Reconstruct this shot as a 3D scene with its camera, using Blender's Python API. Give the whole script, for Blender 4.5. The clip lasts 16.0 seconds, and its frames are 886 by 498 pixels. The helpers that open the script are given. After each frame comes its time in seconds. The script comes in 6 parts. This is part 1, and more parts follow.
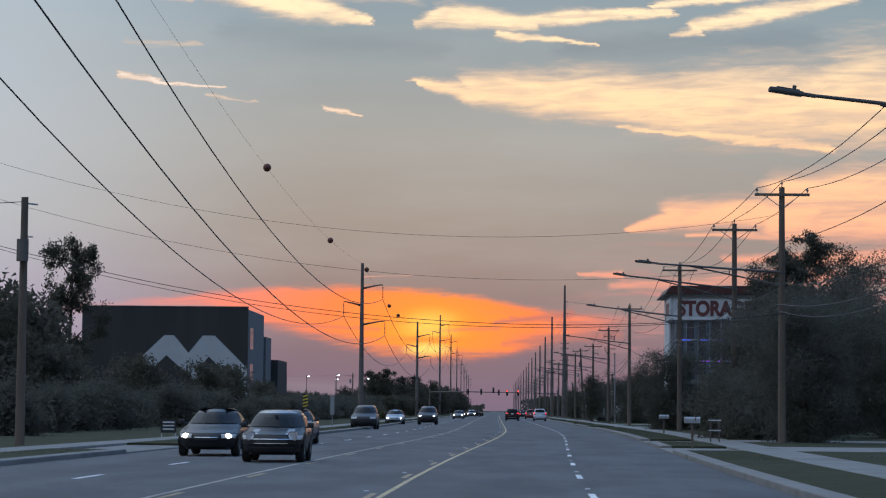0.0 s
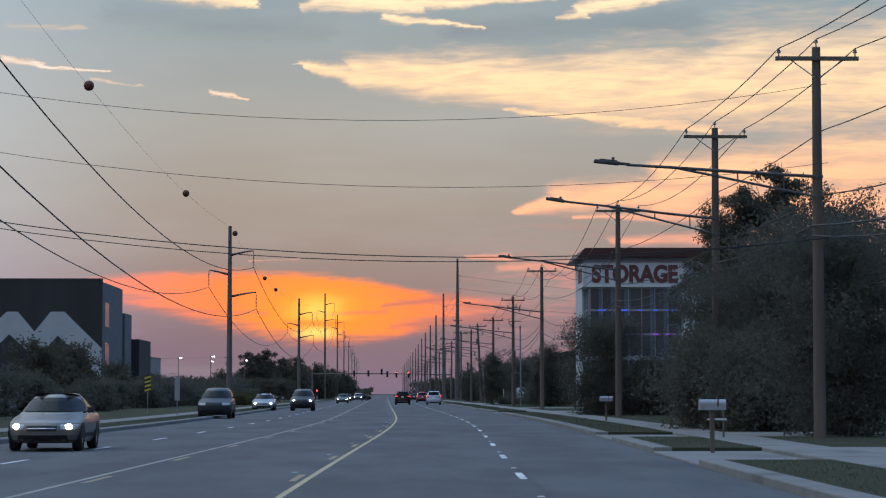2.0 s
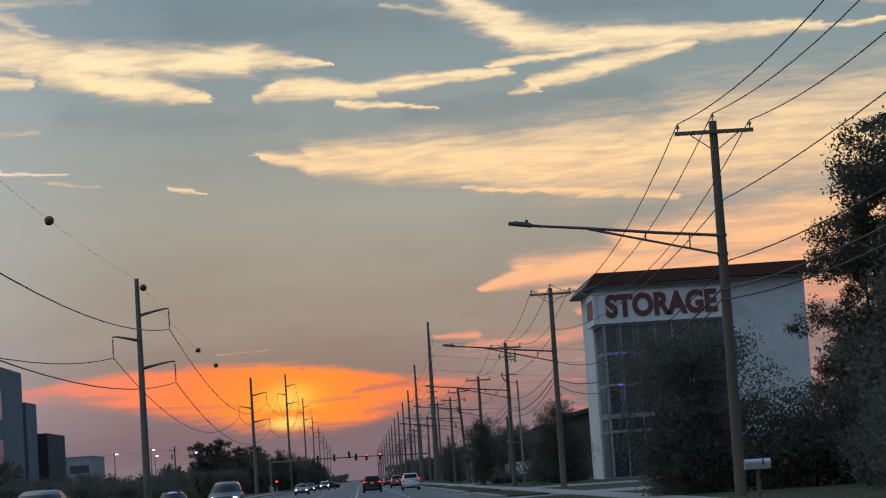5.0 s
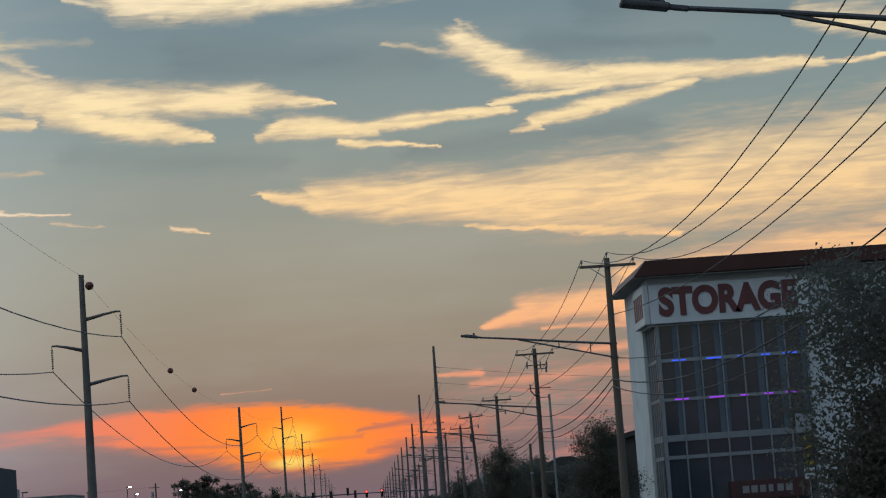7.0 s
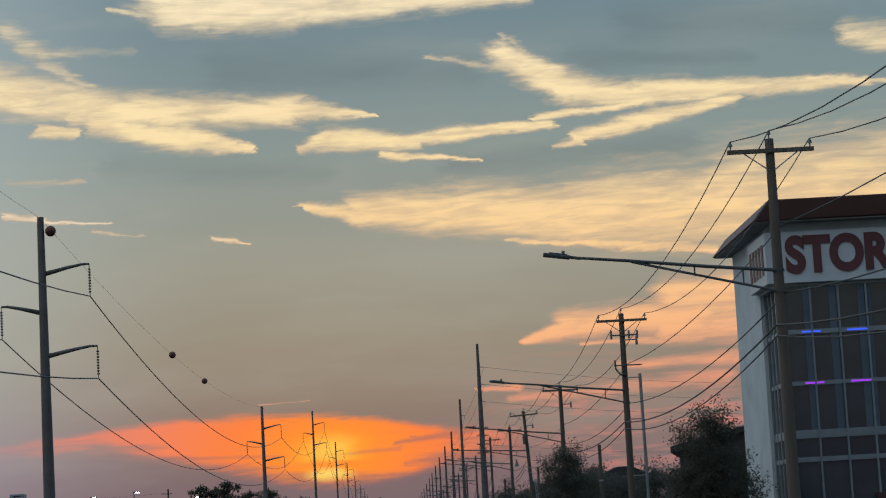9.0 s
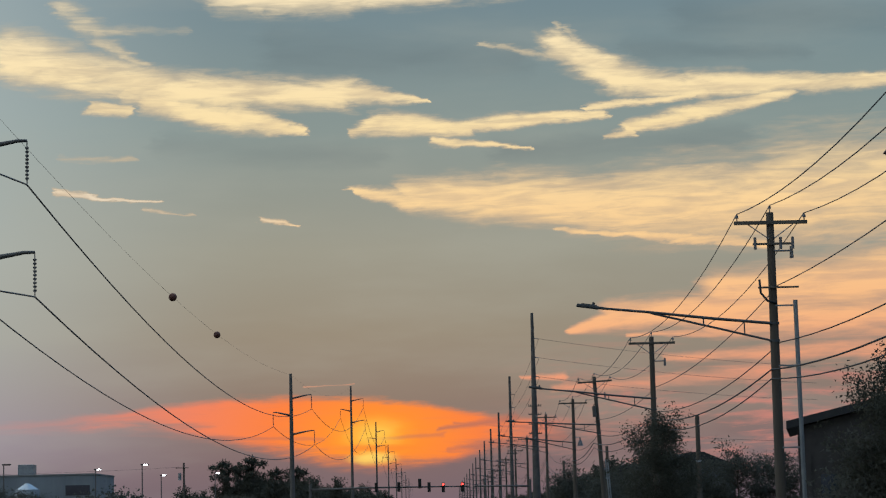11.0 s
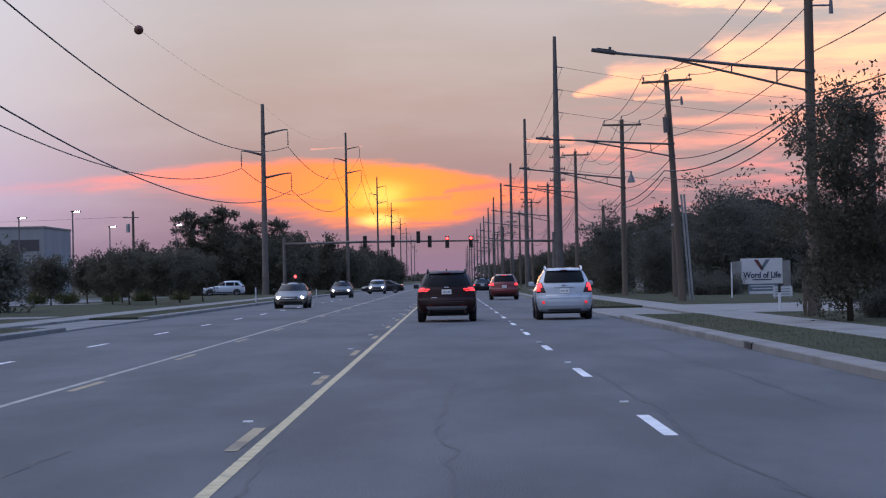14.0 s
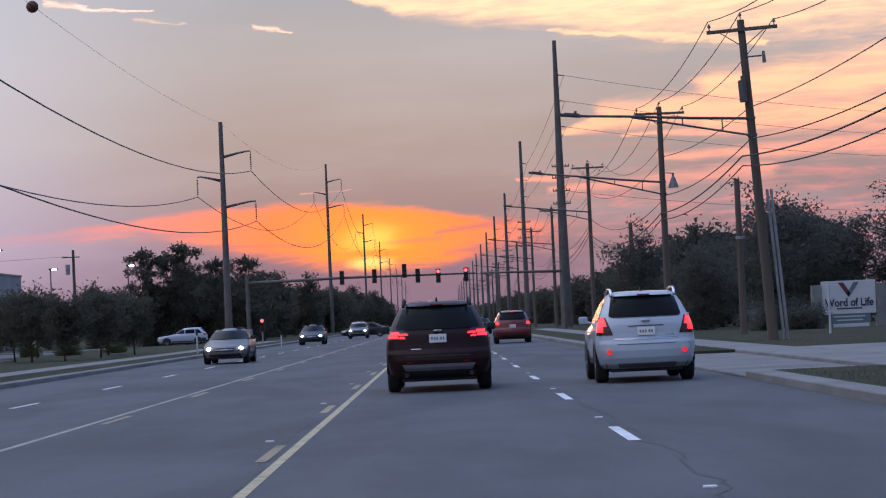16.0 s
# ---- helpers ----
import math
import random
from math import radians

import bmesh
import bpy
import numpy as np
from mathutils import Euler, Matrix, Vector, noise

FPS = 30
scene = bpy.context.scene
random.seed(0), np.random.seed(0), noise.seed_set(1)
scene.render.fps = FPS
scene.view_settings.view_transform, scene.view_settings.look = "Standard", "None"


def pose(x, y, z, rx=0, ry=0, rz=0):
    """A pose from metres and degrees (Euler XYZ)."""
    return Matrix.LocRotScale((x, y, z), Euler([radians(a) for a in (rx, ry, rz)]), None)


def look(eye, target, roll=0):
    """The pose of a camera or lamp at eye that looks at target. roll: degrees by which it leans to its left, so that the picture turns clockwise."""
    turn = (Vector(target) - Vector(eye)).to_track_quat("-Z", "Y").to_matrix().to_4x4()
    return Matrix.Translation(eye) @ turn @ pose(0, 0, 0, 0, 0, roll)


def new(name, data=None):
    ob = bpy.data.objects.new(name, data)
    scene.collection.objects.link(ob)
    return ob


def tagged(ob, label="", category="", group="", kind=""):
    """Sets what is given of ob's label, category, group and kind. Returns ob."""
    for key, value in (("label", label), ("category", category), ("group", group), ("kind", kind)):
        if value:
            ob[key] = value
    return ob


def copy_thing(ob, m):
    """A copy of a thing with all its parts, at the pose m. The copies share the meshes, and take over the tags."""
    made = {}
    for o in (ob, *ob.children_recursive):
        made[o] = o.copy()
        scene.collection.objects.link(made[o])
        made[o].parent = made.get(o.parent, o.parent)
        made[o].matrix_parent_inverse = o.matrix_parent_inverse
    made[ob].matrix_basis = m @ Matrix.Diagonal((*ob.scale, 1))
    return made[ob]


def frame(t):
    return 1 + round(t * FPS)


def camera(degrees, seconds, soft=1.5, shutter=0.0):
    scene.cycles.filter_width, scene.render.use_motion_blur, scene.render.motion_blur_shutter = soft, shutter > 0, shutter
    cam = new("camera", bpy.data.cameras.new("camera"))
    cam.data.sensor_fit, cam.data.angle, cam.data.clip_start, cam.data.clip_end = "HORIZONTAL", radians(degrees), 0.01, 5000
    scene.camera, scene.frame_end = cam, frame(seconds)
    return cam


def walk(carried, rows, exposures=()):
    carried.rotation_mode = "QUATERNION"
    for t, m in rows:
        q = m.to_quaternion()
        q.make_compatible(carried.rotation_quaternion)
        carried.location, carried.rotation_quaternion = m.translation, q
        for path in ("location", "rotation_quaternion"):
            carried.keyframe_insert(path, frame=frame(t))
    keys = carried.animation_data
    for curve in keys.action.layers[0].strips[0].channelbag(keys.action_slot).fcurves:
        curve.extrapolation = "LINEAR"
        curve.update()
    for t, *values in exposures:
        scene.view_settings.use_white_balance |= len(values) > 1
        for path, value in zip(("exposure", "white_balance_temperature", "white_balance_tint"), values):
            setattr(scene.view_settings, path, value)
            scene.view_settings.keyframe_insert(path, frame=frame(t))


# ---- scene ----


def ahead(x, y, z, yaw, pitch):
    """A point in front of an eye that turns by yaw (to the left of +y) and pitch, in radians."""
    return (x - 50 * math.sin(yaw) * math.cos(pitch), y + 50 * math.cos(yaw) * math.cos(pitch), z + 50 * math.sin(pitch))


cam = camera(21.734, 16.0, soft=1.2)
walk(cam, [
    (0.0, look((-0.830, 30.678, 1.466), ahead(-0.830, 30.678, 1.466, 0.02700, 0.06956), 0.569)),
    (0.5, look((-0.902, 39.654, 1.452), ahead(-0.902, 39.654, 1.452, 0.02069, 0.06980), 0.511)),
    (1.0, look((-0.911, 48.582, 1.439), ahead(-0.911, 48.582, 1.439, 0.00670, 0.07110), 0.219)),
    (1.5, look((-0.891, 57.619, 1.429), ahead(-0.891, 57.619, 1.429, -0.00773, 0.06647), -0.001)),
    (2.0, look((-0.877, 66.923, 1.424), ahead(-0.877, 66.923, 1.424, -0.02173, 0.06252), -0.022)),
    (2.5, look((-0.744, 76.259, 1.420), ahead(-0.744, 76.259, 1.420, -0.03113, 0.06196), -0.195)),
    (3.0, look((-0.548, 85.525, 1.418), ahead(-0.548, 85.525, 1.418, -0.03470, 0.06393), -0.865)),
    (3.5, look((-0.342, 94.696, 1.416), ahead(-0.342, 94.696, 1.416, -0.03744, 0.07116), -1.876)),
    (4.0, look((-0.169, 103.979, 1.415), ahead(-0.169, 103.979, 1.415, -0.04013, 0.07984), -2.788)),
    (4.5, look((0.014, 113.041, 1.417), ahead(0.014, 113.041, 1.417, -0.04064, 0.08906), -3.305)),
    (5.0, look((0.151, 122.113, 1.418), ahead(0.151, 122.113, 1.418, -0.03797, 0.09694), -3.772)),
    (7.5, look((0.696, 166.941, 1.417), ahead(0.696, 166.941, 1.417, -0.03798, 0.11536), -4.074)),
    (8.0, look((0.752, 175.734, 1.437), ahead(0.752, 175.734, 1.437, -0.03573, 0.11670), -3.729)),
    (8.5, look((0.785, 184.500, 1.458), ahead(0.785, 184.500, 1.458, -0.02937, 0.11755), -3.609)),
    (9.0, look((0.767, 193.220, 1.480), ahead(0.767, 193.220, 1.480, -0.02077, 0.12054), -3.109)),
    (11.5, look((0.604, 236.724, 1.526), ahead(0.604, 236.724, 1.526, 0.00141, 0.11035), -1.287)),
    (12.0, look((0.652, 245.725, 1.535), ahead(0.652, 245.725, 1.535, 0.00156, 0.09512), -1.402)),
    (12.5, look((0.699, 254.677, 1.538), ahead(0.699, 254.677, 1.538, 0.00376, 0.07414), -0.932)),
    (13.0, look((0.732, 263.400, 1.516), ahead(0.732, 263.400, 1.516, 0.00618, 0.04955), -0.729)),
    (13.5, look((0.737, 271.809, 1.469), ahead(0.737, 271.809, 1.469, 0.00657, 0.02786), -0.875)),
    (14.0, look((0.724, 280.117, 1.418), ahead(0.724, 280.117, 1.418, 0.00598, 0.01305), -1.114)),
    (14.5, look((0.681, 288.460, 1.372), ahead(0.681, 288.460, 1.372, 0.00491, 0.01012), -1.568)),
    (15.0, look((0.645, 296.824, 1.342), ahead(0.645, 296.824, 1.342, 0.00435, 0.01512), -2.038)),
    (15.5, look((0.612, 305.051, 1.331), ahead(0.612, 305.051, 1.331, 0.00299, 0.02452), -2.280)),
    (16.0, look((0.601, 313.174, 1.332), ahead(0.601, 313.174, 1.332, 0.00160, 0.03070), -2.611)),
], exposures=[(0.0, 0.25, 5900, 17), (1.6, 0.23, 5900, 14), (2.5, 0.38, 5950, 20), (3.3, 0.32, 6000, 24), (4.0, 0.20, 6050, 20), (5.0, 0.06, 6200, 12), (9.0, -0.06, 6350, 7), (12.2, -0.05, 6350, 6),
                (13.0, 0.24, 5950, 7), (13.8, 0.58, 6050, 31), (14.6, 0.64, 6050, 32), (15.4, 0.62, 6050, 33), (16.0, 0.46, 6050, 31)])

# ---- light: world and sun ----
world = bpy.data.worlds.new("evening_sky")
scene.world = world
world.use_nodes = True
wt = world.node_tree
wt.nodes.clear()


def srgb(r, g, b):
    """A colour from 0..255 display values."""
    return tuple(((c / 255 + 0.055) / 1.055) ** 2.4 if c > 10 else c / 255 / 12.92 for c in (r, g, b)) + (1.0,)


class Graph:
    """Short ways to write shader nodes."""

    def __init__(self, tree):
        self.t = tree

    def put(self, socket, value):
        if isinstance(value, bpy.types.NodeSocket):
            self.t.links.new(value, socket)
        elif value is not None:
            socket.default_value = value

    def math(self, op, a, b=None, c=None):
        n = self.t.nodes.new("ShaderNodeMath")
        n.operation = op
        for s, v in zip(n.inputs, (a, b, c)):
            self.put(s, v)
        return n.outputs[0]

    def vec(self, op, a, b=None, scale=None):
        n = self.t.nodes.new("ShaderNodeVectorMath")
        n.operation = op
        self.put(n.inputs[0], a)
        if b is not None:
            self.put(n.inputs[1], b)
        if scale is not None:
            self.put(n.inputs["Scale"], scale)
        return n.outputs["Value"] if op in ("DOT_PRODUCT", "LENGTH", "DISTANCE") else n.outputs["Vector"]

    def join(self, x, y, z=0.0):
        n = self.t.nodes.new("ShaderNodeCombineXYZ")
        for s, v in zip(n.inputs, (x, y, z)):
            self.put(s, v)
        return n.outputs[0]

    def split(self, v):
        n = self.t.nodes.new("ShaderNodeSeparateXYZ")
        self.put(n.inputs[0], v)
        return n.outputs

    def noise(self, v, scale, detail=4.0, rough=0.55, distortion=0.0):
        n = self.t.nodes.new("ShaderNodeTexNoise")
        self.put(n.inputs["Vector"], v)
        n.inputs["Scale"].default_value = scale
        n.inputs["Detail"].default_value = detail
        n.inputs["Roughness"].default_value = rough
        n.inputs["Distortion"].default_value = distortion
        return n.outputs["Fac"], n.outputs["Color"]

    def smooth(self, v, a, b, lo=0.0, hi=1.0):
        n = self.t.nodes.new("ShaderNodeMapRange")
        n.interpolation_type = "SMOOTHSTEP"
        self.put(n.inputs[0], v)
        for s, x in zip(n.inputs[1:5], (a, b, lo, hi)):
            self.put(s, x)
        return n.outputs[0]

    def mix(self, fac, a, b):
        n = self.t.nodes.new("ShaderNodeMix")
        n.data_type = "RGBA"
        self.put(n.inputs[0], fac)
        self.put(n.inputs[6], a)
        self.put(n.inputs[7], b)
        return n.outputs[2]

    def ramp(self, fac, *stops):
        n = self.t.nodes.new("ShaderNodeValToRGB")
        self.put(n.inputs[0], fac)
        el = n.color_ramp.elements
        while len(el) < len(stops):
            el.new(0.5)
        for e, (p, c) in zip(el, stops):
            e.position, e.color = p, c
        return n.outputs[0]


g = Graph(wt)
direction = wt.nodes.new("ShaderNodeTexCoord").outputs["Generated"]
dx, dy, dz = g.split(direction)
# azimuth (to the right of +y) and elevation, in tenths of a radian
az = g.math("MULTIPLY", g.math("ARCTAN2", dx, dy), 10.0)
el = g.math("MULTIPLY", g.math("ARCSINE", dz), 10.0)
_, warp = g.noise(g.join(g.math("MULTIPLY", az, 1.6), g.math("MULTIPLY", el, 5.0)), 2.2, 5.0, 0.6)
_, warp2 = g.noise(g.join(g.math("MULTIPLY", az, 5.0), g.math("MULTIPLY", el, 16.0), 4.0), 2.6, 4.0, 0.6)
wx, wy, _ = g.split(warp)
wx2, wy2, _ = g.split(warp2)


def nudged(axis, w, k, w2, k2):
    a = g.math("MULTIPLY_ADD", g.math("SUBTRACT", w, 0.5), k, axis)
    return g.math("MULTIPLY_ADD", g.math("SUBTRACT", w2, 0.5), k2, a)


drift = g.join(nudged(az, wx, 0.22, wx2, 0.09), nudged(el, wy, 0.060, wy2, 0.026))
soft_drift = g.join(nudged(az, wx, 0.10, wx2, 0.03), nudged(el, wy, 0.035, wy2, 0.012))


def stroke(at, ax, ay, bx, by, w0, w1, amount=1.0, core=0.0, wide=1.6):
    """A brush of cloud from one place of the sky to another, with a width (or one above and one below) at each end."""
    rel = g.vec("SUBTRACT", at, (ax, ay, 0))
    ab = Vector((bx - ax, by - ay, 0))
    t = g.math("MINIMUM", g.math("MAXIMUM", g.vec("DOT_PRODUCT", rel, tuple(ab / ab.length_squared)), 0.0), 1.0)
    foot = g.vec("SCALE", tuple(ab), scale=t)
    if isinstance(w0, tuple):
        above = g.math("MULTIPLY_ADD", t, (w1[0] - w0[0]) * wide, w0[0] * wide)
        below = g.math("MULTIPLY_ADD", t, (w1[1] - w0[1]) * wide, w0[1] * wide)
        up = Vector((-ab.y, ab.x, 0)).normalized() * (1 if ab.x > 0 else -1)
        side = g.smooth(g.vec("DOT_PRODUCT", g.vec("SUBTRACT", rel, foot), tuple(up)), -0.012, 0.012)
        w = g.math("MULTIPLY_ADD", side, g.math("SUBTRACT", above, below), below)
    else:
        w = g.math("MULTIPLY_ADD", t, (w1 - w0) * wide, w0 * wide)
    d = g.vec("DISTANCE", rel, foot)
    value = g.smooth(g.math("DIVIDE", d, w), 1.0, core, 0.0, amount)
    pile.append(g.math("MAXIMUM", pile[-1], value) if pile else value)
    return value


pile = []


def union(strokes):
    """The cover of all strokes laid since the last call."""
    out = pile[-1]
    pile.clear()
    return out


# bare sky: slate above, grey-green in the middle, mauve haze at the horizon
base = g.ramp(g.math("DIVIDE", el, 4.0),
              (0.0, srgb(104, 97, 112)), (0.06, srgb(108, 98, 108)), (0.13, srgb(127, 117, 112)), (0.2, srgb(141, 135, 123)),
              (0.29, srgb(150, 151, 140)), (0.42, srgb(132, 148, 147)), (0.56, srgb(112, 135, 145)), (1.0, srgb(88, 118, 150)))
# paler towards the left
pale = g.math("MULTIPLY", g.smooth(az, -0.7, -2.5), g.smooth(el, 0.02, 0.4))
base = g.mix(g.math("MULTIPLY", pale, 0.58), base, g.mix(g.smooth(el, 0.2, 0.9), srgb(176, 172, 194), srgb(186, 196, 196)))
veil_n, _ = g.noise(g.join(g.math("MULTIPLY", az, 0.5), g.math("MULTIPLY", el, 2.2), 9.0), 1.6, 4.0, 0.55)
base = g.mix(g.math("MULTIPLY", g.smooth(veil_n, 0.45, 0.75), 0.22), base, srgb(168, 170, 160))

# high bright clouds
high = union([
    stroke(drift, -1.209, 2.291, -0.771, 2.205, (0.012, 0.015), (0.049, 0.034), 0.7),
    stroke(drift, -0.964, 2.277, -0.396, 2.261, (0.147, 0.093), (0.147, 0.088), 1),
    stroke(drift, -0.420, 2.272, 0.055, 2.291, (0.147, 0.083), (0.147, 0.083), 1),
    stroke(drift, 0.005, 2.285, 0.606, 2.294, (0.122, 0.069), (0.122, 0.049), 0.95),
    stroke(drift, -1.873, 1.978, -1.156, 1.857, (0.135, 0.098), (0.073, 0.088), 1),
    stroke(drift, -1.350, 1.863, -0.420, 1.830, (0.083, 0.078), (0.073, 0.069), 1),
    stroke(drift, -0.444, 1.841, -0.074, 1.810, (0.059, 0.064), (0.007, 0.010), 1),
    stroke(drift, -1.280, 1.808, -0.869, 1.722, (0.059, 0.059), (0.059, 0.054), 1),
    stroke(drift, -0.893, 1.735, -0.613, 1.674, (0.073, 0.064), (0.020, 0.017), 1),
    stroke(drift, -1.522, 1.792, -1.359, 1.767, (0.029, 0.034), (0.024, 0.029), 0.95),
    stroke(drift, -1.650, 2.188, -1.309, 1.963, (0.083, 0.044), (0.039, 0.034), 0.5),
    stroke(drift, -0.379, 1.672, -0.229, 1.698, (0.020, 0.029), (0.039, 0.034), 0.95),
    stroke(drift, -0.278, 1.706, 0.117, 1.679, (0.059, 0.059), (0.037, 0.034), 1),
    stroke(drift, 0.093, 1.688, 0.716, 1.721, (0.034, 0.029), (0.024, 0.017), 1),
    stroke(drift, -0.060, 1.630, 0.088, 1.607, (0.020, 0.024), (0.024, 0.024), 0.8),
    stroke(drift, 0.063, 1.614, 0.372, 1.587, (0.020, 0.020), (0.005, 0.007), 0.75),
    stroke(drift, 0.514, 2.035, 0.813, 1.854, (0.054, 0.083), (0.073, 0.064), 0.95),
    stroke(drift, 0.776, 1.866, 1.144, 1.810, (0.088, 0.059), (0.059, 0.049), 1),
    stroke(drift, 1.096, 1.828, 2.099, 1.805, (0.064, 0.059), (0.020, 0.024), 1),
    stroke(drift, 2.050, 1.800, 2.339, 1.801, (0.010, 0.015), (0.010, 0.020), 0.75),
    stroke(drift, 1.511, 1.775, 1.087, 1.707, (0.024, 0.029), (0.044, 0.034), 1),
    stroke(drift, 1.112, 1.705, 0.824, 1.657, (0.049, 0.034), (0.039, 0.024), 1),
    stroke(drift, 0.835, 1.637, 0.705, 1.627, (0.024, 0.020), (0.012, 0.012), 0.9),
    stroke(drift, 0.656, 1.750, 1.093, 1.784, (0.017, 0.015), (0.024, 0.020), 0.9),
    stroke(drift, 0.519, 2.113, 0.648, 1.997, (0.015, 0.015), (0.024, 0.024), 0.5),
    stroke(drift, 0.177, 2.032, 0.485, 1.983, (0.012, 0.012), (0.015, 0.015), 0.5),
    stroke(drift, 2.031, 2.004, 2.351, 1.934, (0.064, 0.054), (0.098, 0.073), 0.72),
    stroke(drift, -1.484, 2.107, -1.107, 2.111, (0.029, 0.024), (0.020, 0.020), 0.38),
    stroke(drift, -0.393, 1.414, -0.100, 1.363, (0.020, 0.015), (0.064, 0.049), 0.95),
    stroke(drift, -0.149, 1.381, 0.345, 1.356, (0.083, 0.073), (0.127, 0.103), 0.95),
    stroke(drift, 0.320, 1.358, 0.837, 1.314, (0.132, 0.108), (0.157, 0.142), 0.95),
    stroke(drift, 0.812, 1.320, 1.573, 1.308, (0.181, 0.152), (0.235, 0.186), 0.92),
    stroke(drift, 1.527, 1.345, 2.772, 1.346, (0.255, 0.220), (0.318, 0.294), 0.82),
    stroke(drift, 0.485, 1.225, 1.413, 1.130, (0.020, 0.015), (0.039, 0.020), 0.85),
    stroke(drift, -1.680, 1.422, -1.238, 1.378, (0.015, 0.015), (0.007, 0.010), 0.9),
    stroke(drift, -0.817, 1.294, -0.642, 1.268, (0.015, 0.012), (0.007, 0.007), 0.85),
    stroke(drift, -1.312, 1.343, -1.096, 1.319, (0.010, 0.010), (0.007, 0.007), 0.45),
    stroke(drift, -1.651, 1.570, -1.339, 1.564, (0.022, 0.020), (0.015, 0.015), 0.42),
])
low = union([
    stroke(soft_drift, 0.54, 0.785, 0.74, 0.84, (0.015, 0.014), (0.05, 0.06), 0.9),
    stroke(soft_drift, 0.72, 0.845, 1.30, 0.87, (0.06, 0.06), (0.09, 0.08), 0.9),
    stroke(soft_drift, 1.20, 0.93, 2.40, 1.00, (0.10, 0.10), (0.16, 0.16), 0.85),
    stroke(soft_drift, 0.78, 0.765, 1.30, 0.755, (0.012, 0.008), (0.03, 0.02), 0.6),
    stroke(soft_drift, 1.15, 0.80, 2.40, 0.83, (0.06, 0.06), (0.13, 0.12), 0.8),
    stroke(soft_drift, 0.95, 0.66, 2.30, 0.67, (0.02, 0.02), (0.07, 0.07), 0.6),
    stroke(soft_drift, 0.31, 0.592, 0.50, 0.590, (0.008, 0.010), (0.022, 0.018), 0.75),
    stroke(soft_drift, 0.45, 0.54, 1.40, 0.58, (0.02, 0.02), (0.05, 0.04), 0.5),
    stroke(soft_drift, -0.62, 0.575, -0.42, 0.580, (0.004, 0.004), (0.003, 0.003), 0.42),
])
lean_az = g.math("MULTIPLY_ADD", el, -0.5, az)
streak, _ = g.noise(g.join(g.math("MULTIPLY", lean_az, 1.1), g.math("MULTIPLY", el, 4.6), 2.0), 3.0, 4.0, 0.5, 1.0)
streak2, _ = g.noise(g.join(g.math("MULTIPLY", az, 1.1), g.math("MULTIPLY", el, 4.5), 7.0), 1.9, 4.0, 0.55, 0.3)
# long fibres combed out by the wind, and the soft billows between them
fibre, _ = g.noise(g.join(g.math("MULTIPLY", lean_az, 0.9), g.math("MULTIPLY", el, 8.0), 5.0), 3.4, 6.0, 0.62, 0.7)
wisp, _ = g.noise(g.join(g.math("MULTIPLY", az, 1.6), g.math("MULTIPLY", el, 6.0), 8.0), 2.2, 4.0, 0.5, 0.5)
grain = g.math("ADD", g.math("MULTIPLY", streak, 0.40), g.math("MULTIPLY", fibre, 0.60))


def torn(density, lo, hi, k=0.95):
    """Cloud cover: dense in the middle of the strokes, combed into soft fibres towards their edges."""
    shaped = g.math("MULTIPLY_ADD", g.math("SUBTRACT", grain, 0.5), k, density)
    return g.math("MULTIPLY", g.smooth(shaped, lo, hi), g.smooth(density, 0.0, 0.16))


slate = union([
    stroke(drift, -0.70, 2.02, 0.35, 1.96, 0.10, 0.07, 0.8),
    stroke(drift, 0.25, 1.58, 1.30, 1.60, 0.06, 0.06, 0.7),
    stroke(drift, 0.85, 2.00, 1.60, 1.94, 0.05, 0.03, 0.9),
    stroke(drift, -1.20, 1.62, -0.30, 1.56, 0.06, 0.05, 0.5),
    stroke(drift, 1.10, 2.12, 2.00, 2.06, 0.10, 0.06, 0.7),
])
base = g.mix(g.math("MULTIPLY", slate, g.math("MULTIPLY", streak2, 0.75)), base, srgb(94, 112, 120))
cloud_tint = g.ramp(g.math("DIVIDE", el, 2.4),
                    (0.0, srgb(222, 128, 116)), (0.24, srgb(240, 152, 120)), (0.36, srgb(250, 186, 134)), (0.5, srgb(254, 208, 150)),
                    (0.7, srgb(255, 226, 172)), (1.0, srgb(255, 234, 196)))
pallid = g.math("MULTIPLY", g.smooth(az, -0.4, -1.0), g.smooth(el, 1.62, 1.40))
cloud_tint = g.mix(g.math("MULTIPLY", pallid, 0.75), cloud_tint, srgb(236, 222, 204))
veil_tint = g.ramp(g.math("DIVIDE", el, 2.4), (0.0, srgb(196, 128, 120)), (0.3, srgb(206, 150, 126)), (0.5, srgb(206, 176, 144)), (1.0, srgb(196, 184, 160)))


def clouded(under, density, lo, hi):
    """Thin veils first, then the lit bodies of the clouds over them."""
    thin = torn(density, lo - 0.20, hi - 0.02, 1.3)
    full = torn(density, lo + 0.06, hi + 0.40, 1.2)
    out = g.mix(g.math("MULTIPLY", thin, 0.60), under, veil_tint)
    lit = g.mix(g.smooth(g.math("ADD", g.math("MULTIPLY", wisp, 0.6), g.math("MULTIPLY", fibre, 0.4)), 0.58, 0.36, 0.0, 0.62), cloud_tint, veil_tint)
    return g.mix(full, out, lit)


sky = clouded(base, high, 0.22, 0.62)

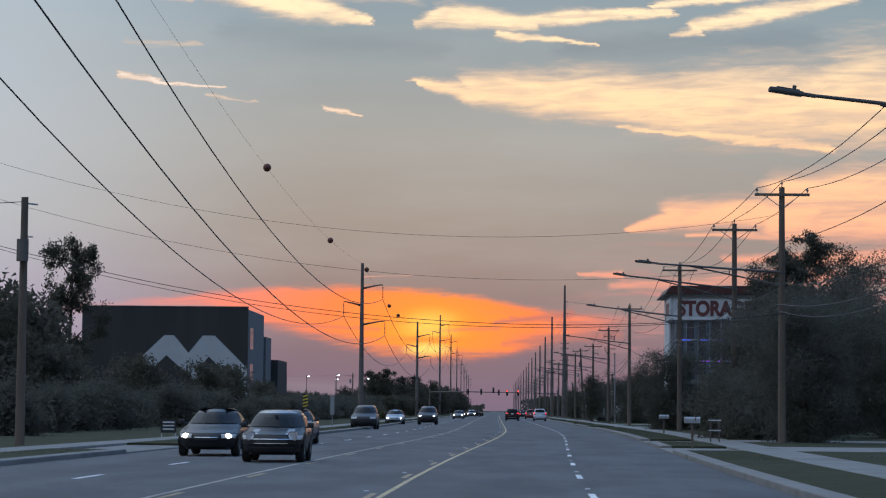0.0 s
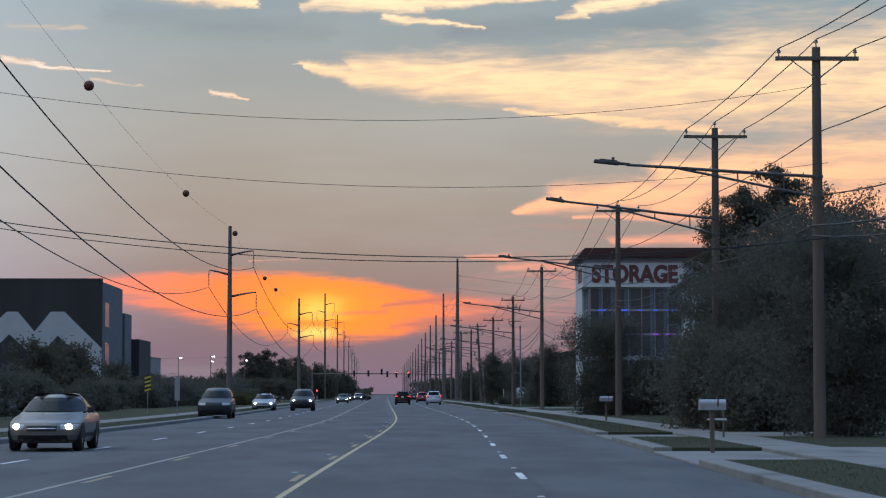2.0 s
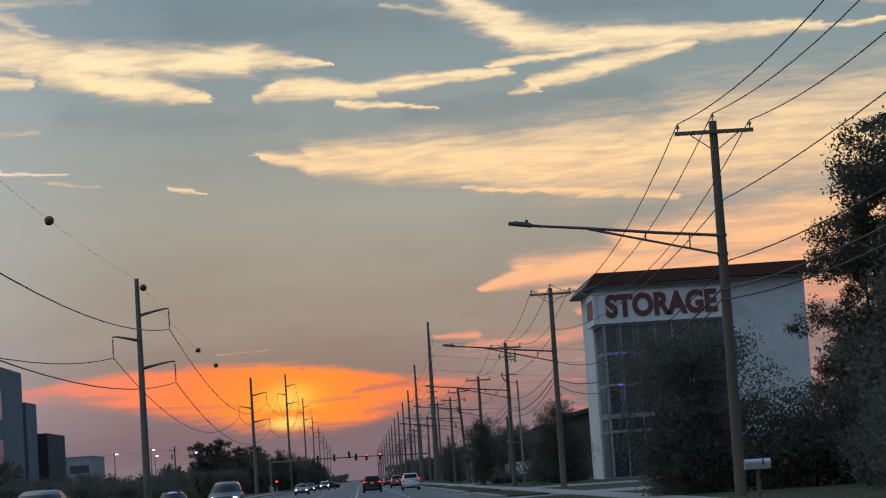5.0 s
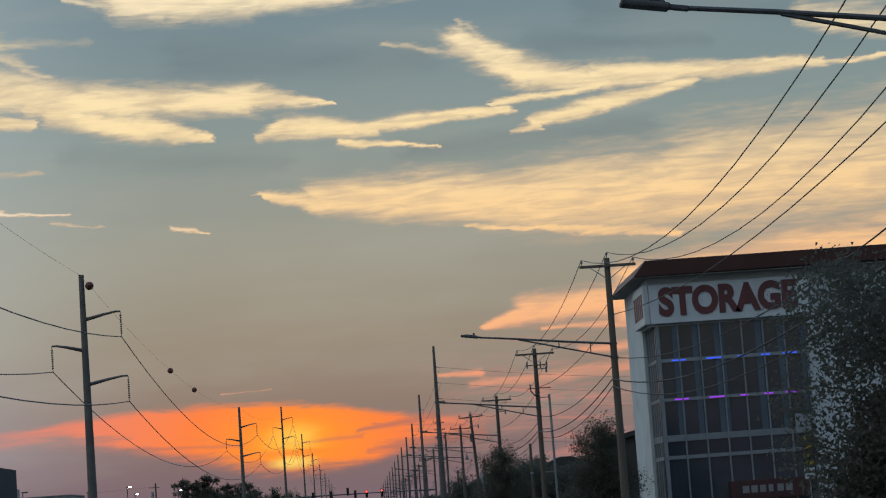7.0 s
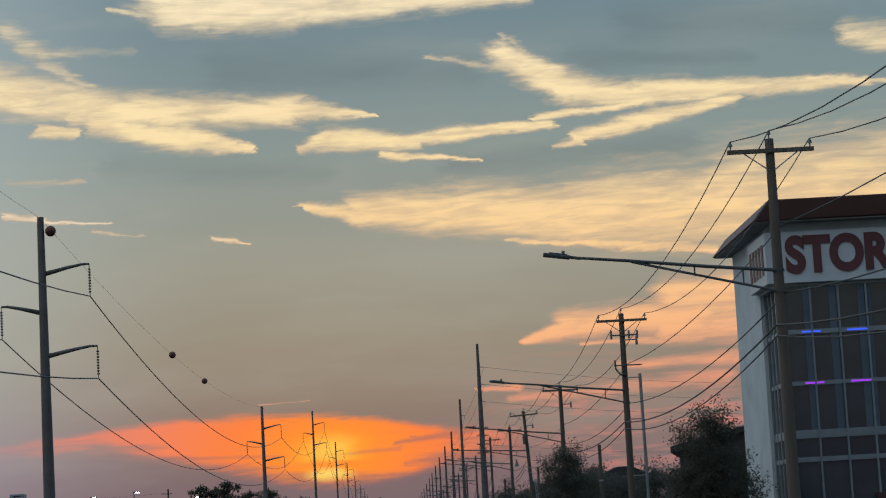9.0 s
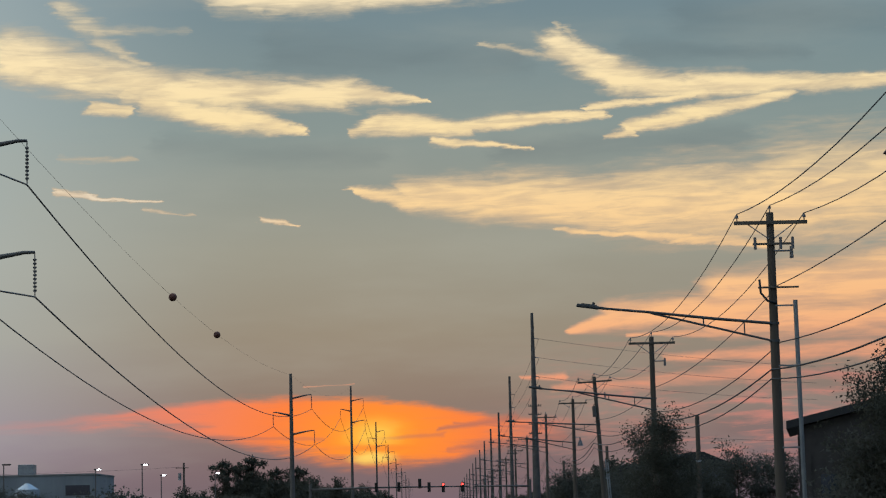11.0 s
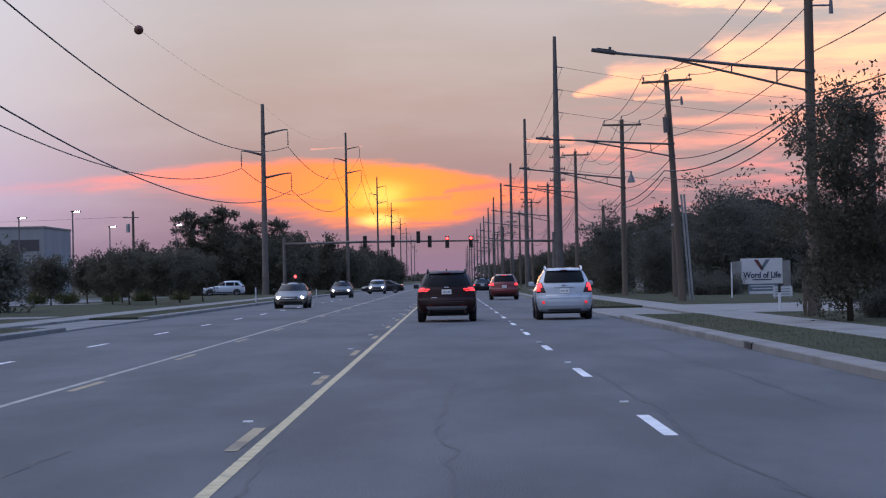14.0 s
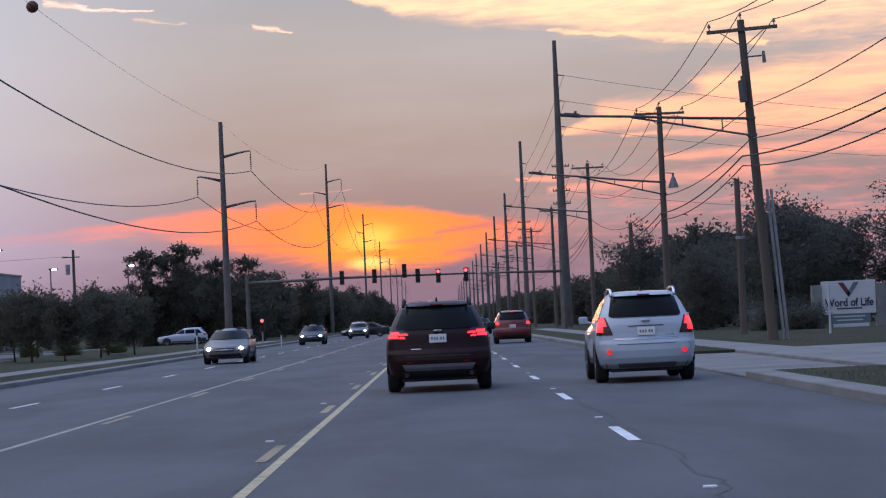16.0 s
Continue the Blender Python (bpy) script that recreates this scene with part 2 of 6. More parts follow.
# rosy haze low on the right
rose = g.math("MULTIPLY", g.math("MULTIPLY", g.smooth(az, 0.1, 0.9), g.smooth(az, 5.0, 3.0)), g.math("MULTIPLY", g.smooth(el, 0.05, 0.3), g.smooth(el, 0.85, 0.45)))
sky = g.mix(g.math("MULTIPLY", rose, g.smooth(grain, 0.46, 0.68, 0.04, 0.72)), sky, srgb(214, 132, 122))
sky = clouded(sky, low, 0.15, 0.5)

# the glowing bank round the sun
def profile(*points):
    """A height of the sky given at a few azimuths, with straight lines between."""
    return g.math("MULTIPLY", g.ramp(g.math("DIVIDE", g.math("ADD", sun_az, 2.5), 4.0), *(((a + 2.5) / 4.0, (z, z, z, 1)) for a, z in points)), 1.0)


sun_az, sun_el, _ = g.split(soft_drift)
sun_el = g.math("MULTIPLY_ADD", g.math("SUBTRACT", grain, 0.5), 0.10, sun_el)
bank_top = profile((-2.4, 0.42), (-1.65, 0.46), (-1.27, 0.505), (-0.97, 0.532), (-0.41, 0.53), (-0.17, 0.505), (0.08, 0.465), (0.23, 0.44), (0.5, 0.42), (0.9, 0.42))
bank_foot = profile((-2.4, 0.375), (-1.65, 0.40), (-1.27, 0.405), (-0.9, 0.325), (-0.53, 0.235), (-0.29, 0.212), (-0.04, 0.235), (0.23, 0.30), (0.5, 0.335), (0.9, 0.35))
bank = g.math("MULTIPLY", g.smooth(g.math("SUBTRACT", bank_top, sun_el), -0.016, 0.040), g.smooth(g.math("SUBTRACT", sun_el, bank_foot), -0.045, 0.080))
bank = g.math("MULTIPLY", bank, g.math("MULTIPLY", g.smooth(sun_az, 0.95, -0.05, 0.0, 1.0), g.smooth(sun_az, -2.4, -0.8, 0.35, 1.0)))
sun_at = (-0.325, 0.36, 0)
stretched = g.vec("MULTIPLY", g.vec("SUBTRACT", soft_drift, sun_at), (0.62, 1.25, 0))
far = g.vec("LENGTH", stretched)
fire = g.ramp(far, (0.0, srgb(255, 186, 70)), (0.05, srgb(255, 160, 50)), (0.13, srgb(255, 138, 52)), (0.28, srgb(250, 124, 66)),
              (0.5, srgb(238, 126, 98)), (0.85, srgb(214, 132, 124)))
bank_cover = g.math("MULTIPLY", bank, g.math("MULTIPLY_ADD", g.math("SUBTRACT", fibre, 0.5), 1.1, 1.0))
sky = g.mix(g.smooth(bank_cover, 0.0, 1.0), sky, fire)
ash = union([
    stroke(soft_drift, -0.05, 0.375, 0.28, 0.42, 0.012, 0.03, 0.75, 0.0, 1.2),
    stroke(soft_drift, -0.35, 0.345, -0.02, 0.35, 0.008, 0.015, 0.45, 0.0, 1.2),
    stroke(soft_drift, 0.0, 0.29, 0.5, 0.33, 0.015, 0.03, 0.5, 0.0, 1.2),
    stroke(soft_drift, 0.02, 0.40, 0.42, 0.375, 0.010, 0.012, 0.6, 0.0, 1.2),
    stroke(soft_drift, -1.05, 0.365, -0.55, 0.345, 0.010, 0.014, 0.4, 0.0, 1.2),
])
sky = g.mix(ash, sky, srgb(168, 104, 96))
glow = g.vec("LENGTH", g.vec("MULTIPLY", g.vec("SUBTRACT", soft_drift, (-0.325, 0.365, 0)), (0.9, 1.5, 0)))
sky = g.mix(g.smooth(glow, 0.14, 0.005, 0.0, 0.75), sky, srgb(255, 200, 84))
disc = g.vec("LENGTH", g.vec("MULTIPLY", g.vec("SUBTRACT", soft_drift, (-0.33, 0.262, 0)), (0.42, 1.5, 0)))
sky = g.mix(g.smooth(disc, 0.060, 0.008, 0.0, 0.95), sky, srgb(255, 212, 104))
rift = g.vec("LENGTH", g.vec("MULTIPLY", g.vec("SUBTRACT", soft_drift, (-0.30, 0.305, 0)), (0.28, 3.0, 0)))
sky = g.mix(g.smooth(rift, 0.060, 0.02, 0.0, 0.6), sky, srgb(250, 130, 50))
haze = g.smooth(el, 0.16, 0.04)
sky = g.mix(g.math("MULTIPLY", haze, 0.55), sky, srgb(112, 100, 116))

nishita = wt.nodes.new("ShaderNodeTexSky")
nishita.sky_type = "NISHITA"
nishita.sun_disc = False
nishita.sun_elevation = 0.036
nishita.sun_rotation = -0.033
nishita.dust_density = 2.0
SKY_DAY = 0.0025
SKY_SEEN = 1.0
# unseen sky boosted overhead to brighten the ground, dimmed behind to darken facades
lift = g.smooth(el, 2.6, 7.0, 1.0, 2.6)
back = g.smooth(dy, 0.4, -0.5, 1.0, 0.78)
seen_sky = g.vec("SCALE", sky, scale=g.math("MULTIPLY", g.math("MULTIPLY", lift, back), SKY_SEEN))
total = g.vec("ADD", seen_sky, g.vec("SCALE", nishita.outputs[0], scale=SKY_DAY))
background = wt.nodes.new("ShaderNodeBackground")
wt.links.new(total, background.inputs[0])
background.inputs[1].default_value = 1.0
wt.links.new(background.outputs[0], wt.nodes.new("ShaderNodeOutputWorld").inputs[0])

sun = new("sun", bpy.data.lights.new("sun", "SUN"))
sun.data.energy = 0.015
sun.data.angle = radians(3)
sun.data.color = (1.0, 0.5, 0.22)
sun.matrix_world = look((0, 0, 0), (0.033 * 50, -50, -0.036 * 50))

# ---- materials ----


def surface(name, a, b, scale=1.0, rough=0.7, metal=0.0, bump=0.0, bump_scale=None, fine=None, spec=0.5, stretch=(1, 1, 1), rough_b=None, dirt=None, coat=0.0):
    """A two-scale surface: broad patches between colours a and b, fine grain, relief, and stains of colour dirt."""
    m = bpy.data.materials.new(name)
    m.use_nodes = True
    t = m.node_tree
    p = t.nodes["Principled BSDF"]
    h = Graph(t)
    place = h.vec("MULTIPLY", t.nodes.new("ShaderNodeTexCoord").outputs["Object"], stretch)
    broad, _ = h.noise(place, scale, 5.0, 0.6)
    grain_f, _ = h.noise(place, fine or scale * 14, 4.0, 0.6)
    fac = h.math("ADD", h.math("MULTIPLY", h.smooth(broad, 0.3, 0.7), 0.65), h.math("MULTIPLY", grain_f, 0.35))
    col = h.mix(fac, (*a, 1), (*b, 1))
    if dirt:
        stain, _ = h.noise(place, scale * 0.45, 6.0, 0.65, 0.6)
        col = h.mix(h.smooth(stain, 0.52, 0.7, 0.0, 0.75), col, (*dirt, 1))
    info = t.nodes.new("ShaderNodeObjectInfo").outputs["Random"]
    value = h.math("MULTIPLY_ADD", info, 0.16, 0.92)
    col = h.vec("SCALE", col, scale=value)
    h.put(p.inputs["Base Color"], col)
    h.put(p.inputs["Roughness"], h.math("MULTIPLY_ADD", grain_f, (rough_b if rough_b is not None else rough + 0.12) - rough, rough))
    p.inputs["Metallic"].default_value = metal
    p.inputs["Specular IOR Level"].default_value = spec
    p.inputs["Coat Weight"].default_value = coat
    if bump:
        n = t.nodes.new("ShaderNodeBump")
        n.inputs["Strength"].default_value = bump
        n.inputs["Distance"].default_value = 0.02
        rel, _ = h.noise(place, bump_scale or scale * 20, 5.0, 0.65)
        h.put(n.inputs["Height"], rel)
        h.put(p.inputs["Normal"], n.outputs[0])
    return m


def lamp_glow(name, colour, strength):
    m = bpy.data.materials.new(name)
    m.use_nodes = True
    p = m.node_tree.nodes["Principled BSDF"]
    p.inputs["Base Color"].default_value = (*colour, 1)
    p.inputs["Emission Color"].default_value = (*colour, 1)
    p.inputs["Emission Strength"].default_value = strength
    p.inputs["Roughness"].default_value = 0.2
    return m


def leafy(name, a, b):
    """Leaves: colour varies from leaf to leaf, a little light passes through."""
    m = bpy.data.materials.new(name)
    m.use_nodes = True
    t = m.node_tree
    p = t.nodes["Principled BSDF"]
    h = Graph(t)
    isle = t.nodes.new("ShaderNodeNewGeometry").outputs["Random Per Island"]
    broad, _ = h.noise(t.nodes.new("ShaderNodeTexCoord").outputs["Object"], 0.7, 3.0)
    fac = h.math("ADD", h.math("MULTIPLY", isle, 0.6), h.math("MULTIPLY", h.smooth(broad, 0.35, 0.65), 0.4))
    tone = h.mix(fac, (*a, 1), (*b, 1))
    h.put(p.inputs["Base Color"], tone)
    p.inputs["Roughness"].default_value = 0.85
    p.inputs["Specular IOR Level"].default_value = 0.1
    through_leaf = t.nodes.new("ShaderNodeBsdfTranslucent")
    h.put(through_leaf.inputs["Color"], tone)
    both = t.nodes.new("ShaderNodeMixShader")
    both.inputs[0].default_value = 0.45
    t.links.new(p.outputs[0], both.inputs[1])
    t.links.new(through_leaf.outputs[0], both.inputs[2])
    t.links.new(both.outputs[0], t.nodes["Material Output"].inputs["Surface"])
    return m


ASPHALT = surface("asphalt", (0.036, 0.038, 0.042), (0.108, 0.112, 0.117), 0.45, 0.62, bump=0.55, bump_scale=40, fine=55, rough_b=0.9, dirt=(0.045, 0.045, 0.048), stretch=(1, 0.25, 1))
CONCRETE = surface("concrete", (0.145, 0.140, 0.133), (0.225, 0.217, 0.207), 0.6, 0.85, bump=0.3, bump_scale=30, dirt=(0.095, 0.092, 0.086))
GRASS = surface("grass_soil", (0.036, 0.040, 0.024), (0.066, 0.066, 0.040), 0.5, 0.95, bump=0.8, bump_scale=12, fine=16, dirt=(0.085, 0.070, 0.045), spec=0.1)
WHITE_PAINT = surface("worn_white_paint", (0.55, 0.55, 0.56), (0.80, 0.80, 0.80), 2.0, 0.55, bump=0.2, fine=60, dirt=(0.30, 0.30, 0.31))
FADED_PAINT = surface("faded_line_paint", (0.22, 0.21, 0.18), (0.42, 0.40, 0.35), 1.2, 0.7, bump=0.2, fine=40, dirt=(0.12, 0.12, 0.11))
YELLOW_PAINT = surface("worn_yellow_paint", (0.34, 0.26, 0.13), (0.60, 0.50, 0.30), 5.0, 0.6, bump=0.2, fine=50, dirt=(0.17, 0.14, 0.09))
FADED_YELLOW = surface("faded_yellow_paint", (0.27, 0.21, 0.13), (0.40, 0.31, 0.18), 1.4, 0.7, bump=0.2, fine=45, dirt=(0.10, 0.09, 0.075))
POLE_WOOD = surface("weathered_pole_wood", (0.085, 0.065, 0.05), (0.16, 0.125, 0.10), 1.4, 0.85, bump=0.5, bump_scale=26, stretch=(1, 1, 0.12))
ARM_WOOD = surface("crossarm_wood", (0.10, 0.08, 0.065), (0.17, 0.14, 0.11), 3.0, 0.85, bump=0.3)
STEEL = surface("weathering_steel", (0.10, 0.085, 0.08), (0.17, 0.15, 0.14), 0.8, 0.6, 0.35, bump=0.1)
GALV = surface("galvanised_steel", (0.25, 0.26, 0.28), (0.38, 0.39, 0.41), 2.5, 0.45, 0.7)
# lamp steel darkened to give the arms their backlit silhouette
LAMP_STEEL = surface("silhouette_lamp_steel", (0.07, 0.068, 0.07), (0.12, 0.115, 0.115), 2.5, 0.6, 0.3)
WIRE = surface("aged_conductor", (0.06, 0.06, 0.065), (0.10, 0.10, 0.11), 8.0, 0.6, 0.2)
RUBBER_CABLE = surface("black_cable", (0.02, 0.02, 0.022), (0.035, 0.035, 0.04), 5.0, 0.6)
PORCELAIN = surface("grey_porcelain", (0.12, 0.11, 0.12), (0.2, 0.19, 0.2), 6.0, 0.3)
BALL = surface("marker_ball_paint", (0.10, 0.03, 0.02), (0.16, 0.05, 0.03), 3.0, 0.6)
BARK = surface("bark", (0.05, 0.038, 0.028), (0.11, 0.085, 0.065), 4.0, 0.9, bump=0.8, bump_scale=30, stretch=(1, 1, 0.3))
# dark and roadside leaves: colour lifted for windscreen haze, the latter also for exposure
LEAF_DARK = leafy("dark_leaves", (0.080, 0.075, 0.058), (0.122, 0.114, 0.088))
LEAF_NEAR = leafy("lightened_leaves", (0.095, 0.093, 0.078), (0.138, 0.135, 0.112))
LEAF_MID = leafy("mid_leaves", (0.066, 0.062, 0.048), (0.118, 0.112, 0.086))
LEAF_DRY = leafy("dusty_leaves", (0.05, 0.055, 0.025), (0.11, 0.11, 0.05))

# ---- building helpers ----


def part(name, bm, material, parent=None, label="", smooth=False):
    """Links a bmesh as one mesh object, under a thing or a part."""
    me = bpy.data.meshes.new(name)
    bmesh.ops.recalc_face_normals(bm, faces=bm.faces)
    bm.to_mesh(me)
    bm.free()
    if smooth:
        me.polygons.foreach_set("use_smooth", [True] * len(me.polygons))
        me.set_sharp_from_angle(angle=0.6)
    me.materials.append(material)
    ob = new(name, me)
    ob.parent = parent
    if label:
        ob["label"] = label
    return ob


def raw(name, verts, faces, material, parent=None, smooth=False):
    """The same from plain lists."""
    me = bpy.data.meshes.new(name)
    me.from_pydata(verts, [], faces)
    if smooth:
        me.polygons.foreach_set("use_smooth", [True] * len(me.polygons))
    me.materials.append(material)
    ob = new(name, me)
    ob.parent = parent
    return ob


def empty(name, x, y, z=0.0, rz=0.0):
    ob = new(name)
    ob.matrix_basis = pose(x, y, z, 0, 0, rz)
    ob.empty_display_size = 0.2
    return ob


def box(bm, x0, x1, y0, y1, z0, z1, bevel=0.0):
    got = bmesh.ops.create_cube(bm, size=1.0, matrix=Matrix.Translation(((x0 + x1) / 2, (y0 + y1) / 2, (z0 + z1) / 2)) @ Matrix.Diagonal((x1 - x0, y1 - y0, z1 - z0, 1)))
    if bevel:
        edges = list({e for v in got["verts"] for e in v.link_edges})
        bmesh.ops.bevel(bm, geom=edges, offset=bevel, segments=2, affect="EDGES", profile=0.6)
    return bm


def rod(bm, a, b, r0, r1=None, n=8, caps=True):
    """A tapered rod between two points."""
    a, b = Vector(a), Vector(b)
    r1 = r0 if r1 is None else r1
    q = (b - a).to_track_quat("Z", "Y").to_matrix().to_4x4()
    bmesh.ops.create_cone(bm, cap_ends=caps, segments=n, radius1=r0, radius2=r1, depth=(b - a).length, matrix=Matrix.Translation((a + b) / 2) @ q)
    return bm


def tube(points, radii, n=6):
    """Verts and faces of a tube along points."""
    verts, faces = [], []
    pts = [Vector(p) for p in points]
    for i, p in enumerate(pts):
        d = (pts[min(i + 1, len(pts) - 1)] - pts[max(i - 1, 0)]).normalized()
        s = d.cross(Vector((0, 0, 1)))
        s = s.normalized() if s.length > 0.01 else Vector((1, 0, 0))
        u = s.cross(d)
        r = radii[i] if hasattr(radii, "__len__") else radii
        for k in range(n):
            w = 2 * math.pi * k / n
            verts.append(p + (s * math.cos(w) + u * math.sin(w)) * r)
    for i in range(len(pts) - 1):
        for k in range(n):
            faces.append((i * n + k, i * n + (k + 1) % n, (i + 1) * n + (k + 1) % n, (i + 1) * n + k))
    faces += [tuple(range(n - 1, -1, -1)), tuple(range((len(pts) - 1) * n, len(pts) * n))]
    return verts, faces


def extrude_poly(bm, pts, y0, y1):
    """A flat outline in x and z, with thickness along y."""
    front = [bm.verts.new((x, y0, z)) for x, z in pts]
    back = [bm.verts.new((x, y1, z)) for x, z in pts]
    bm.faces.new(front)
    bm.faces.new(back[::-1])
    for i in range(len(pts)):
        j = (i + 1) % len(pts)
        bm.faces.new((front[i], back[i], back[j], front[j]))
    return bm


# ---- the line of the road ----
BEND_Y = (-400, 20, 60, 100, 140, 180, 220, 260, 300, 340, 380, 420, 460, 900, 2600)
BEND_X = (-1.2, -1.25, -1.28, -0.7, 0.36, 1.18, 1.12, 0.94, 0.78, 0.64, 0.50, 0.35, 0.2, -1.0, -3.0)


def mid(y):
    """The x of the middle of the travelled lane at y, smoothed."""
    return float(np.mean(np.interp([y - 24, y - 12, y, y + 12, y + 24], BEND_Y, BEND_X)))


STATIONS = [y for y in range(-120, 620, 10)] + list(range(620, 2601, 60))
L_KERB, L_DASH, L_YELLOW, R_YELLOW, R_DASH, R_KERB = -12.1, -8.5, -5.5, -1.8, 1.8, 5.45
KERB_Z = 0.14


def ribbon(u0, u1, z, stations=STATIONS):
    """A strip that follows the road between two offsets."""
    bm = bmesh.new()
    last = None
    for y in stations:
        c = mid(y)
        row = (bm.verts.new((c + u0, y, z)), bm.verts.new((c + u1, y, z)))
        if last:
            bm.faces.new((last[0], last[1], row[1], row[0]))
        last = row
    return bm


def kerb_strip(u0, u1, z0, z1, y0, y1, step=5.0):
    """A solid strip along the road between two offsets and heights."""
    bm = bmesh.new()
    n = max(1, int((y1 - y0) / step))
    last = None
    for i in range(n + 1):
        y = y0 + (y1 - y0) * i / n
        c = mid(y)
        row = [bm.verts.new((c + u, y, z)) for u, z in ((u0, z0), (u0, z1 - 0.02), (u0 + (0.02 if u1 > u0 else -0.02), z1), (u1, z1), (u1, z0))]
        if last:
            for a in range(5):
                b = (a + 1) % 5
                bm.faces.new((last[a], last[b], row[b], row[a]))
        else:
            bm.faces.new(row)
        last = row
    bm.faces.new(last[::-1])
    return bm


ground = tagged(raw("ground", [(-4500, -4500, -0.06), (4500, -4500, -0.06), (4500, 4500, -0.06), (-4500, 4500, -0.06)], [(0, 1, 2, 3)], GRASS),
                "flat ground of dull green grass", "ground", kind="structure")
road = tagged(part("road", ribbon(L_KERB, R_KERB, 0.0), ASPHALT), "grey worn asphalt road with five lanes", "road", kind="structure")
cross_bm = bmesh.new()
box(cross_bm, -140, L_KERB + 0.4, 527, 541, -0.05, -0.006)
box(cross_bm, R_KERB - 0.4, 140, 527, 541, -0.05, -0.006)
cross_road = tagged(part("cross_road", cross_bm, ASPHALT), "grey asphalt side road at the junction", "road", kind="structure")

# kerbs, verges and walks, broken by driveways
R_GAPS = [(112, 122), (136, 144), (226, 238), (268, 279), (356, 378), (523, 545)]
L_GAPS = [(103, 116), (352, 372), (523, 545)]


def pieces(gaps, y0=-60.0, y1=1400.0):
    out, at = [], y0
    for a, b in gaps:
        out.append((at, a))
        at = b
    return out + [(at, y1)]


for a, b in pieces(R_GAPS):
    tagged(part("kerb", kerb_strip(R_KERB, R_KERB + 0.45, -0.05, KERB_Z, a, b), CONCRETE), "pale concrete kerb beside the road", "kerb", kind="structure")
    tagged(part("verge", kerb_strip(R_KERB + 0.45, R_KERB + 2.6, -0.05, KERB_Z - 0.006, a, b), GRASS), "strip of short grass behind the kerb", "verge", kind="structure")
tagged(part("pavement", kerb_strip(R_KERB + 2.6, R_KERB + 4.3, -0.05, KERB_Z, -60, 523), CONCRETE), "pale concrete footpath along the road", "pavement", kind="structure")
tagged(part("lawn", kerb_strip(R_KERB + 4.3, R_KERB + 24, -0.05, KERB_Z - 0.004, -60, 523, 12), GRASS), "mown grass beside the footpath", "lawn", kind="structure")
for a, b in R_GAPS[:-1]:
    tagged(part("driveway", kerb_strip(R_KERB, R_KERB + 2.6, -0.05, 0.05, a, b), CONCRETE), "pale concrete driveway mouth across the verge", "driveway", kind="structure")
    tagged(part("driveway", kerb_strip(R_KERB + 4.3, R_KERB + 20, -0.05, KERB_Z + 0.002, a, b), CONCRETE), "pale concrete driveway leading off the road", "driveway", kind="structure")
for a, b in pieces(L_GAPS):
    tagged(part("kerb", kerb_strip(L_KERB, L_KERB - 0.45, -0.05, KERB_Z, a, b), CONCRETE), "pale concrete kerb beside the road", "kerb", kind="structure")
    tagged(part("verge", kerb_strip(L_KERB - 0.45, L_KERB - 2.4, -0.05, KERB_Z - 0.006, a, b), GRASS), "strip of short grass behind the kerb", "verge", kind="structure")
tagged(part("pavement", kerb_strip(L_KERB - 2.4, L_KERB - 3.9, -0.05, KERB_Z, -60, 523), CONCRETE), "pale concrete footpath along the road", "pavement", kind="structure")
tagged(part("lawn", kerb_strip(L_KERB - 3.9, L_KERB - 16, -0.05, KERB_Z - 0.004, -60, 523, 12), GRASS), "rough grass beside the footpath", "lawn", kind="structure")
for a, b in L_GAPS[:-1]:
    tagged(part("driveway", kerb_strip(L_KERB, L_KERB - 2.4, -0.05, 0.05, a, b), CONCRETE), "pale concrete driveway mouth across the verge", "driveway", kind="structure")

# lane markings
for u, name in ((R_YELLOW, "yellow_line"), (L_YELLOW, "yellow_line")):
    part(name, ribbon(u - 0.052, u + 0.052, 0.004), YELLOW_PAINT if u == R_YELLOW else FADED_PAINT, road, "worn solid lane line")


def dash(u, y, material, name, length=3.05, width=0.13):
    bm = bmesh.new()
    rows = [[bm.verts.new((mid(yy) + u + s * width / 2, yy, 0.005)) for s in (-1, 1)] for yy in (y, y + length / 2, y + length)]
    for a, b in zip(rows, rows[1:]):
        bm.faces.new((a[0], a[1], b[1], b[0]))
    part(name, bm, material, road)


for i in range(-3, 45):
    y = 313.45 + 12.19 * (i - 22)
    dash(R_DASH, y - 0.8, WHITE_PAINT, "lane_dash")
    dash(L_DASH, y + 7.7, WHITE_PAINT, "lane_dash")
    dash(R_YELLOW - 0.20, y - 1.7, FADED_YELLOW, "yellow_dash", width=0.12)
    dash(L_YELLOW + 0.23, y + 9.9, FADED_YELLOW, "yellow_dash", width=0.12)
    for u, off in ((R_DASH, 4.7), (R_YELLOW - 0.4, 2.3)):
        bm = box(bmesh.new(), -0.05, 0.05, -0.05, 0.05, 0.0, 0.018, 0.006)
        stud = part("road_stud", bm, WHITE_PAINT, road)
        stud.location = (mid(y + off) + u, y + off, 0.0)

# tarred cracks that wander along and across the lanes
TAR = surface("crack_tar", (0.016, 0.016, 0.018), (0.03, 0.03, 0.032), 3.0, 0.55)
rk = random.Random(41)


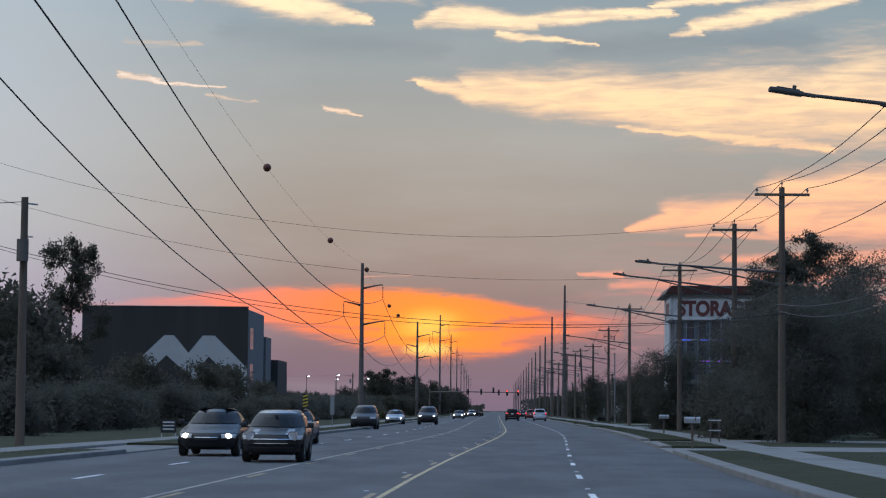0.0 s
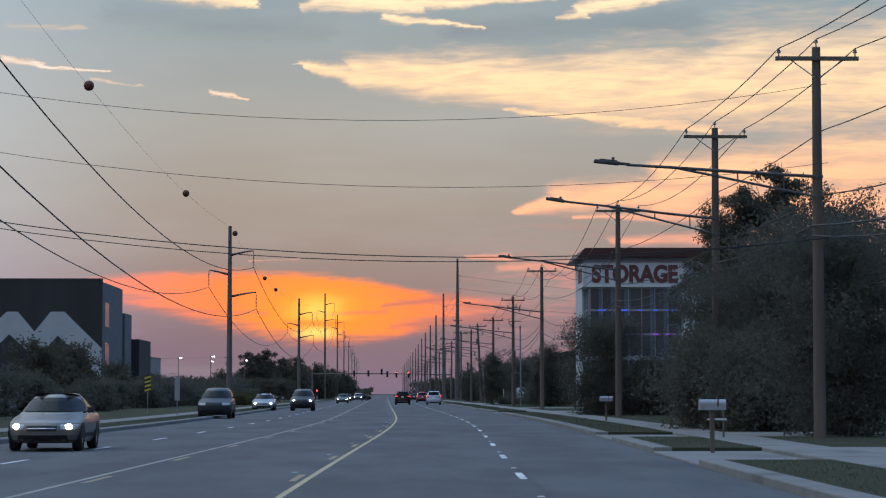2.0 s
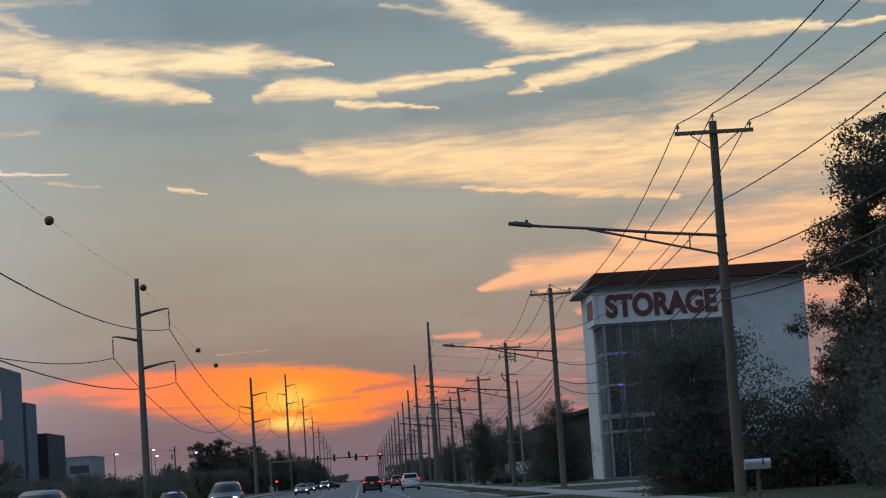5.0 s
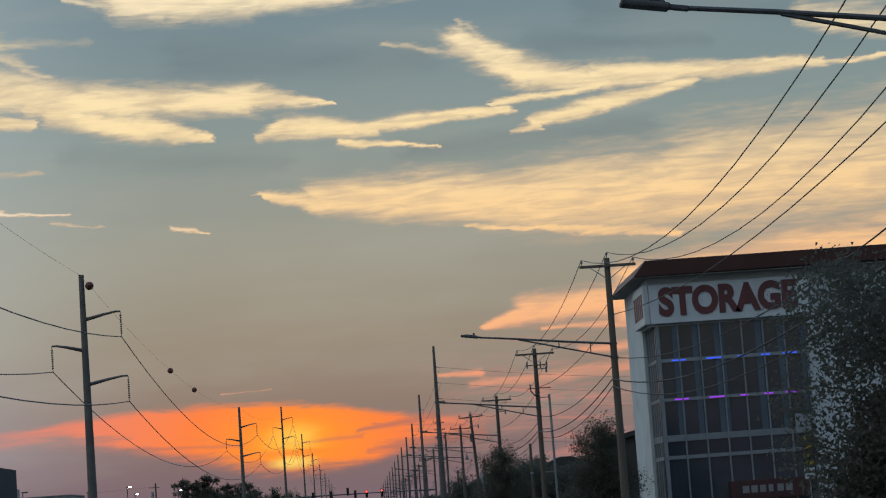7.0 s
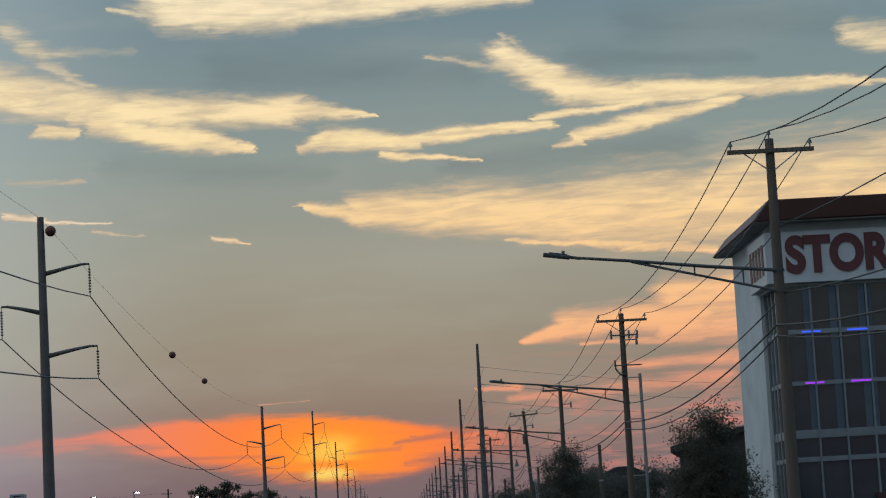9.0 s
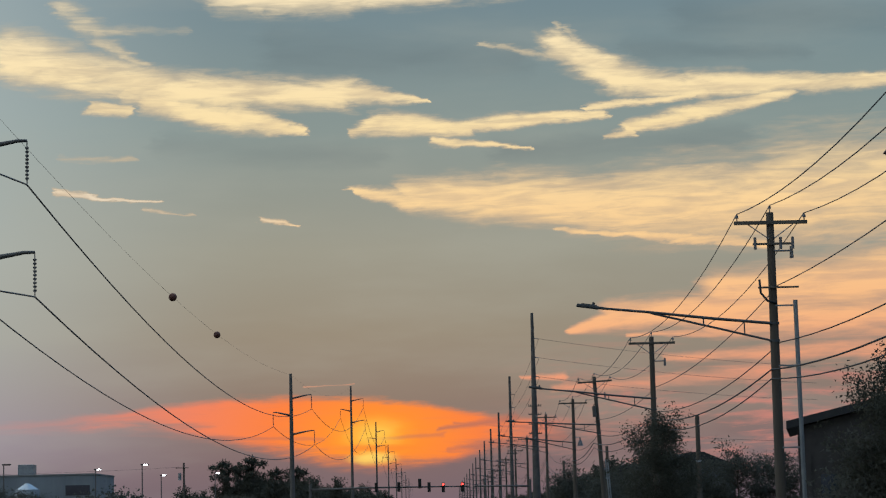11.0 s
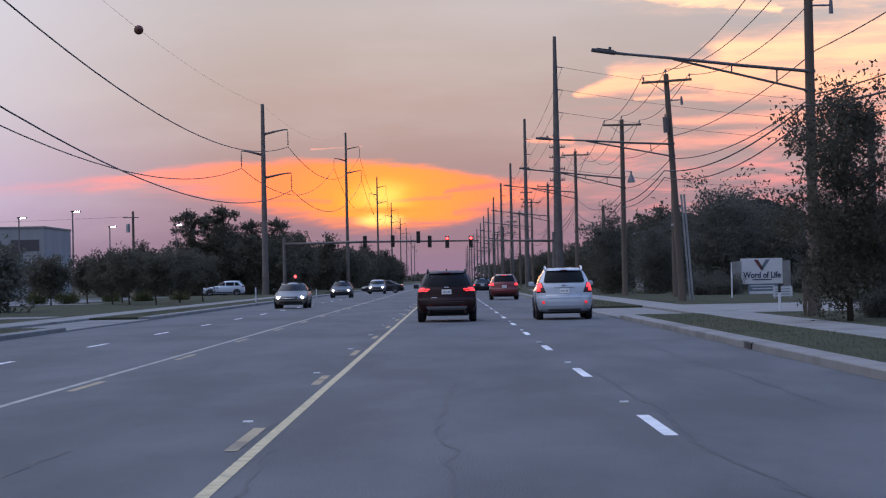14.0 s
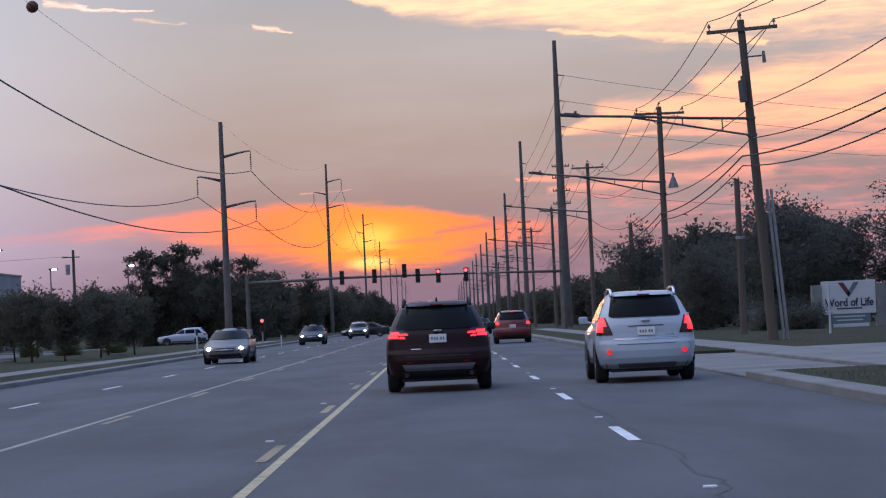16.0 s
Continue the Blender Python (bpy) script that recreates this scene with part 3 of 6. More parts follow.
def crack(y0, y1, u, name="tarred_crack"):
    bm = bmesh.new()
    last, y, drift_u = None, y0, 0.0
    while y < y1:
        drift_u = drift_u * 0.9 + rk.gauss(0, 0.035)
        wide = max(0.004, 0.014 + rk.gauss(0, 0.006))
        c = mid(y) + u + drift_u
        row = (bm.verts.new((c - wide, y, 0.003)), bm.verts.new((c + wide, y, 0.003)))
        if last:
            bm.faces.new((last[0], last[1], row[1], row[0]))
        last = row
        y += rk.uniform(0.15, 0.4)
    part(name, bm, TAR, road)


for y0, y1, u in ((60, 84, R_DASH + 0.2), (96, 121, R_DASH + 0.15), (262, 284, R_DASH + 0.18), (288, 318, R_DASH + 0.22), (324, 352, R_DASH + 0.15), (268, 300, R_YELLOW + 0.16), (300, 345, R_YELLOW - 0.1),
                  (70, 110, R_YELLOW + 0.14), (290, 312, -0.1), (305, 330, 3.9), (80, 100, 3.6), (276, 300, -3.4), (312, 340, -7.1)):
    crack(y0, y1, u)

# ---- trees ----


def crown_mesh(name, blobs, count, size, material, seed):
    """Leaf clumps scattered through and round a set of blobs (x, y, z, rx, rz), thinner outwards, with gaps."""
    r = np.random.RandomState(seed)
    vol = np.array([b[3] * b[3] * b[4] for b in blobs]) ** 0.65
    pick = r.choice(len(blobs), count, p=vol / vol.sum())
    b = np.array(blobs)[pick]
    d = r.normal(size=(count, 3)) * 0.62
    far_out = np.linalg.norm(d, axis=1)[:, None]
    d = np.where(far_out > 1.7, d * 1.7 / far_out, d)
    # twigs: leaves gather round a few ends in each blob
    twig = r.normal(size=(len(blobs), 7, 3)) * 0.8
    t = twig[pick, r.randint(0, 7, count)]
    d = d * 0.55 + t * 0.62
    centre = b[:, :3] + d * np.stack([b[:, 3], b[:, 3], b[:, 4]], 1)
    centre[:, 2] = np.maximum(centre[:, 2], 0.05)
    s = size * r.uniform(0.5, 1.35, count)
    a = r.normal(size=(count, 3))
    a /= np.linalg.norm(a, axis=1)[:, None]
    c = np.cross(a, r.normal(size=(count, 3)))
    c /= np.linalg.norm(c, axis=1)[:, None] + 1e-9
    a, c = a * s[:, None], c * s[:, None] * 0.62
    v = np.stack([centre - a, centre + a * 0.75 + c * 0.85, centre + a * 0.75 - c * 0.85], 1).reshape(-1, 3)
    me = bpy.data.meshes.new(name)
    me.from_pydata(v.tolist(), [], np.arange(3 * count).reshape(-1, 3).tolist())
    me.materials.append(material)
    return new(name, me)


def tree(name, height, width, trunk, seed, material, leaves=5200, leaf=0.22, open_crown=False, start=0.3):
    """A tapered trunk with limbs, and a crown of clumps."""
    r = random.Random(seed)
    root = empty(name, 0, 0)
    verts, faces = [], []

    def limb(pts, radii):
        v, f = tube(pts, radii, 6)
        faces.extend(tuple(i + len(verts) for i in q) for q in f)
        verts.extend(v)

    top = Vector((r.uniform(-0.3, 0.3), r.uniform(-0.3, 0.3), height * 0.9))
    limb([(0, 0, -0.1), (0.05, 0.02, height * 0.25), top * 0.6, top], [trunk, trunk * 0.8, trunk * 0.45, trunk * 0.1])
    blobs = []
    n = 15 if open_crown else 20
    for i in range(n):
        k = start + (0.95 - start) * (i + 0.5) / n
        base = Vector((0, 0, height * (k - 0.12)))
        w = i * 2.4 + r.uniform(-0.5, 0.5)
        shape = math.sin(math.pi * min(1.0, (k - start * 0.6) / (1.04 - start * 0.6))) ** 0.6
        reach = width * 0.5 * shape * r.uniform(0.6, 1.0)
        tip = base + Vector((math.cos(w) * reach, math.sin(w) * reach, height * 0.13 * r.uniform(0.6, 1.4)))
        limb([base, (base + tip) / 2 + Vector((0, 0, 0.03 * height)), tip], [trunk * 0.35, trunk * 0.2, trunk * 0.05])
        for j in range(5 if open_crown else 8):
            t = r.uniform(0.35 if open_crown else 0.2, 1.08)
            c = base.lerp(tip, t) + Vector([r.gauss(0, 1) * width * 0.06 for _ in range(3)])
            q = width * r.uniform(0.06, 0.11) * (1.05 if open_crown else 1.4)
            blobs.append((c.x, c.y, c.z, q, q * r.uniform(0.6, 0.95)))
    for j in range(5):
        c = top + Vector((r.gauss(0, 1) * width * 0.05, r.gauss(0, 1) * width * 0.05, r.uniform(-0.06, 0.06) * height))
        blobs.append((c.x, c.y, c.z, width * 0.06, width * 0.07))
    raw("trunk", verts, faces, BARK, root, True)
    crown = crown_mesh("crown", blobs, leaves, leaf, material, seed)
    crown.parent = root
    return root


def bush(name, height, width, seed, material, leaves=2600, leaf=0.16):
    r = random.Random(seed)
    root = empty(name, 0, 0)
    verts, faces, blobs = [], [], []
    for i in range(9):
        w, reach = i * 2.4, width * 0.36 * r.uniform(0.2, 1.0)
        tip = Vector((math.cos(w) * reach, math.sin(w) * reach, height * r.uniform(0.4, 0.8)))
        v, f = tube([(0, 0, -0.05), tip * 0.5, tip], [0.05, 0.035, 0.015], 5)
        faces += [tuple(k + len(verts) for k in q) for q in f]
        verts += v
        q = width * r.uniform(0.2, 0.3)
        blobs.append((tip.x, tip.y, max(q * 0.6, tip.z - height * 0.12), q, height * r.uniform(0.2, 0.3)))
        blobs.append((tip.x * 1.1, tip.y * 1.1, height * 0.25, q * 0.9, height * 0.25))
    raw("stems", verts, faces, BARK, root, True)
    crown = crown_mesh("crown", blobs, leaves, leaf, material, seed)
    crown.parent = root
    return root


def put(ob, x, y, scale=1.0, turn=0.0, z=0.0, tall=1.0):
    return copy_thing(ob, pose(x, y, z, 0, 0, turn) @ Matrix.Diagonal((scale, scale, scale * tall, 1)))


woods = {
    "broad": tree("tree", 10, 8.5, 0.22, 11, LEAF_NEAR, 36000, 0.095, start=0.10),
    "round": tree("tree", 9, 8.5, 0.2, 12, LEAF_NEAR, 36000, 0.095, start=0.08),
    "mid_broad": tree("tree", 10, 8.5, 0.22, 31, LEAF_NEAR, 12000, 0.165, start=0.10),
    "mid_round": tree("tree", 9, 8.5, 0.2, 32, LEAF_NEAR, 12000, 0.165, start=0.08),
    "tall": tree("tree", 14, 8.5, 0.26, 13, LEAF_MID, 34000, 0.105, start=0.12),
    "airy": tree("tree", 12, 6.5, 0.2, 14, LEAF_MID, 20000, 0.11, True, start=0.2),
    "feather": tree("tree", 13, 7.0, 0.2, 24, LEAF_MID, 46000, 0.075, True, start=0.10),
    "twiggy": tree("tree", 6.4, 4.2, 0.1, 27, LEAF_MID, 22000, 0.062, start=0.20),
    "young": tree("tree", 3.6, 3.0, 0.07, 15, LEAF_DARK, 6500, 0.085, start=0.40),
    "bush": bush("bush", 3.0, 4.2, 16, LEAF_NEAR, 9000, 0.095),
    "shrub": bush("bush", 1.7, 2.6, 17, LEAF_DRY, 5000, 0.075),
    "hedge": bush("bush", 4.5, 5.5, 18, LEAF_NEAR, 15000, 0.10),
    "far_hedge": bush("bush", 4.5, 5.5, 19, LEAF_NEAR, 7000, 0.15),
    "far_broad": tree("tree", 10, 8.5, 0.22, 21, LEAF_DARK, 4000, 0.31, start=0.12),
    "far_round": tree("tree", 9, 8.5, 0.2, 22, LEAF_DARK, 4000, 0.31, start=0.10),
    "far_tall": tree("tree", 14, 8.5, 0.26, 23, LEAF_MID, 4200, 0.33, start=0.12),
    "far_airy": tree("tree", 12, 6.5, 0.2, 25, LEAF_MID, 4600, 0.19, True, start=0.25),
}
TREE_LABEL = {"broad": "dark leafy roadside tree with a wide crown", "round": "dark green rounded leafy tree", "tall": "tall leafy tree with a ragged crown",
              "airy": "slender tree with an open airy crown", "young": "small young tree with a round crown", "bush": "dark green overgrown bush", "shrub": "low dusty green shrub",
              "hedge": "tall dense dark green bush"}
TREE_LABEL["twiggy"] = "young verge tree with twiggy top shoots"
TREE_LABEL["feather"] = "tall feathery tree with fine drooping leaves"
for k, o in woods.items():
    tagged(o, TREE_LABEL[k.replace("far_", "").replace("mid_", "")], "tree" if o.name.startswith("tree") else "bush", group="trees" if o.name.startswith("tree") else "bushes")


def plant(kind, x, y, scale=1.0, turn=None, tall=1.0):
    return put(woods[kind], x, y, scale, (x * 37 + y * 13) % 360 if turn is None else turn, 0.0, tall)

# right: the wood beside the footpath
for x, y, s, k in ((13.2, 150, 0.80, "broad"), (21, 158, 0.92, "round"), (15.6, 172, 0.80, "round"), (16.5, 161, 0.85, "round"), (20.8, 182, 1.05, "broad"), (25, 170, 0.72, "tall"),
                   (18.9, 206, 0.82, "feather"), (20.1, 203, 1.08, "feather"), (22.3, 206, 1.2, "feather"), (19.5, 196, 0.85, "round"), (24.5, 200, 0.88, "tall"), (26, 212, 1.0, "mid_broad"), (22, 216, 0.8, "mid_round"),
                   (13.0, 137, 0.76, "round"), (23, 140, 1.0, "mid_broad"), (30, 190, 0.9, "tall"), (32, 160, 0.85, "mid_broad"), (29, 222, 1.0, "mid_round")):
    plant(k, x, y, s)
plant("round", 11.9, 205, 0.70)
plant("round", 12.6, 156, 0.68)
plant("hedge", 11.2, 152, 0.92)
plant("hedge", 11.75, 205.3, 0.74)
for x, y, s in ((11.8, 146, 0.8), (12.4, 160, 0.9), (14.3, 168, 0.9), (15.0, 178, 1.0), (16.2, 188, 0.7), (17.0, 196, 0.62), (14.9, 204, 0.84), (17.6, 205.5, 0.86), (14.6, 212, 0.5), (15.5, 219, 0.5), (17, 226, 0.5), (20, 228, 0.6), (25, 230, 1.0), (30, 232, 1.1)):
    plant("hedge", x, y, s)
# left: the thicket
rl = random.Random(5)
for i in range(34):
    y = 118 + i * 7.2
    plant("far_hedge", -22.5 - rl.uniform(0, 3), y, rl.uniform(0.6, 0.8) if y < 190 or y > 320 else rl.uniform(0.5, 0.72))
    if i % 2:
        plant(("far_round", "far_broad")[i % 4 == 1], -30 - rl.uniform(0, 6), y, rl.uniform(0.35, 0.5) if y > 300 else rl.uniform(0.52, 0.68))
for x, y, s in ((-35, 190, 0.95), (-38, 205, 0.95), (-33, 172, 0.9), (-37, 178, 1.0), (-42, 196, 1.0)):
    plant("far_broad", x, y, s)
plant("airy", -42.4, 250, 1.16, tall=1.30)
for x, y, s in ((-24, 398, 1.0), (-27, 404, 0.95), (-30, 396, 0.9), (-22, 380, 0.8), (-33, 408, 1.0)):
    plant("far_hedge", x, y, s)
# left: wood beyond the junction
for i in range(44):
    y = 560 + i * 11
    for x in (-21.5, -29, -37):
        k = ("far_broad", "far_round", "far_tall")[rl.randrange(3)]
        plant(k, x - rl.uniform(0, 5) + (y - 560) * 0.008, y + rl.uniform(-4, 4), (0.80 if k != "far_tall" else 0.64) * rl.uniform(0.8, 1.15) * (1.0 if x > -33 or y > 640 else 0.68))
for i in range(16):
    plant(("far_broad", "far_round")[i % 2], -36 - i * 4.2, 562 + rl.uniform(-4, 14), rl.uniform(0.38, 0.52))
for x, y, s in ((-31.8, 557, 0.88), (-29.2, 559, 0.84), (-27.3, 558, 0.92), (-24.6, 562, 0.78), (-21.3, 566, 0.80)):
    plant("far_airy", x, y, s)
# right: beyond the stores
for x, y, s, k in ((10.9, 340, 1.0, "twiggy"), (14.6, 440, 0.5, "mid_round"), (12.0, 448, 0.58, "mid_broad"), (17, 452, 0.6, "mid_round"),
                   (20, 446, 0.75, "mid_broad"), (24, 450, 0.7, "mid_round"), (28, 448, 0.72, "mid_broad"), (32, 450, 0.75, "mid_round"), (37, 448, 0.8, "mid_broad"), (22, 460, 0.85, "mid_round"), (43, 452, 0.8, "mid_round")):
    plant(k, x, y, s)
for i in range(40):
    y = 470 + i * 16
    for x in (16.5, 23):
        if abs(y - 534) > 12:
            plant(("far_broad", "far_round")[rl.randrange(2)], x + rl.uniform(-1, 4) - (y - 470) * 0.002, y + rl.uniform(-4, 4), rl.uniform(0.5, 0.72))
plant("twiggy", 14.9, 300, 1.02)
plant("hedge", 14.7, 300.5, 0.92)
for x, y, s in ((17.8, 318, 0.5), (20.5, 320, 0.5), (16.0, 324, 0.45)):
    plant("hedge", x, y, s)

# ---- poles ----


def utility_pole(x, y, top, lamp=(0.0, 0.62), label="tall weathered wooden utility pole with a crossarm and street lamp", kit=""):
    root = empty("utility_pole", x, y)
    if kit == "transformer":
        root.matrix_basis = pose(x + 0.62, y, 0, 0, -3.1, 0)
    bm = rod(bmesh.new(), (0, 0, -0.3), (0, 0, top + 0.35), 0.19, 0.125, 12)
    part("pole", bm, POLE_WOOD, root, smooth=True)
    part("crossarm", box(bmesh.new(), -1.22, 1.22, -0.19, -0.08, top - 0.06, top + 0.06, 0.01), ARM_WOOD, root)
    for s in (-1, 1):
        part("brace", rod(bmesh.new(), (s * 0.75, -0.14, top - 0.06), (s * 0.08, -0.14, top - 0.55), 0.018, n=6), GALV, root)
        bm = rod(bmesh.new(), (s * 1.12, -0.13, top + 0.06), (s * 1.12, -0.13, top + 0.18), 0.02, n=8)
        rod(bm, (s * 1.12, -0.13, top + 0.16), (s * 1.12, -0.13, top + 0.24), 0.065, 0.05, 10)
        rod(bm, (s * 1.12, -0.13, top + 0.24), (s * 1.12, -0.13, top + 0.29), 0.04, 0.03, 10)
        part("insulator", bm, PORCELAIN, root)
    bm = rod(bmesh.new(), (0, 0, top + 0.35), (0, 0, top + 0.50), 0.02, n=8)
    rod(bm, (0, 0, top + 0.48), (0, 0, top + 0.57), 0.06, 0.045, 10)
    part("insulator", bm, PORCELAIN, root)
    if lamp is not None:
        z, rise = top - 3.36 + lamp[0], lamp[1]
        bm = bmesh.new()
        v, f = tube([(-0.1, -0.1, z), (-2.0, -0.1, z + rise * 0.32), (-4.2, -0.1, z + rise * 0.76), (-5.6, -0.1, z + rise)], [0.05, 0.05, 0.045, 0.04], 8)
        for p in v:
            bm.verts.new(p)
        bm.verts.ensure_lookup_table()
        for q in f:
            bm.faces.new([bm.verts[i] for i in q])
        rod(bm, (-0.1, -0.1, z - 0.58), (-4.1, -0.1, z + rise * 0.70), 0.036, n=6)
        for k in (-1.0, -2.35):
            rod(bm, (k, -0.1, z - rise * 0.16 * k), (k, -0.1, z - 0.58 - (k + 0.1) * (0.145 + rise * 0.175)), 0.025, n=6)
        for k in (0.0, -0.58):
            rod(bm, (0, 0, z + k - 0.04), (0, 0, z + k + 0.04), 0.175, n=12)
        arm = part("lamp_arm", bm, LAMP_STEEL, root, "steel truss lamp arm darkened as a silhouette")
        head = bmesh.new()
        box(head, -0.55, 0.20, -0.16, 0.16, -0.045, 0.055, 0.035)
        box(head, -0.40, 0.12, -0.13, 0.13, 0.05, 0.085, 0.02)
        box(head, 0.15, 0.50, -0.06, 0.06, -0.03, 0.05, 0.02)
        rod(head, (0.0, 0, 0.08), (0.0, 0, 0.17), 0.045, n=8)
        bmesh.ops.transform(head, matrix=pose(-6.0, -0.1, z + rise + 0.05, 0, 2 + rise * 11, 0), verts=list(head.verts))
        part("lamp_head", head, LAMP_STEEL, arm, "dark flat street lamp head")
    if kit == "transformer":
        bm = rod(bmesh.new(), (-0.2, -0.22, top - 2.5), (-0.2, -0.22, top - 1.75), 0.14, n=16)
        rod(bm, (-0.2, -0.22, top - 1.75), (-0.2, -0.22, top - 1.6), 0.035, n=8)
        part("transformer", bm, STEEL, root, "slim dark can transformer")
        for o in (0.36, 0.50):
            part("riser_pipe", rod(bmesh.new(), (o, -0.05, 0.0), (o - 0.06, -0.05, 5.3), 0.05, n=10), GALV, root, "grey conduit beside the pole")
        part("strap", box(bmesh.new(), 0.0, 0.52, -0.09, -0.01, 4.6, 4.66), GALV, root)
    if kit == "bell":
        part("lamp_bracket", rod(bmesh.new(), (0, -0.1, top - 2.9), (0.5, -0.1, top - 2.95), 0.025, n=6), GALV, root)
        bm = rod(bmesh.new(), (0.52, -0.1, top - 3.65), (0.52, -0.1, top - 3.15), 0.27, 0.09, 16)
        rod(bm, (0.52, -0.1, top - 3.15), (0.52, -0.1, top - 2.93), 0.06, n=10)
        part("bell_lamp", bm, PORCELAIN, root, "grey bell-shaped lamp")
    if kit in ("riser", "cutout", "transformer"):
        if kit == "riser":
            part("upper_arm", box(bmesh.new(), -0.62, 0.75, -0.2, -0.1, top - 0.75, top - 0.68, 0.01), ARM_WOOD, root)
            for k in (-0.55, 0.3, 0.7):
                bm = rod(bmesh.new(), (k, -0.2, top - 0.9), (k, -0.2, top - 0.5), 0.05, n=8)
                part("cutout", bm, PORCELAIN, root)
            part("lower_arm", box(bmesh.new(), -0.5, 0.85, -0.19, -0.11, top - 2.2, top - 2.14, 0.01), ARM_WOOD, root)
            v, f = tube([(-0.45, -0.16, top - 1.9), (-0.42, -0.16, top - 2.35), (-0.2, -0.16, top - 2.62), (0.1, -0.16, top - 2.7)], 0.04, 8)
            raw("cable_loop", v, f, RUBBER_CABLE, root, True)
            bm = rod(bmesh.new(), (0.78, -0.1, 0.1), (0.72, -0.1, top - 2.6), 0.075, n=10)
            for k in (3.5, 6.2, 8.2):
                box(bm, 0.0, 0.78, -0.13, -0.07, k, k + 0.05)
            part("riser_pipe", bm, GALV, root, "grey conduit strapped beside the pole")
        bm = rod(bmesh.new(), (0.1, -0.1, top - 0.95), (0.62, -0.1, top - 0.95), 0.03, n=6)
        rod(bm, (0.66, -0.1, top - 1.2), (0.66, -0.1, top - 0.8), 0.07, 0.05, 10)
        part("arrester", bm, PORCELAIN, root)
    return tagged(root, label, "utility pole", group="wooden utility poles")


POLES = [(11.5, 81.5, 11.2), (11.52, 133.84, 11.2), (11.54, 155.31, 11.3), (11.42, 192.55, 11.37), (11.41, 257.11, 11.5), (11.5, 304.3, 11.0), (11.41, 349.32, 10.35),
         (11.05, 392.42, 10.85), (11.32, 426.19, 10.95), (11.6, 488.78, 12.4), (11.3, 545, 11.8), (11.2, 600, 11.8), (11, 655, 11.8), (10.9, 710, 11.8), (10.7, 770, 11.8), (10.5, 830, 11.8), (10.3, 890, 11.8)]
for i, (x, y, top) in enumerate(POLES):
    utility_pole(x, y, top, {1: (-0.1, 0.33), 2: (0.2, 0.62), 3: (0.15, 0.62), 6: (0.45, 0.62), 7: (0.3, 0.62)}.get(i, (0.0, 0.62)), kit={5: "riser", 6: "cutout", 7: "transformer", 8: "bell"}.get(i, ""))


def wire(name, posts, sag, r, material, label, per=14, category="cable"):
    pts = []
    for i, (a, b) in enumerate(zip(posts, posts[1:])):
        a, b = Vector(a), Vector(b)
        s = sag[min(i, len(sag) - 1)] if isinstance(sag, tuple) else sag
        for k in range(per):
            t = k / per
            p = a.lerp(b, t)
            p.z -= 4 * s * ((b - a).length / 50) ** 2 * t * (1 - t)
            pts.append(p)
    pts.append(Vector(posts[-1]))
    v, f = tube(pts, r, 5)
    return tagged(raw(name, v, f, material, None, True), label, category)


# on two poles the lower lines hang elsewhere
LOW_HUNG = {-2.1: {349.32: -2.3, 392.42: -2.7}, -4.0: {349.32: -3.6, 392.42: -3.77}, -4.9: {349.32: -3.95, 392.42: -4.37}, -5.2: {349.32: -4.35, 392.42: -4.7}}
for dxw, dzw, sag, r, material, lab in ((-1.12, 0.30, (0.95, 0.95, 0.95, 1.45, 1.37, 1.25), 0.017, WIRE, "thin bare power line on the crossarms"), (0.0, 0.58, (0.95, 0.95, 0.95, 1.45, 1.37, 1.25), 0.017, WIRE, "thin bare power line on the pole tops"),
                                        (1.12, 0.30, (0.95, 0.95, 0.95, 1.45, 1.37, 1.25), 0.017, WIRE, "thin bare power line on the crossarms"), (0.17, -2.1, 0.6, 0.017, WIRE, "thin neutral line on the poles"),
                                        (0.17, -4.0, 0.75, 0.020, RUBBER_CABLE, "black service cable along the poles"), (-0.17, -4.9, 0.8, 0.028, RUBBER_CABLE, "thick black telephone cable along the poles"),
                                        (-0.17, -5.2, 0.95, 0.022, RUBBER_CABLE, "black telephone cable along the poles")):
    wire("power_line" if material is WIRE else "cable", [(x + dxw, y - 0.13, top + LOW_HUNG.get(dzw, {}).get(y, dzw)) for x, y, top in [(11.5, 40, 11.2)] + POLES], sag, r, material, lab)

# lines over the road
for low_z, at_x, bend, thick in ((8.95, -2.0, 0.0068, 0.0075), (7.12, 0.0, 0.0062, 0.0075), (5.19, 1.0, 0.0056, 0.014), (5.06, 0.2, 0.0060, 0.012)):
    ends = [(x, y, low_z + bend * (x - at_x) ** 2) for x, y in ((-24, 128.0), (11.4, 131.6))]
    wire("cable", ends, 625 * bend * 35.4 ** 2 / (35.4 ** 2 + 3.6 ** 2), thick, RUBBER_CABLE, "black cable sagging across the road", 24)


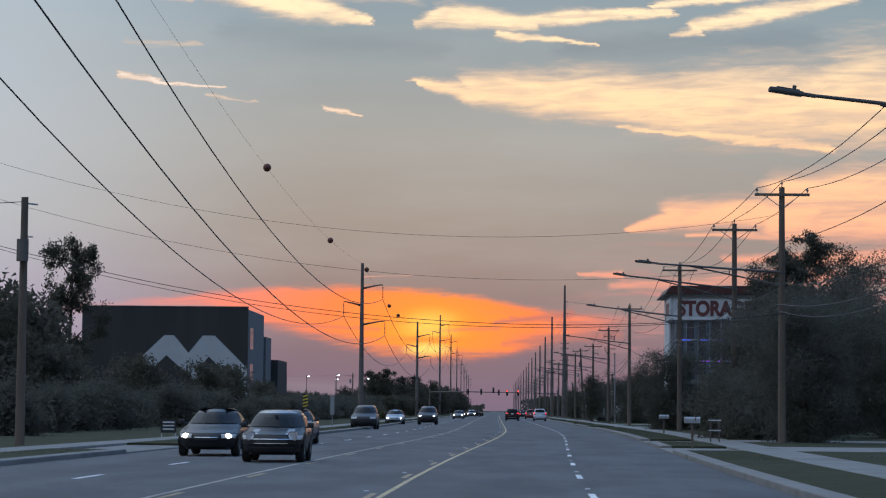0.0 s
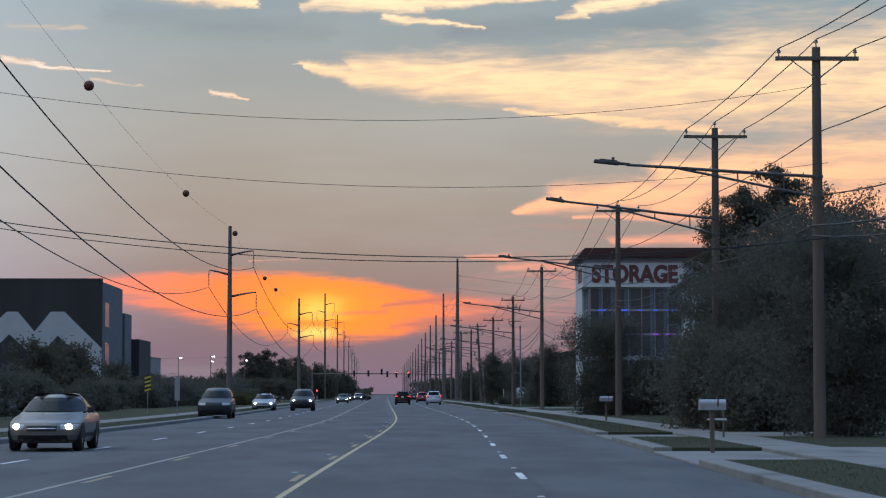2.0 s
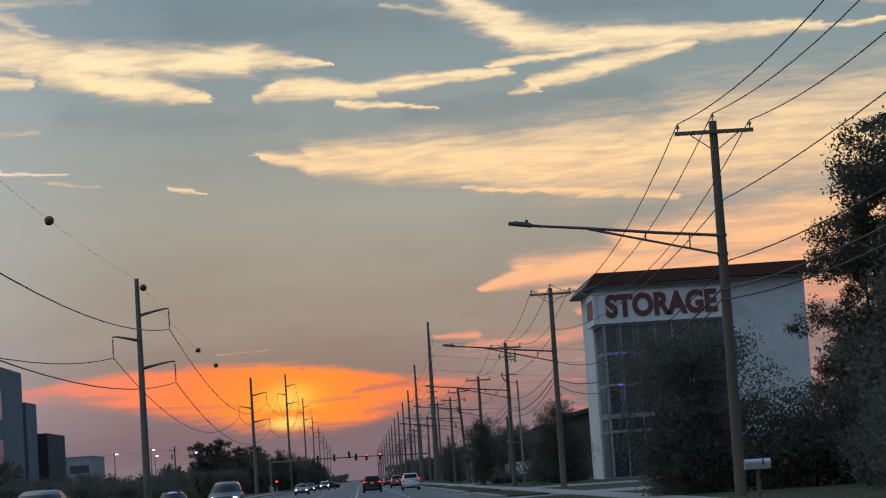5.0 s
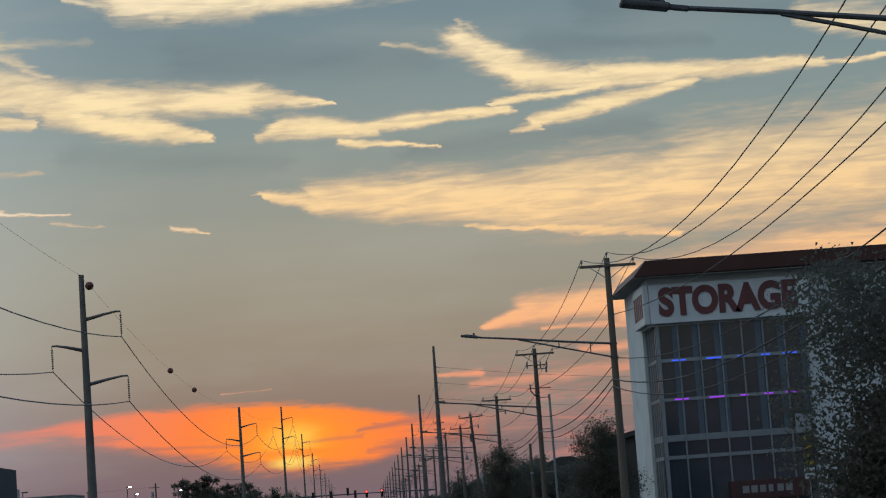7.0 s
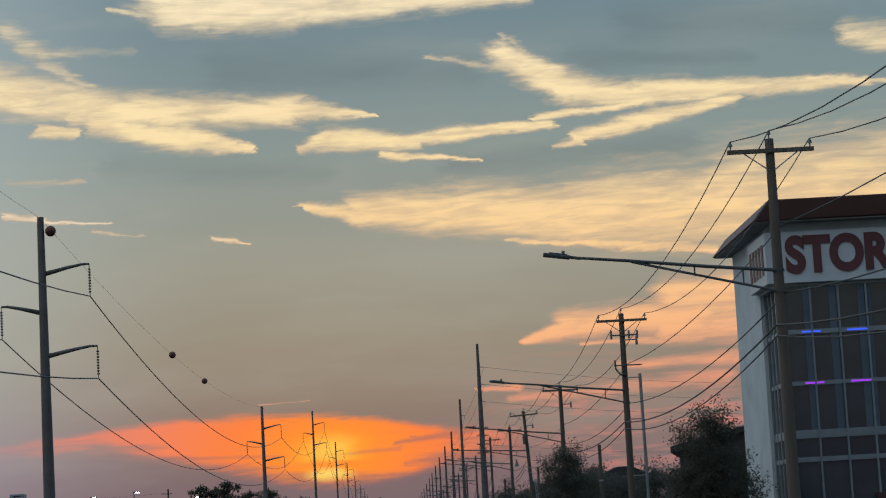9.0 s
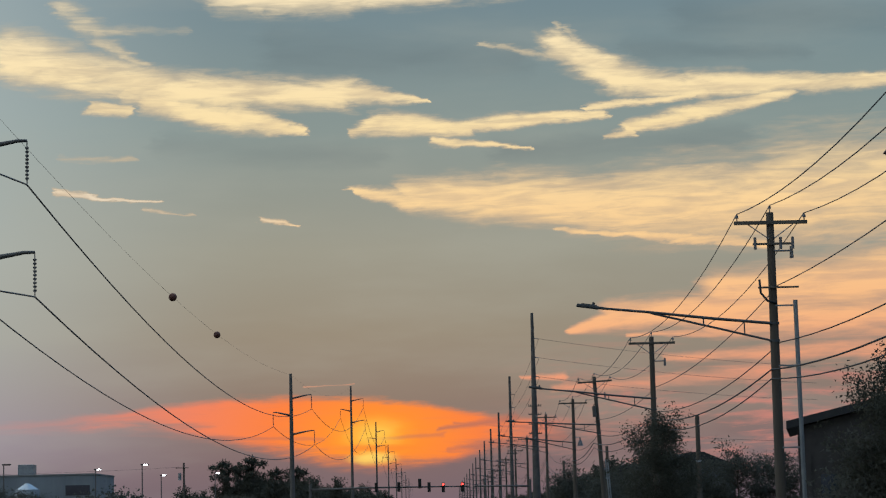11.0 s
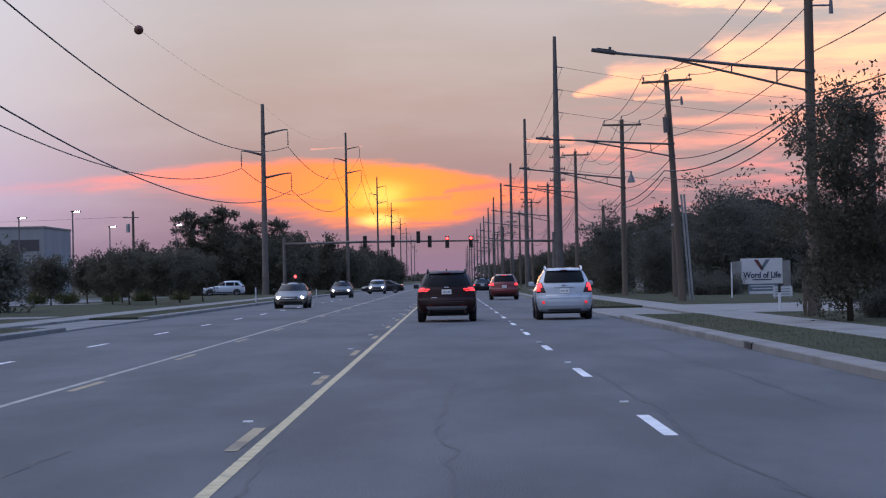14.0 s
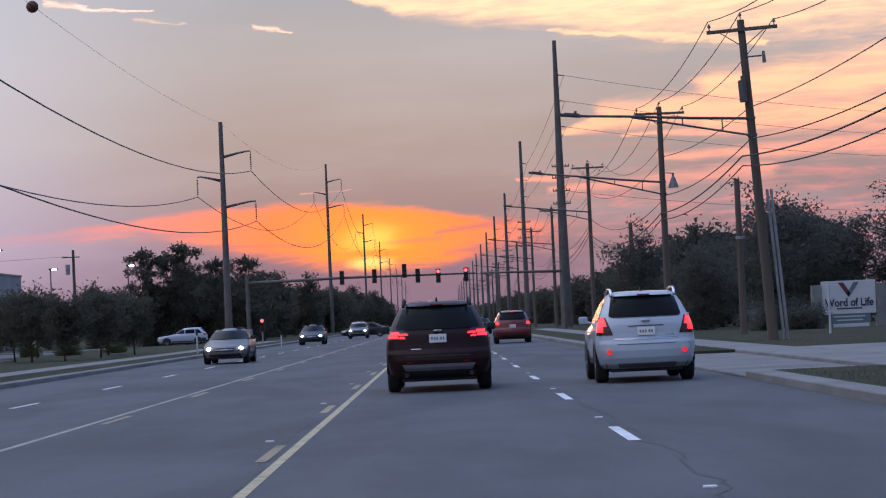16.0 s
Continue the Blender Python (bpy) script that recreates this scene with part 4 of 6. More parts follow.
def steel_pole(x, y, top, side=1, arms=True, r=0.36):
    """A tall steel transmission pole with curved arms and insulator strings."""
    root = empty("transmission_pole", x, y)
    part("pole", rod(bmesh.new(), (0, 0, -0.3), (0, 0, top), r, r * 0.52, 14), STEEL, root, smooth=True)
    tips = []
    if arms:
        for z, s, reach in ((top - 3.15, 1, 2.6), (top - 5.3, -1, 2.3), (top - 7.7, 1, 2.9)):
            v, f = tube([(0, 0, z - 0.05), (s * reach * 0.55, 0, z + 0.28), (s * reach * 0.85, 0, z + 0.42), (s * reach, 0, z + 0.42)], [0.14, 0.1, 0.075, 0.06], 8)
            arm = raw("arm", v, f, STEEL, root, True)
            bm = rod(bmesh.new(), (s * reach, 0, z + 0.42), (s * reach, 0, z - 1.35), 0.025, n=6)
            for k in range(9):
                rod(bm, (s * reach, 0, z + 0.15 - k * 0.155), (s * reach, 0, z + 0.07 - k * 0.155), 0.085, 0.06, 10)
            part("insulator_string", bm, PORCELAIN, arm)
            tips.append((x + s * reach, y, z - 1.38))
    return tagged(root, "tall dark steel transmission pole with curved arms", "transmission pole", group="steel transmission poles"), tips


LEFT_POLES = [(-18.75, 60, 19.8), (-18.75, 319.98, 19.76), (-19.33, 521.3, 20.1), (-20.0, 718.14, 29.6), (-22.0, 946.74, 31.4), (-24, 1160, 31), (-26, 1380, 31), (-28, 1600, 31), (-30, 1830, 31), (-32, 2060, 31)]
tips = []
for x, y, top in LEFT_POLES:
    tips.append(steel_pole(x, y, top)[1] if y > 200 else [(-16.15, y, 24.8), (-21.05, y, 21.9), (-15.85, y, 19.5)])
for k in range(3):
    wire("transmission_line", [(tips[0][k][0], -95, tips[0][k][2])] + [t[k] for t in tips], ((0.25, 0.2725, 0.254, 0.25), (0.25, 0.271, 0.265, 0.25), (0.25, 0.248, 0.237, 0.25))[k], 0.036, WIRE, "sagging transmission line between steel poles", 26)
shield = [(-18.0, -95, 23.3), (-18.2, 110, 23.3), (-18.75, 319.98, 19.7), (-19.33, 521.3, 20.0), (-20.0, 718.14, 29.5)]
wire("shield_wire", shield, (0.15, 0.153, 0.143, 0.15), 0.008, WIRE, "thin shield wire on the pole tops", 26)


def ball(x, y, z, r=0.3):
    bm = bmesh.new()
    bmesh.ops.create_uvsphere(bm, u_segments=20, v_segments=12, radius=r, matrix=Matrix.Translation((x, y, z)))
    rod(bm, (x, y - r * 1.25, z), (x, y + r * 1.25, z), r * 0.14, n=8)
    tagged(part("marker_ball", bm, BALL, None, smooth=True), "dark round marker ball on the shield wire", "marker ball", group="marker balls")


for x, y, z in ((-18.42, 199.6, 19.15), (-18.62, 264.5, 18.55), (-18.2, 319.9, 18.95), (-18.97, 392.8, 17.66), (-19.06, 425.3, 17.5)):
    ball(x, y, z)


def tall_pole(x, y, top):
    """A plain tapered steel pole with short side arms on the road's right."""
    root = empty("transmission_pole", x, y)
    part("pole", rod(bmesh.new(), (0, 0, -0.3), (0, 0, top), 0.62 if top > 28 else 0.4, 0.2, 16), STEEL, root, smooth=True)
    for z in (0.56, 0.52, 0.475, 0.43):
        bm = rod(bmesh.new(), (-0.85, 0, top * z), (0.95, 0, top * z), 0.06, n=6)
        for s in (-0.8, -0.5, 0.6, 0.9):
            rod(bm, (s, 0, top * z + 0.02), (s, 0, top * z + 0.25), 0.06, 0.04, 8)
        part("crossarm", bm, STEEL, root)
    for z in (0.88, 0.79, 0.70):
        part("post_insulator", rod(bmesh.new(), (0.1, 0, top * z), (0.8, 0, top * z - 0.1), 0.07, 0.05, 8), PORCELAIN, root)
    return tagged(root, "very tall tapered steel pole with short arms", "transmission pole", group="tall steel poles")


RIGHT_POLES = [(12.72, 552.28, 29.8), (11.73, 642.03, 26.3), (11.6, 735, 24), (11.5, 830, 24), (11.2, 925, 24), (11, 1020, 24), (10.7, 1120, 24), (10.5, 1220, 24), (10, 1330, 24), (9.5, 1450, 24), (9, 1570, 24), (8.5, 1700, 24), (8, 1840, 24), (7.5, 1980, 24)]
for x, y, top in RIGHT_POLES:
    tall_pole(x, y, top)
for zf in (0.88, 0.79, 0.70, 0.475):
    wire("transmission_line", [(x + 0.85, y, top * zf - 0.1) for x, y, top in RIGHT_POLES], 0.22, 0.022, WIRE, "transmission line on tall steel poles", 16)
    wire("transmission_line", [(RIGHT_POLES[0][0] + 0.85, 552.28, 29.8 * zf - 0.1), (60, 600, 29.8 * zf - 2)], 0.3, 0.022, WIRE, "transmission line leading away sideways", 16)

# ---- storage building ----
STUCCO = surface("white_stucco", (0.46, 0.48, 0.51), (0.57, 0.59, 0.62), 0.5, 0.85, bump=0.15, bump_scale=30, dirt=(0.40, 0.41, 0.43))
FASCIA = surface("maroon_fascia_metal", (0.075, 0.032, 0.028), (0.105, 0.042, 0.038), 0.6, 0.5, 0.2)
SOFFIT = surface("grey_soffit", (0.20, 0.19, 0.19), (0.28, 0.27, 0.27), 1.0, 0.7)
SIGN_WHITE = surface("white_sign_panel", (0.48, 0.495, 0.52), (0.58, 0.59, 0.61), 0.7, 0.5)
SIGN_RED = surface("dark_red_letters", (0.095, 0.026, 0.028), (0.135, 0.036, 0.036), 1.5, 0.45)
ALU = surface("grey_aluminium_frame", (0.22, 0.24, 0.27), (0.30, 0.32, 0.35), 2.0, 0.4, 0.5)
# base colour lifted to blue-grey for the sky reflected in the panes
GLASS_DARK = surface("sky_toned_glass", (0.030, 0.037, 0.046), (0.052, 0.062, 0.076), 0.4, 0.04, rough_b=0.07, spec=0.8)
BLUE_LED = lamp_glow("blue_led_strip", (0.05, 0.12, 1.0), 0.9)
VIOLET_LED = lamp_glow("violet_led_strip", (0.42, 0.05, 0.9), 0.8)
store = empty("storage_building", 18.97, 304.17)
W, DEEP, TOP = 16.6, 13.0, 15.35
for w in ((9.93, W, 0, 0.4, 0, TOP), (0, 9.93, 0, 0.4, 12.2, TOP), (0, 0.4, 4.4, DEEP, 0, TOP), (0, 0.4, 0.4, 4.4, 12.2, TOP), (W - 0.4, W, 0.4, DEEP, 0, TOP), (0.4, W - 0.4, DEEP - 0.4, DEEP, 0, TOP)):
    part("wall", box(bmesh.new(), *w), STUCCO, store, "white stucco wall")
part("flat_roof", box(bmesh.new(), 0.4, W - 0.4, 0.4, DEEP - 0.4, TOP - 0.6, TOP - 0.4), SOFFIT, store)
# the raised roof brim, jutting over the corner
bm = bmesh.new()
lower = [(-0.95, -1.0, TOP), (W + 0.1, -1.0, TOP + 0.1), (W + 0.1, 14, TOP + 0.1), (-0.95, 14, TOP)]
upper = [(-0.15, -1.15, TOP + 1.0), (W + 0.15, -1.15, TOP + 1.05), (W + 0.15, 14, TOP + 1.05), (-0.15, 14, TOP + 1.0)]
lv, uv = [bm.verts.new(p) for p in lower], [bm.verts.new(p) for p in upper]
bm.faces.new(lv)
bm.faces.new(uv[::-1])
for i in range(4):
    bm.faces.new((lv[i], lv[(i + 1) % 4], uv[(i + 1) % 4], uv[i]))
bmesh.ops.bevel(bm, geom=list(bm.edges), offset=0.03, segments=1, affect="EDGES")
part("roof_brim", bm, FASCIA, store, "maroon metal roof brim")
part("soffit", box(bmesh.new(), -0.85, W, -0.9, 13.9, TOP - 0.06, TOP - 0.012), SOFFIT, store)
sign = part("sign_panel", box(bmesh.new(), 0.02, 10.2, -0.35, -0.012, 12.35, 14.85, 0.02), SIGN_WHITE, store, "white sign panel")
part("sign_panel", box(bmesh.new(), -0.35, -0.012, -0.35, 5.2, 12.35, 14.85, 0.02), SIGN_WHITE, store, "white sign panel")


def lettering(text, size, x, y, z, material, parent, depth=0.05, width=None, turn=0.0, bold=0.0):
    """Raised letters on an upright face, made into a mesh."""
    cu = bpy.data.curves.new("letters", "FONT")
    cu.body, cu.size, cu.extrude, cu.align_x, cu.align_y, cu.offset = text, size, depth / 2, "CENTER", "CENTER", bold
    tmp = bpy.data.objects.new("letters", cu)
    me = bpy.data.meshes.new_from_object(tmp)
    bpy.data.objects.remove(tmp)
    wide = max(v.co.x for v in me.vertices) - min(v.co.x for v in me.vertices)
    k = width / wide if width else 1.0
    me.transform(Matrix.Translation((x, y, z)) @ pose(0, 0, 0, 90, 0, turn) @ Matrix.Diagonal((k, 1, 1, 1)))
    me.materials.clear()
    me.materials.append(material)
    ob = new("letters", me)
    ob.parent = parent
    return ob


lettering("STORAGE", 2.35, 5.05, -0.375, 13.62, SIGN_RED, sign, 0.08, 8.9, bold=0.115)
for k in range(5):
    part("sign_bar", box(bmesh.new(), -0.385, -0.352, 0.3 + k * 0.95, 0.85 + k * 0.95, 12.85, 14.35), SIGN_RED, store)
# the glass corner: rows of panes in a light frame
ROWS = ((10.1, 12.2), (7.6, 9.88), (5.25, 7.4), (3.95, 4.85), (0.25, 3.72))
BLIND = surface("blue_grey_inner_panel", (0.07, 0.09, 0.12), (0.10, 0.125, 0.16), 1.0, 0.6)
for z0, z1 in ((12.2, 12.34), (9.88, 10.1), (7.4, 7.6), (4.85, 5.25), (3.72, 3.95), (0, 0.25)):
    part("window_rail", box(bmesh.new(), 0.3, 9.93, -0.06, 0.2, z0, z1), ALU, store)
    part("window_rail", box(bmesh.new(), 0.22, 0.46, 0.21, 4.4, z0, z1), ALU, store)
for z0, z1 in ROWS[:3]:
    for i, (a, b) in enumerate(((1.05, 1.36), (0.95, 1.30), (0.98, 1.33), (0.1, 0.28), (0.9, 1.3), (0.95, 1.35), (1.0, 1.3))):
        part("inner_panel", box(bmesh.new(), 0.3 + i * 1.36 + a, 0.3 + i * 1.36 + b, -0.02, 0.012, z0, z1), BLIND, store, "blue-grey panel beside the pane")
for i in range(8):
    x = 0.3 + i * 1.36
    wide = 0.22 if i in (0,) else 0.09
    part("mullion", box(bmesh.new(), x, x + wide, -0.10, 0.1, 0.25, 12.2), ALU, store)
for j in range(4):
    part("mullion", box(bmesh.new(), 0.18, 0.34, 1.0 + j * 1.1, 1.08 + j * 1.1, 0.25, 12.2), ALU, store)
for z0, z1 in ROWS:
    for i in range(7):
        x = 0.3 + i * 1.36
        part("pane", box(bmesh.new(), x + (0.22 if i == 0 else 0.09), x + 1.36, 0.02, 0.05, z0, z1), GLASS_DARK, store)
    for j in range(4):
        part("pane", box(bmesh.new(), 0.26, 0.29, (0.21 if j == 0 else j * 1.1 - 0.02), 1.0 + j * 1.1, z0, z1), GLASS_DARK, store)
for z, m in ((9.82, BLUE_LED), (7.34, VIOLET_LED)):
    for i, (x, w) in enumerate(((1.2, 0.9), (3.4, 1.0), (5.4, 0.5), (6.9, 0.6), (8.3, 0.9))):
        part("light_strip", box(bmesh.new(), x, x + w, -0.085, -0.062, z + 0.12, z + 0.2), m, store, "glowing coloured light strip")
AWNING = surface("dark_maroon_awning", (0.045, 0.014, 0.014), (0.065, 0.02, 0.02), 1.5, 0.55)
AWNING_BAR = surface("dull_awning_lettering", (0.20, 0.19, 0.20), (0.26, 0.25, 0.26), 2.0, 0.6)
awning = part("awning_sign", box(bmesh.new(), 4.2, 9.2, -0.5, -0.15, 0.9, 2.1, 0.02), AWNING, store, "dark red fascia sign over the entrance")
for k, w in enumerate((0.42, 0.4, 0.38, 0.3, 0.4, 0.42)):
    part("sign_bar", box(bmesh.new(), 4.95 + k * 0.55, 4.95 + k * 0.55 + w, -0.515, -0.502, 1.3, 1.75), AWNING_BAR, awning)
tagged(store, "white storage building with glass corner and maroon roof", "building")

# ---- dark building with a white zigzag ----
CHAR = surface("charcoal_cladding", (0.028, 0.027, 0.028), (0.044, 0.042, 0.044), 0.4, 0.75, stretch=(1, 1, 0.1))
TAN = surface("grey_block_wall", (0.13, 0.13, 0.14), (0.19, 0.19, 0.20), 0.8, 0.85, bump=0.2)
MURAL = surface("white_mural_paint", (0.42, 0.44, 0.47), (0.5, 0.52, 0.55), 0.5, 0.7)
hall = empty("dark_hall", -36.2, 348.17)
part("front_wall", box(bmesh.new(), -23, 0, 0, 0.4, 0, 15.3), CHAR, hall, "charcoal front wall")
part("side_wall", box(bmesh.new(), -0.4, 0, 0.402, 21, 0, 15.0), TAN, hall, "grey side wall")
part("far_wall", box(bmesh.new(), -23, -22.6, 0.402, 21, 0, 15.0), CHAR, hall)
part("rear_wall", box(bmesh.new(), -22.598, -0.402, 20.6, 21, 0, 15.0), CHAR, hall)
part("roof", box(bmesh.new(), -22.598, -0.402, 0.402, 20.598, 14.2, 14.5), CHAR, hall)
part("coping", box(bmesh.new(), -23.05, 0.06, -0.06, 0.46, 15.302, 15.42), STEEL, hall)
for z in (11.0, 6.0):
    part("side_window", box(bmesh.new(), 0.005, 0.05, 2.5, 6.5, z - 1.4, z + 1.6, 0.02), GLASS_DARK, hall)
part("stair_tower", box(bmesh.new(), -6, 0.3, 21.3, 29, 0, 11.9), TAN, hall, "lower grey stair block")
part("annex", box(bmesh.new(), -8, 1.3, 29.4, 44, 0, 8.7), CHAR, hall, "low dark annex")
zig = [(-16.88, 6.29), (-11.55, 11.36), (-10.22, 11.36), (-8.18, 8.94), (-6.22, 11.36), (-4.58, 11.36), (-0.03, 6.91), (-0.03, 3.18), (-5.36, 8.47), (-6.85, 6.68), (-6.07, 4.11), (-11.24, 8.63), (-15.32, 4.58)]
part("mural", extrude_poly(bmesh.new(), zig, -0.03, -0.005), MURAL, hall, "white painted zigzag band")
tagged(hall, "large charcoal hall with white painted zigzag", "building")

# the first plant of each kind stands deep in the left wood
for i, o in enumerate(woods.values()):
    o.matrix_basis = pose(-31 - 2.5 * (i % 3), 1060 + 13 * i, 0)

# ---- vehicles ----


def paint(name, c, metal=0.3, rough=0.3, spec=0.5, coat=0.8):
    k = tuple(v * 0.85 for v in c)
    return surface(name, k, c, 0.8, rough, metal, spec=spec, coat=coat, rough_b=rough + 0.08)


MAROON = paint("dark_maroon_paint", (0.024, 0.007, 0.007), 0.0, 0.32, 0.15, 0.16)
# white paint tinted blue for the sky reflected in it
PEARL = paint("sky_tinted_white_paint", (0.44, 0.49, 0.56), 0.0, 0.28)
RED_CAR = paint("deep_red_paint", (0.16, 0.012, 0.014))
BLACK_CAR = paint("black_car_paint", (0.008, 0.008, 0.010), 0.0, 0.30, 0.3, 0.25)
SILVER = paint("silver_paint", (0.30, 0.30, 0.31), 0.6)
GOLD = paint("beige_paint", (0.20, 0.185, 0.165), 0.3, 0.34, 0.4, 0.4)
GREY_CAR = paint("grey_paint", (0.05, 0.05, 0.056), 0.2, 0.32, 0.3, 0.3)
TRIM = surface("black_plastic_trim", (0.012, 0.012, 0.013), (0.022, 0.022, 0.024), 4.0, 0.55)
GREY_TRIM = surface("grey_bumper_trim", (0.10, 0.10, 0.11), (0.14, 0.14, 0.15), 4.0, 0.45)
TYRE = surface("tyre_rubber", (0.012, 0.012, 0.012), (0.022, 0.022, 0.022), 6.0, 0.85)
RIM = surface("alloy_rim", (0.25, 0.25, 0.26), (0.35, 0.35, 0.36), 5.0, 0.35, 0.8)
CHROME = surface("chrome", (0.6, 0.6, 0.62), (0.7, 0.7, 0.72), 5.0, 0.12, 1.0)
CAR_GLASS = surface("dark_car_glass", (0.008, 0.009, 0.010), (0.012, 0.013, 0.015), 0.5, 0.16, rough_b=0.22, spec=0.07)
TAIL_LIT = lamp_glow("lit_tail_lamp", (1.0, 0.035, 0.03), 1.1)
FOG_LIT = lamp_glow("dim_fog_lamp", (0.9, 0.03, 0.03), 0.45)
TAIL_DIM = surface("red_tail_lens", (0.16, 0.01, 0.01), (0.22, 0.015, 0.015), 6.0, 0.15)
HEAD_LIT = lamp_glow("lit_headlamp", (1.0, 0.86, 0.62), 9.0)
LENS = surface("headlamp_lens", (0.35, 0.36, 0.38), (0.5, 0.5, 0.52), 6.0, 0.1)
SMOKED = surface("smoked_lamp_lens", (0.03, 0.006, 0.008), (0.05, 0.010, 0.012), 6.0, 0.12)
PLATE = surface("white_number_plate", (0.82, 0.82, 0.8), (0.88, 0.88, 0.86), 6.0, 0.4)
PLATE_BAR = surface("plate_bars", (0.22, 0.22, 0.27), (0.28, 0.28, 0.32), 6.0, 0.5)


class Shell:
    """The outside of a vehicle as rounded plan outlines at rising heights: rows (z, rear y, front y, half width)."""

    def __init__(self, rows, r_rear=0.42, r_front=0.6, bow=0.10):
        self.rows, self.r_rear, self.r_front, self.bow = rows, r_rear, r_front, bow
        self.z = [q[0] for q in rows]

    def at(self, z):
        return [float(np.interp(z, self.z, [q[k] for q in self.rows])) for k in (1, 2, 3)]

    def end(self, x, z, rear=True):
        """Where the rear (or front) face stands at a place across the vehicle."""
        y0, y1, hw = self.at(z)
        r = min(self.r_rear if rear else self.r_front, hw * 0.8)
        k = min(abs(x), hw) / hw
        over = max(0.0, min(abs(x), hw) - (hw - r))
        d = self.bow * (1.0 if rear else 2.2) * k * k + r * 0.8 * (1 - math.sqrt(max(0.0, 1 - (over / r) ** 2)))
        return y0 + d if rear else y1 - d

    def mesh(self, levels=56):
        zs = sorted(set([q[0] for q in self.rows] + list(np.linspace(self.z[0], self.z[-1], levels))))
        bm = bmesh.new()
        rings = []
        cols = [math.sin(math.pi / 2 * k) for k in np.linspace(-1, 1, 33)]
        for z in zs:
            hw = self.at(z)[2]
            ring = [(hw * c, self.end(hw * c, z), z) for c in cols] + [(hw * c, self.end(hw * c, z, False), z) for c in reversed(cols)]
            rings.append([bm.verts.new(p) for p in ring])
        n = len(rings[0])
        for a, b in zip(rings, rings[1:]):
            for i in range(n):
                j = (i + 1) % n
                bm.faces.new((a[i], a[j], b[j], b[i]))
        bm.faces.new(rings[0][::-1])
        bm.faces.new(rings[-1])
        return bm

    def patch(self, z0, z1, left, right, rear=True, off=0.008, nz=8, nx=10, thick=0.02):
        """A panel that follows the rear or front face; left and right give its edges at a share 0..1 of its height."""
        bm = bmesh.new()
        s = -1 if rear else 1
        grid = []
        for i in range(nz + 1):
            t = i / nz
            z = z0 + (z1 - z0) * t
            a, b = left(t), right(t)
            grid.append([(a + (b - a) * j / nx, z) for j in range(nx + 1)])
        out = [[bm.verts.new((x, self.end(x, z, rear) + s * off, z)) for x, z in row] for row in grid]
        rim = [(0, j) for j in range(nx + 1)] + [(i, nx) for i in range(1, nz + 1)] + [(nz, j) for j in range(nx - 1, -1, -1)] + [(i, 0) for i in range(nz - 1, 0, -1)]
        for i in range(nz):
            for j in range(nx):
                q = (out[i][j], out[i][j + 1], out[i + 1][j + 1], out[i + 1][j])
                bm.faces.new(q if rear else q[::-1])
        back = []
        for i, j in rim:
            x, z = grid[i][j]
            back.append(bm.verts.new((x, self.end(x, z, rear) + s * (off - thick), z)))
        for k in range(len(rim)):
            m = (k + 1) % len(rim)
            a, b = out[rim[k][0]][rim[k][1]], out[rim[m][0]][rim[m][1]]
            bm.faces.new((a, back[k], back[m], b) if rear else (a, b, back[m], back[k]))
        return bm

    def half(self, y, z):
        """How far the side stands from the middle at a place along the vehicle."""
        lo, hi = 0.0, self.at(z)[2]
        if self.end(hi, z) <= y <= self.end(hi, z, False):
            return hi
        for _ in range(14):
            m = (lo + hi) / 2
            lo, hi = (m, hi) if self.end(m, z) <= y <= self.end(m, z, False) else (lo, m)
        return lo

    def flank(self, side, z0, z1, fore, aft, off=0.010, nz=8, ny=12):
        """A panel on one side; aft and fore give its edges along y at a share of its height."""
        bm = bmesh.new()
        out, inn = [], []
        for i in range(nz + 1):
            t = i / nz
            z = z0 + (z1 - z0) * t
            a, b = aft(t), fore(t)
            ys = [a + (b - a) * j / ny for j in range(ny + 1)]
            out.append([bm.verts.new((side * (self.half(y, z) + off), y, z)) for y in ys])
        for i in range(nz):
            for j in range(ny):
                q = (out[i][j], out[i][j + 1], out[i + 1][j + 1], out[i + 1][j])
                bm.faces.new(q if side > 0 else q[::-1])
        return bm


def rounded(w0, w1, sag=0.0, c=0.10):
    """Half width at a share of the height, drawn in at the corners."""
    def f(t):
        w = w0 + (w1 - w0) * t
        if t < c:
            w -= 0.06 * (1 - math.sqrt(1 - ((c - t) / c) ** 2))
        if t > 1 - c:
            w -= 0.06 * (1 - math.sqrt(1 - ((t - 1 + c) / c) ** 2))
        return w
    return f


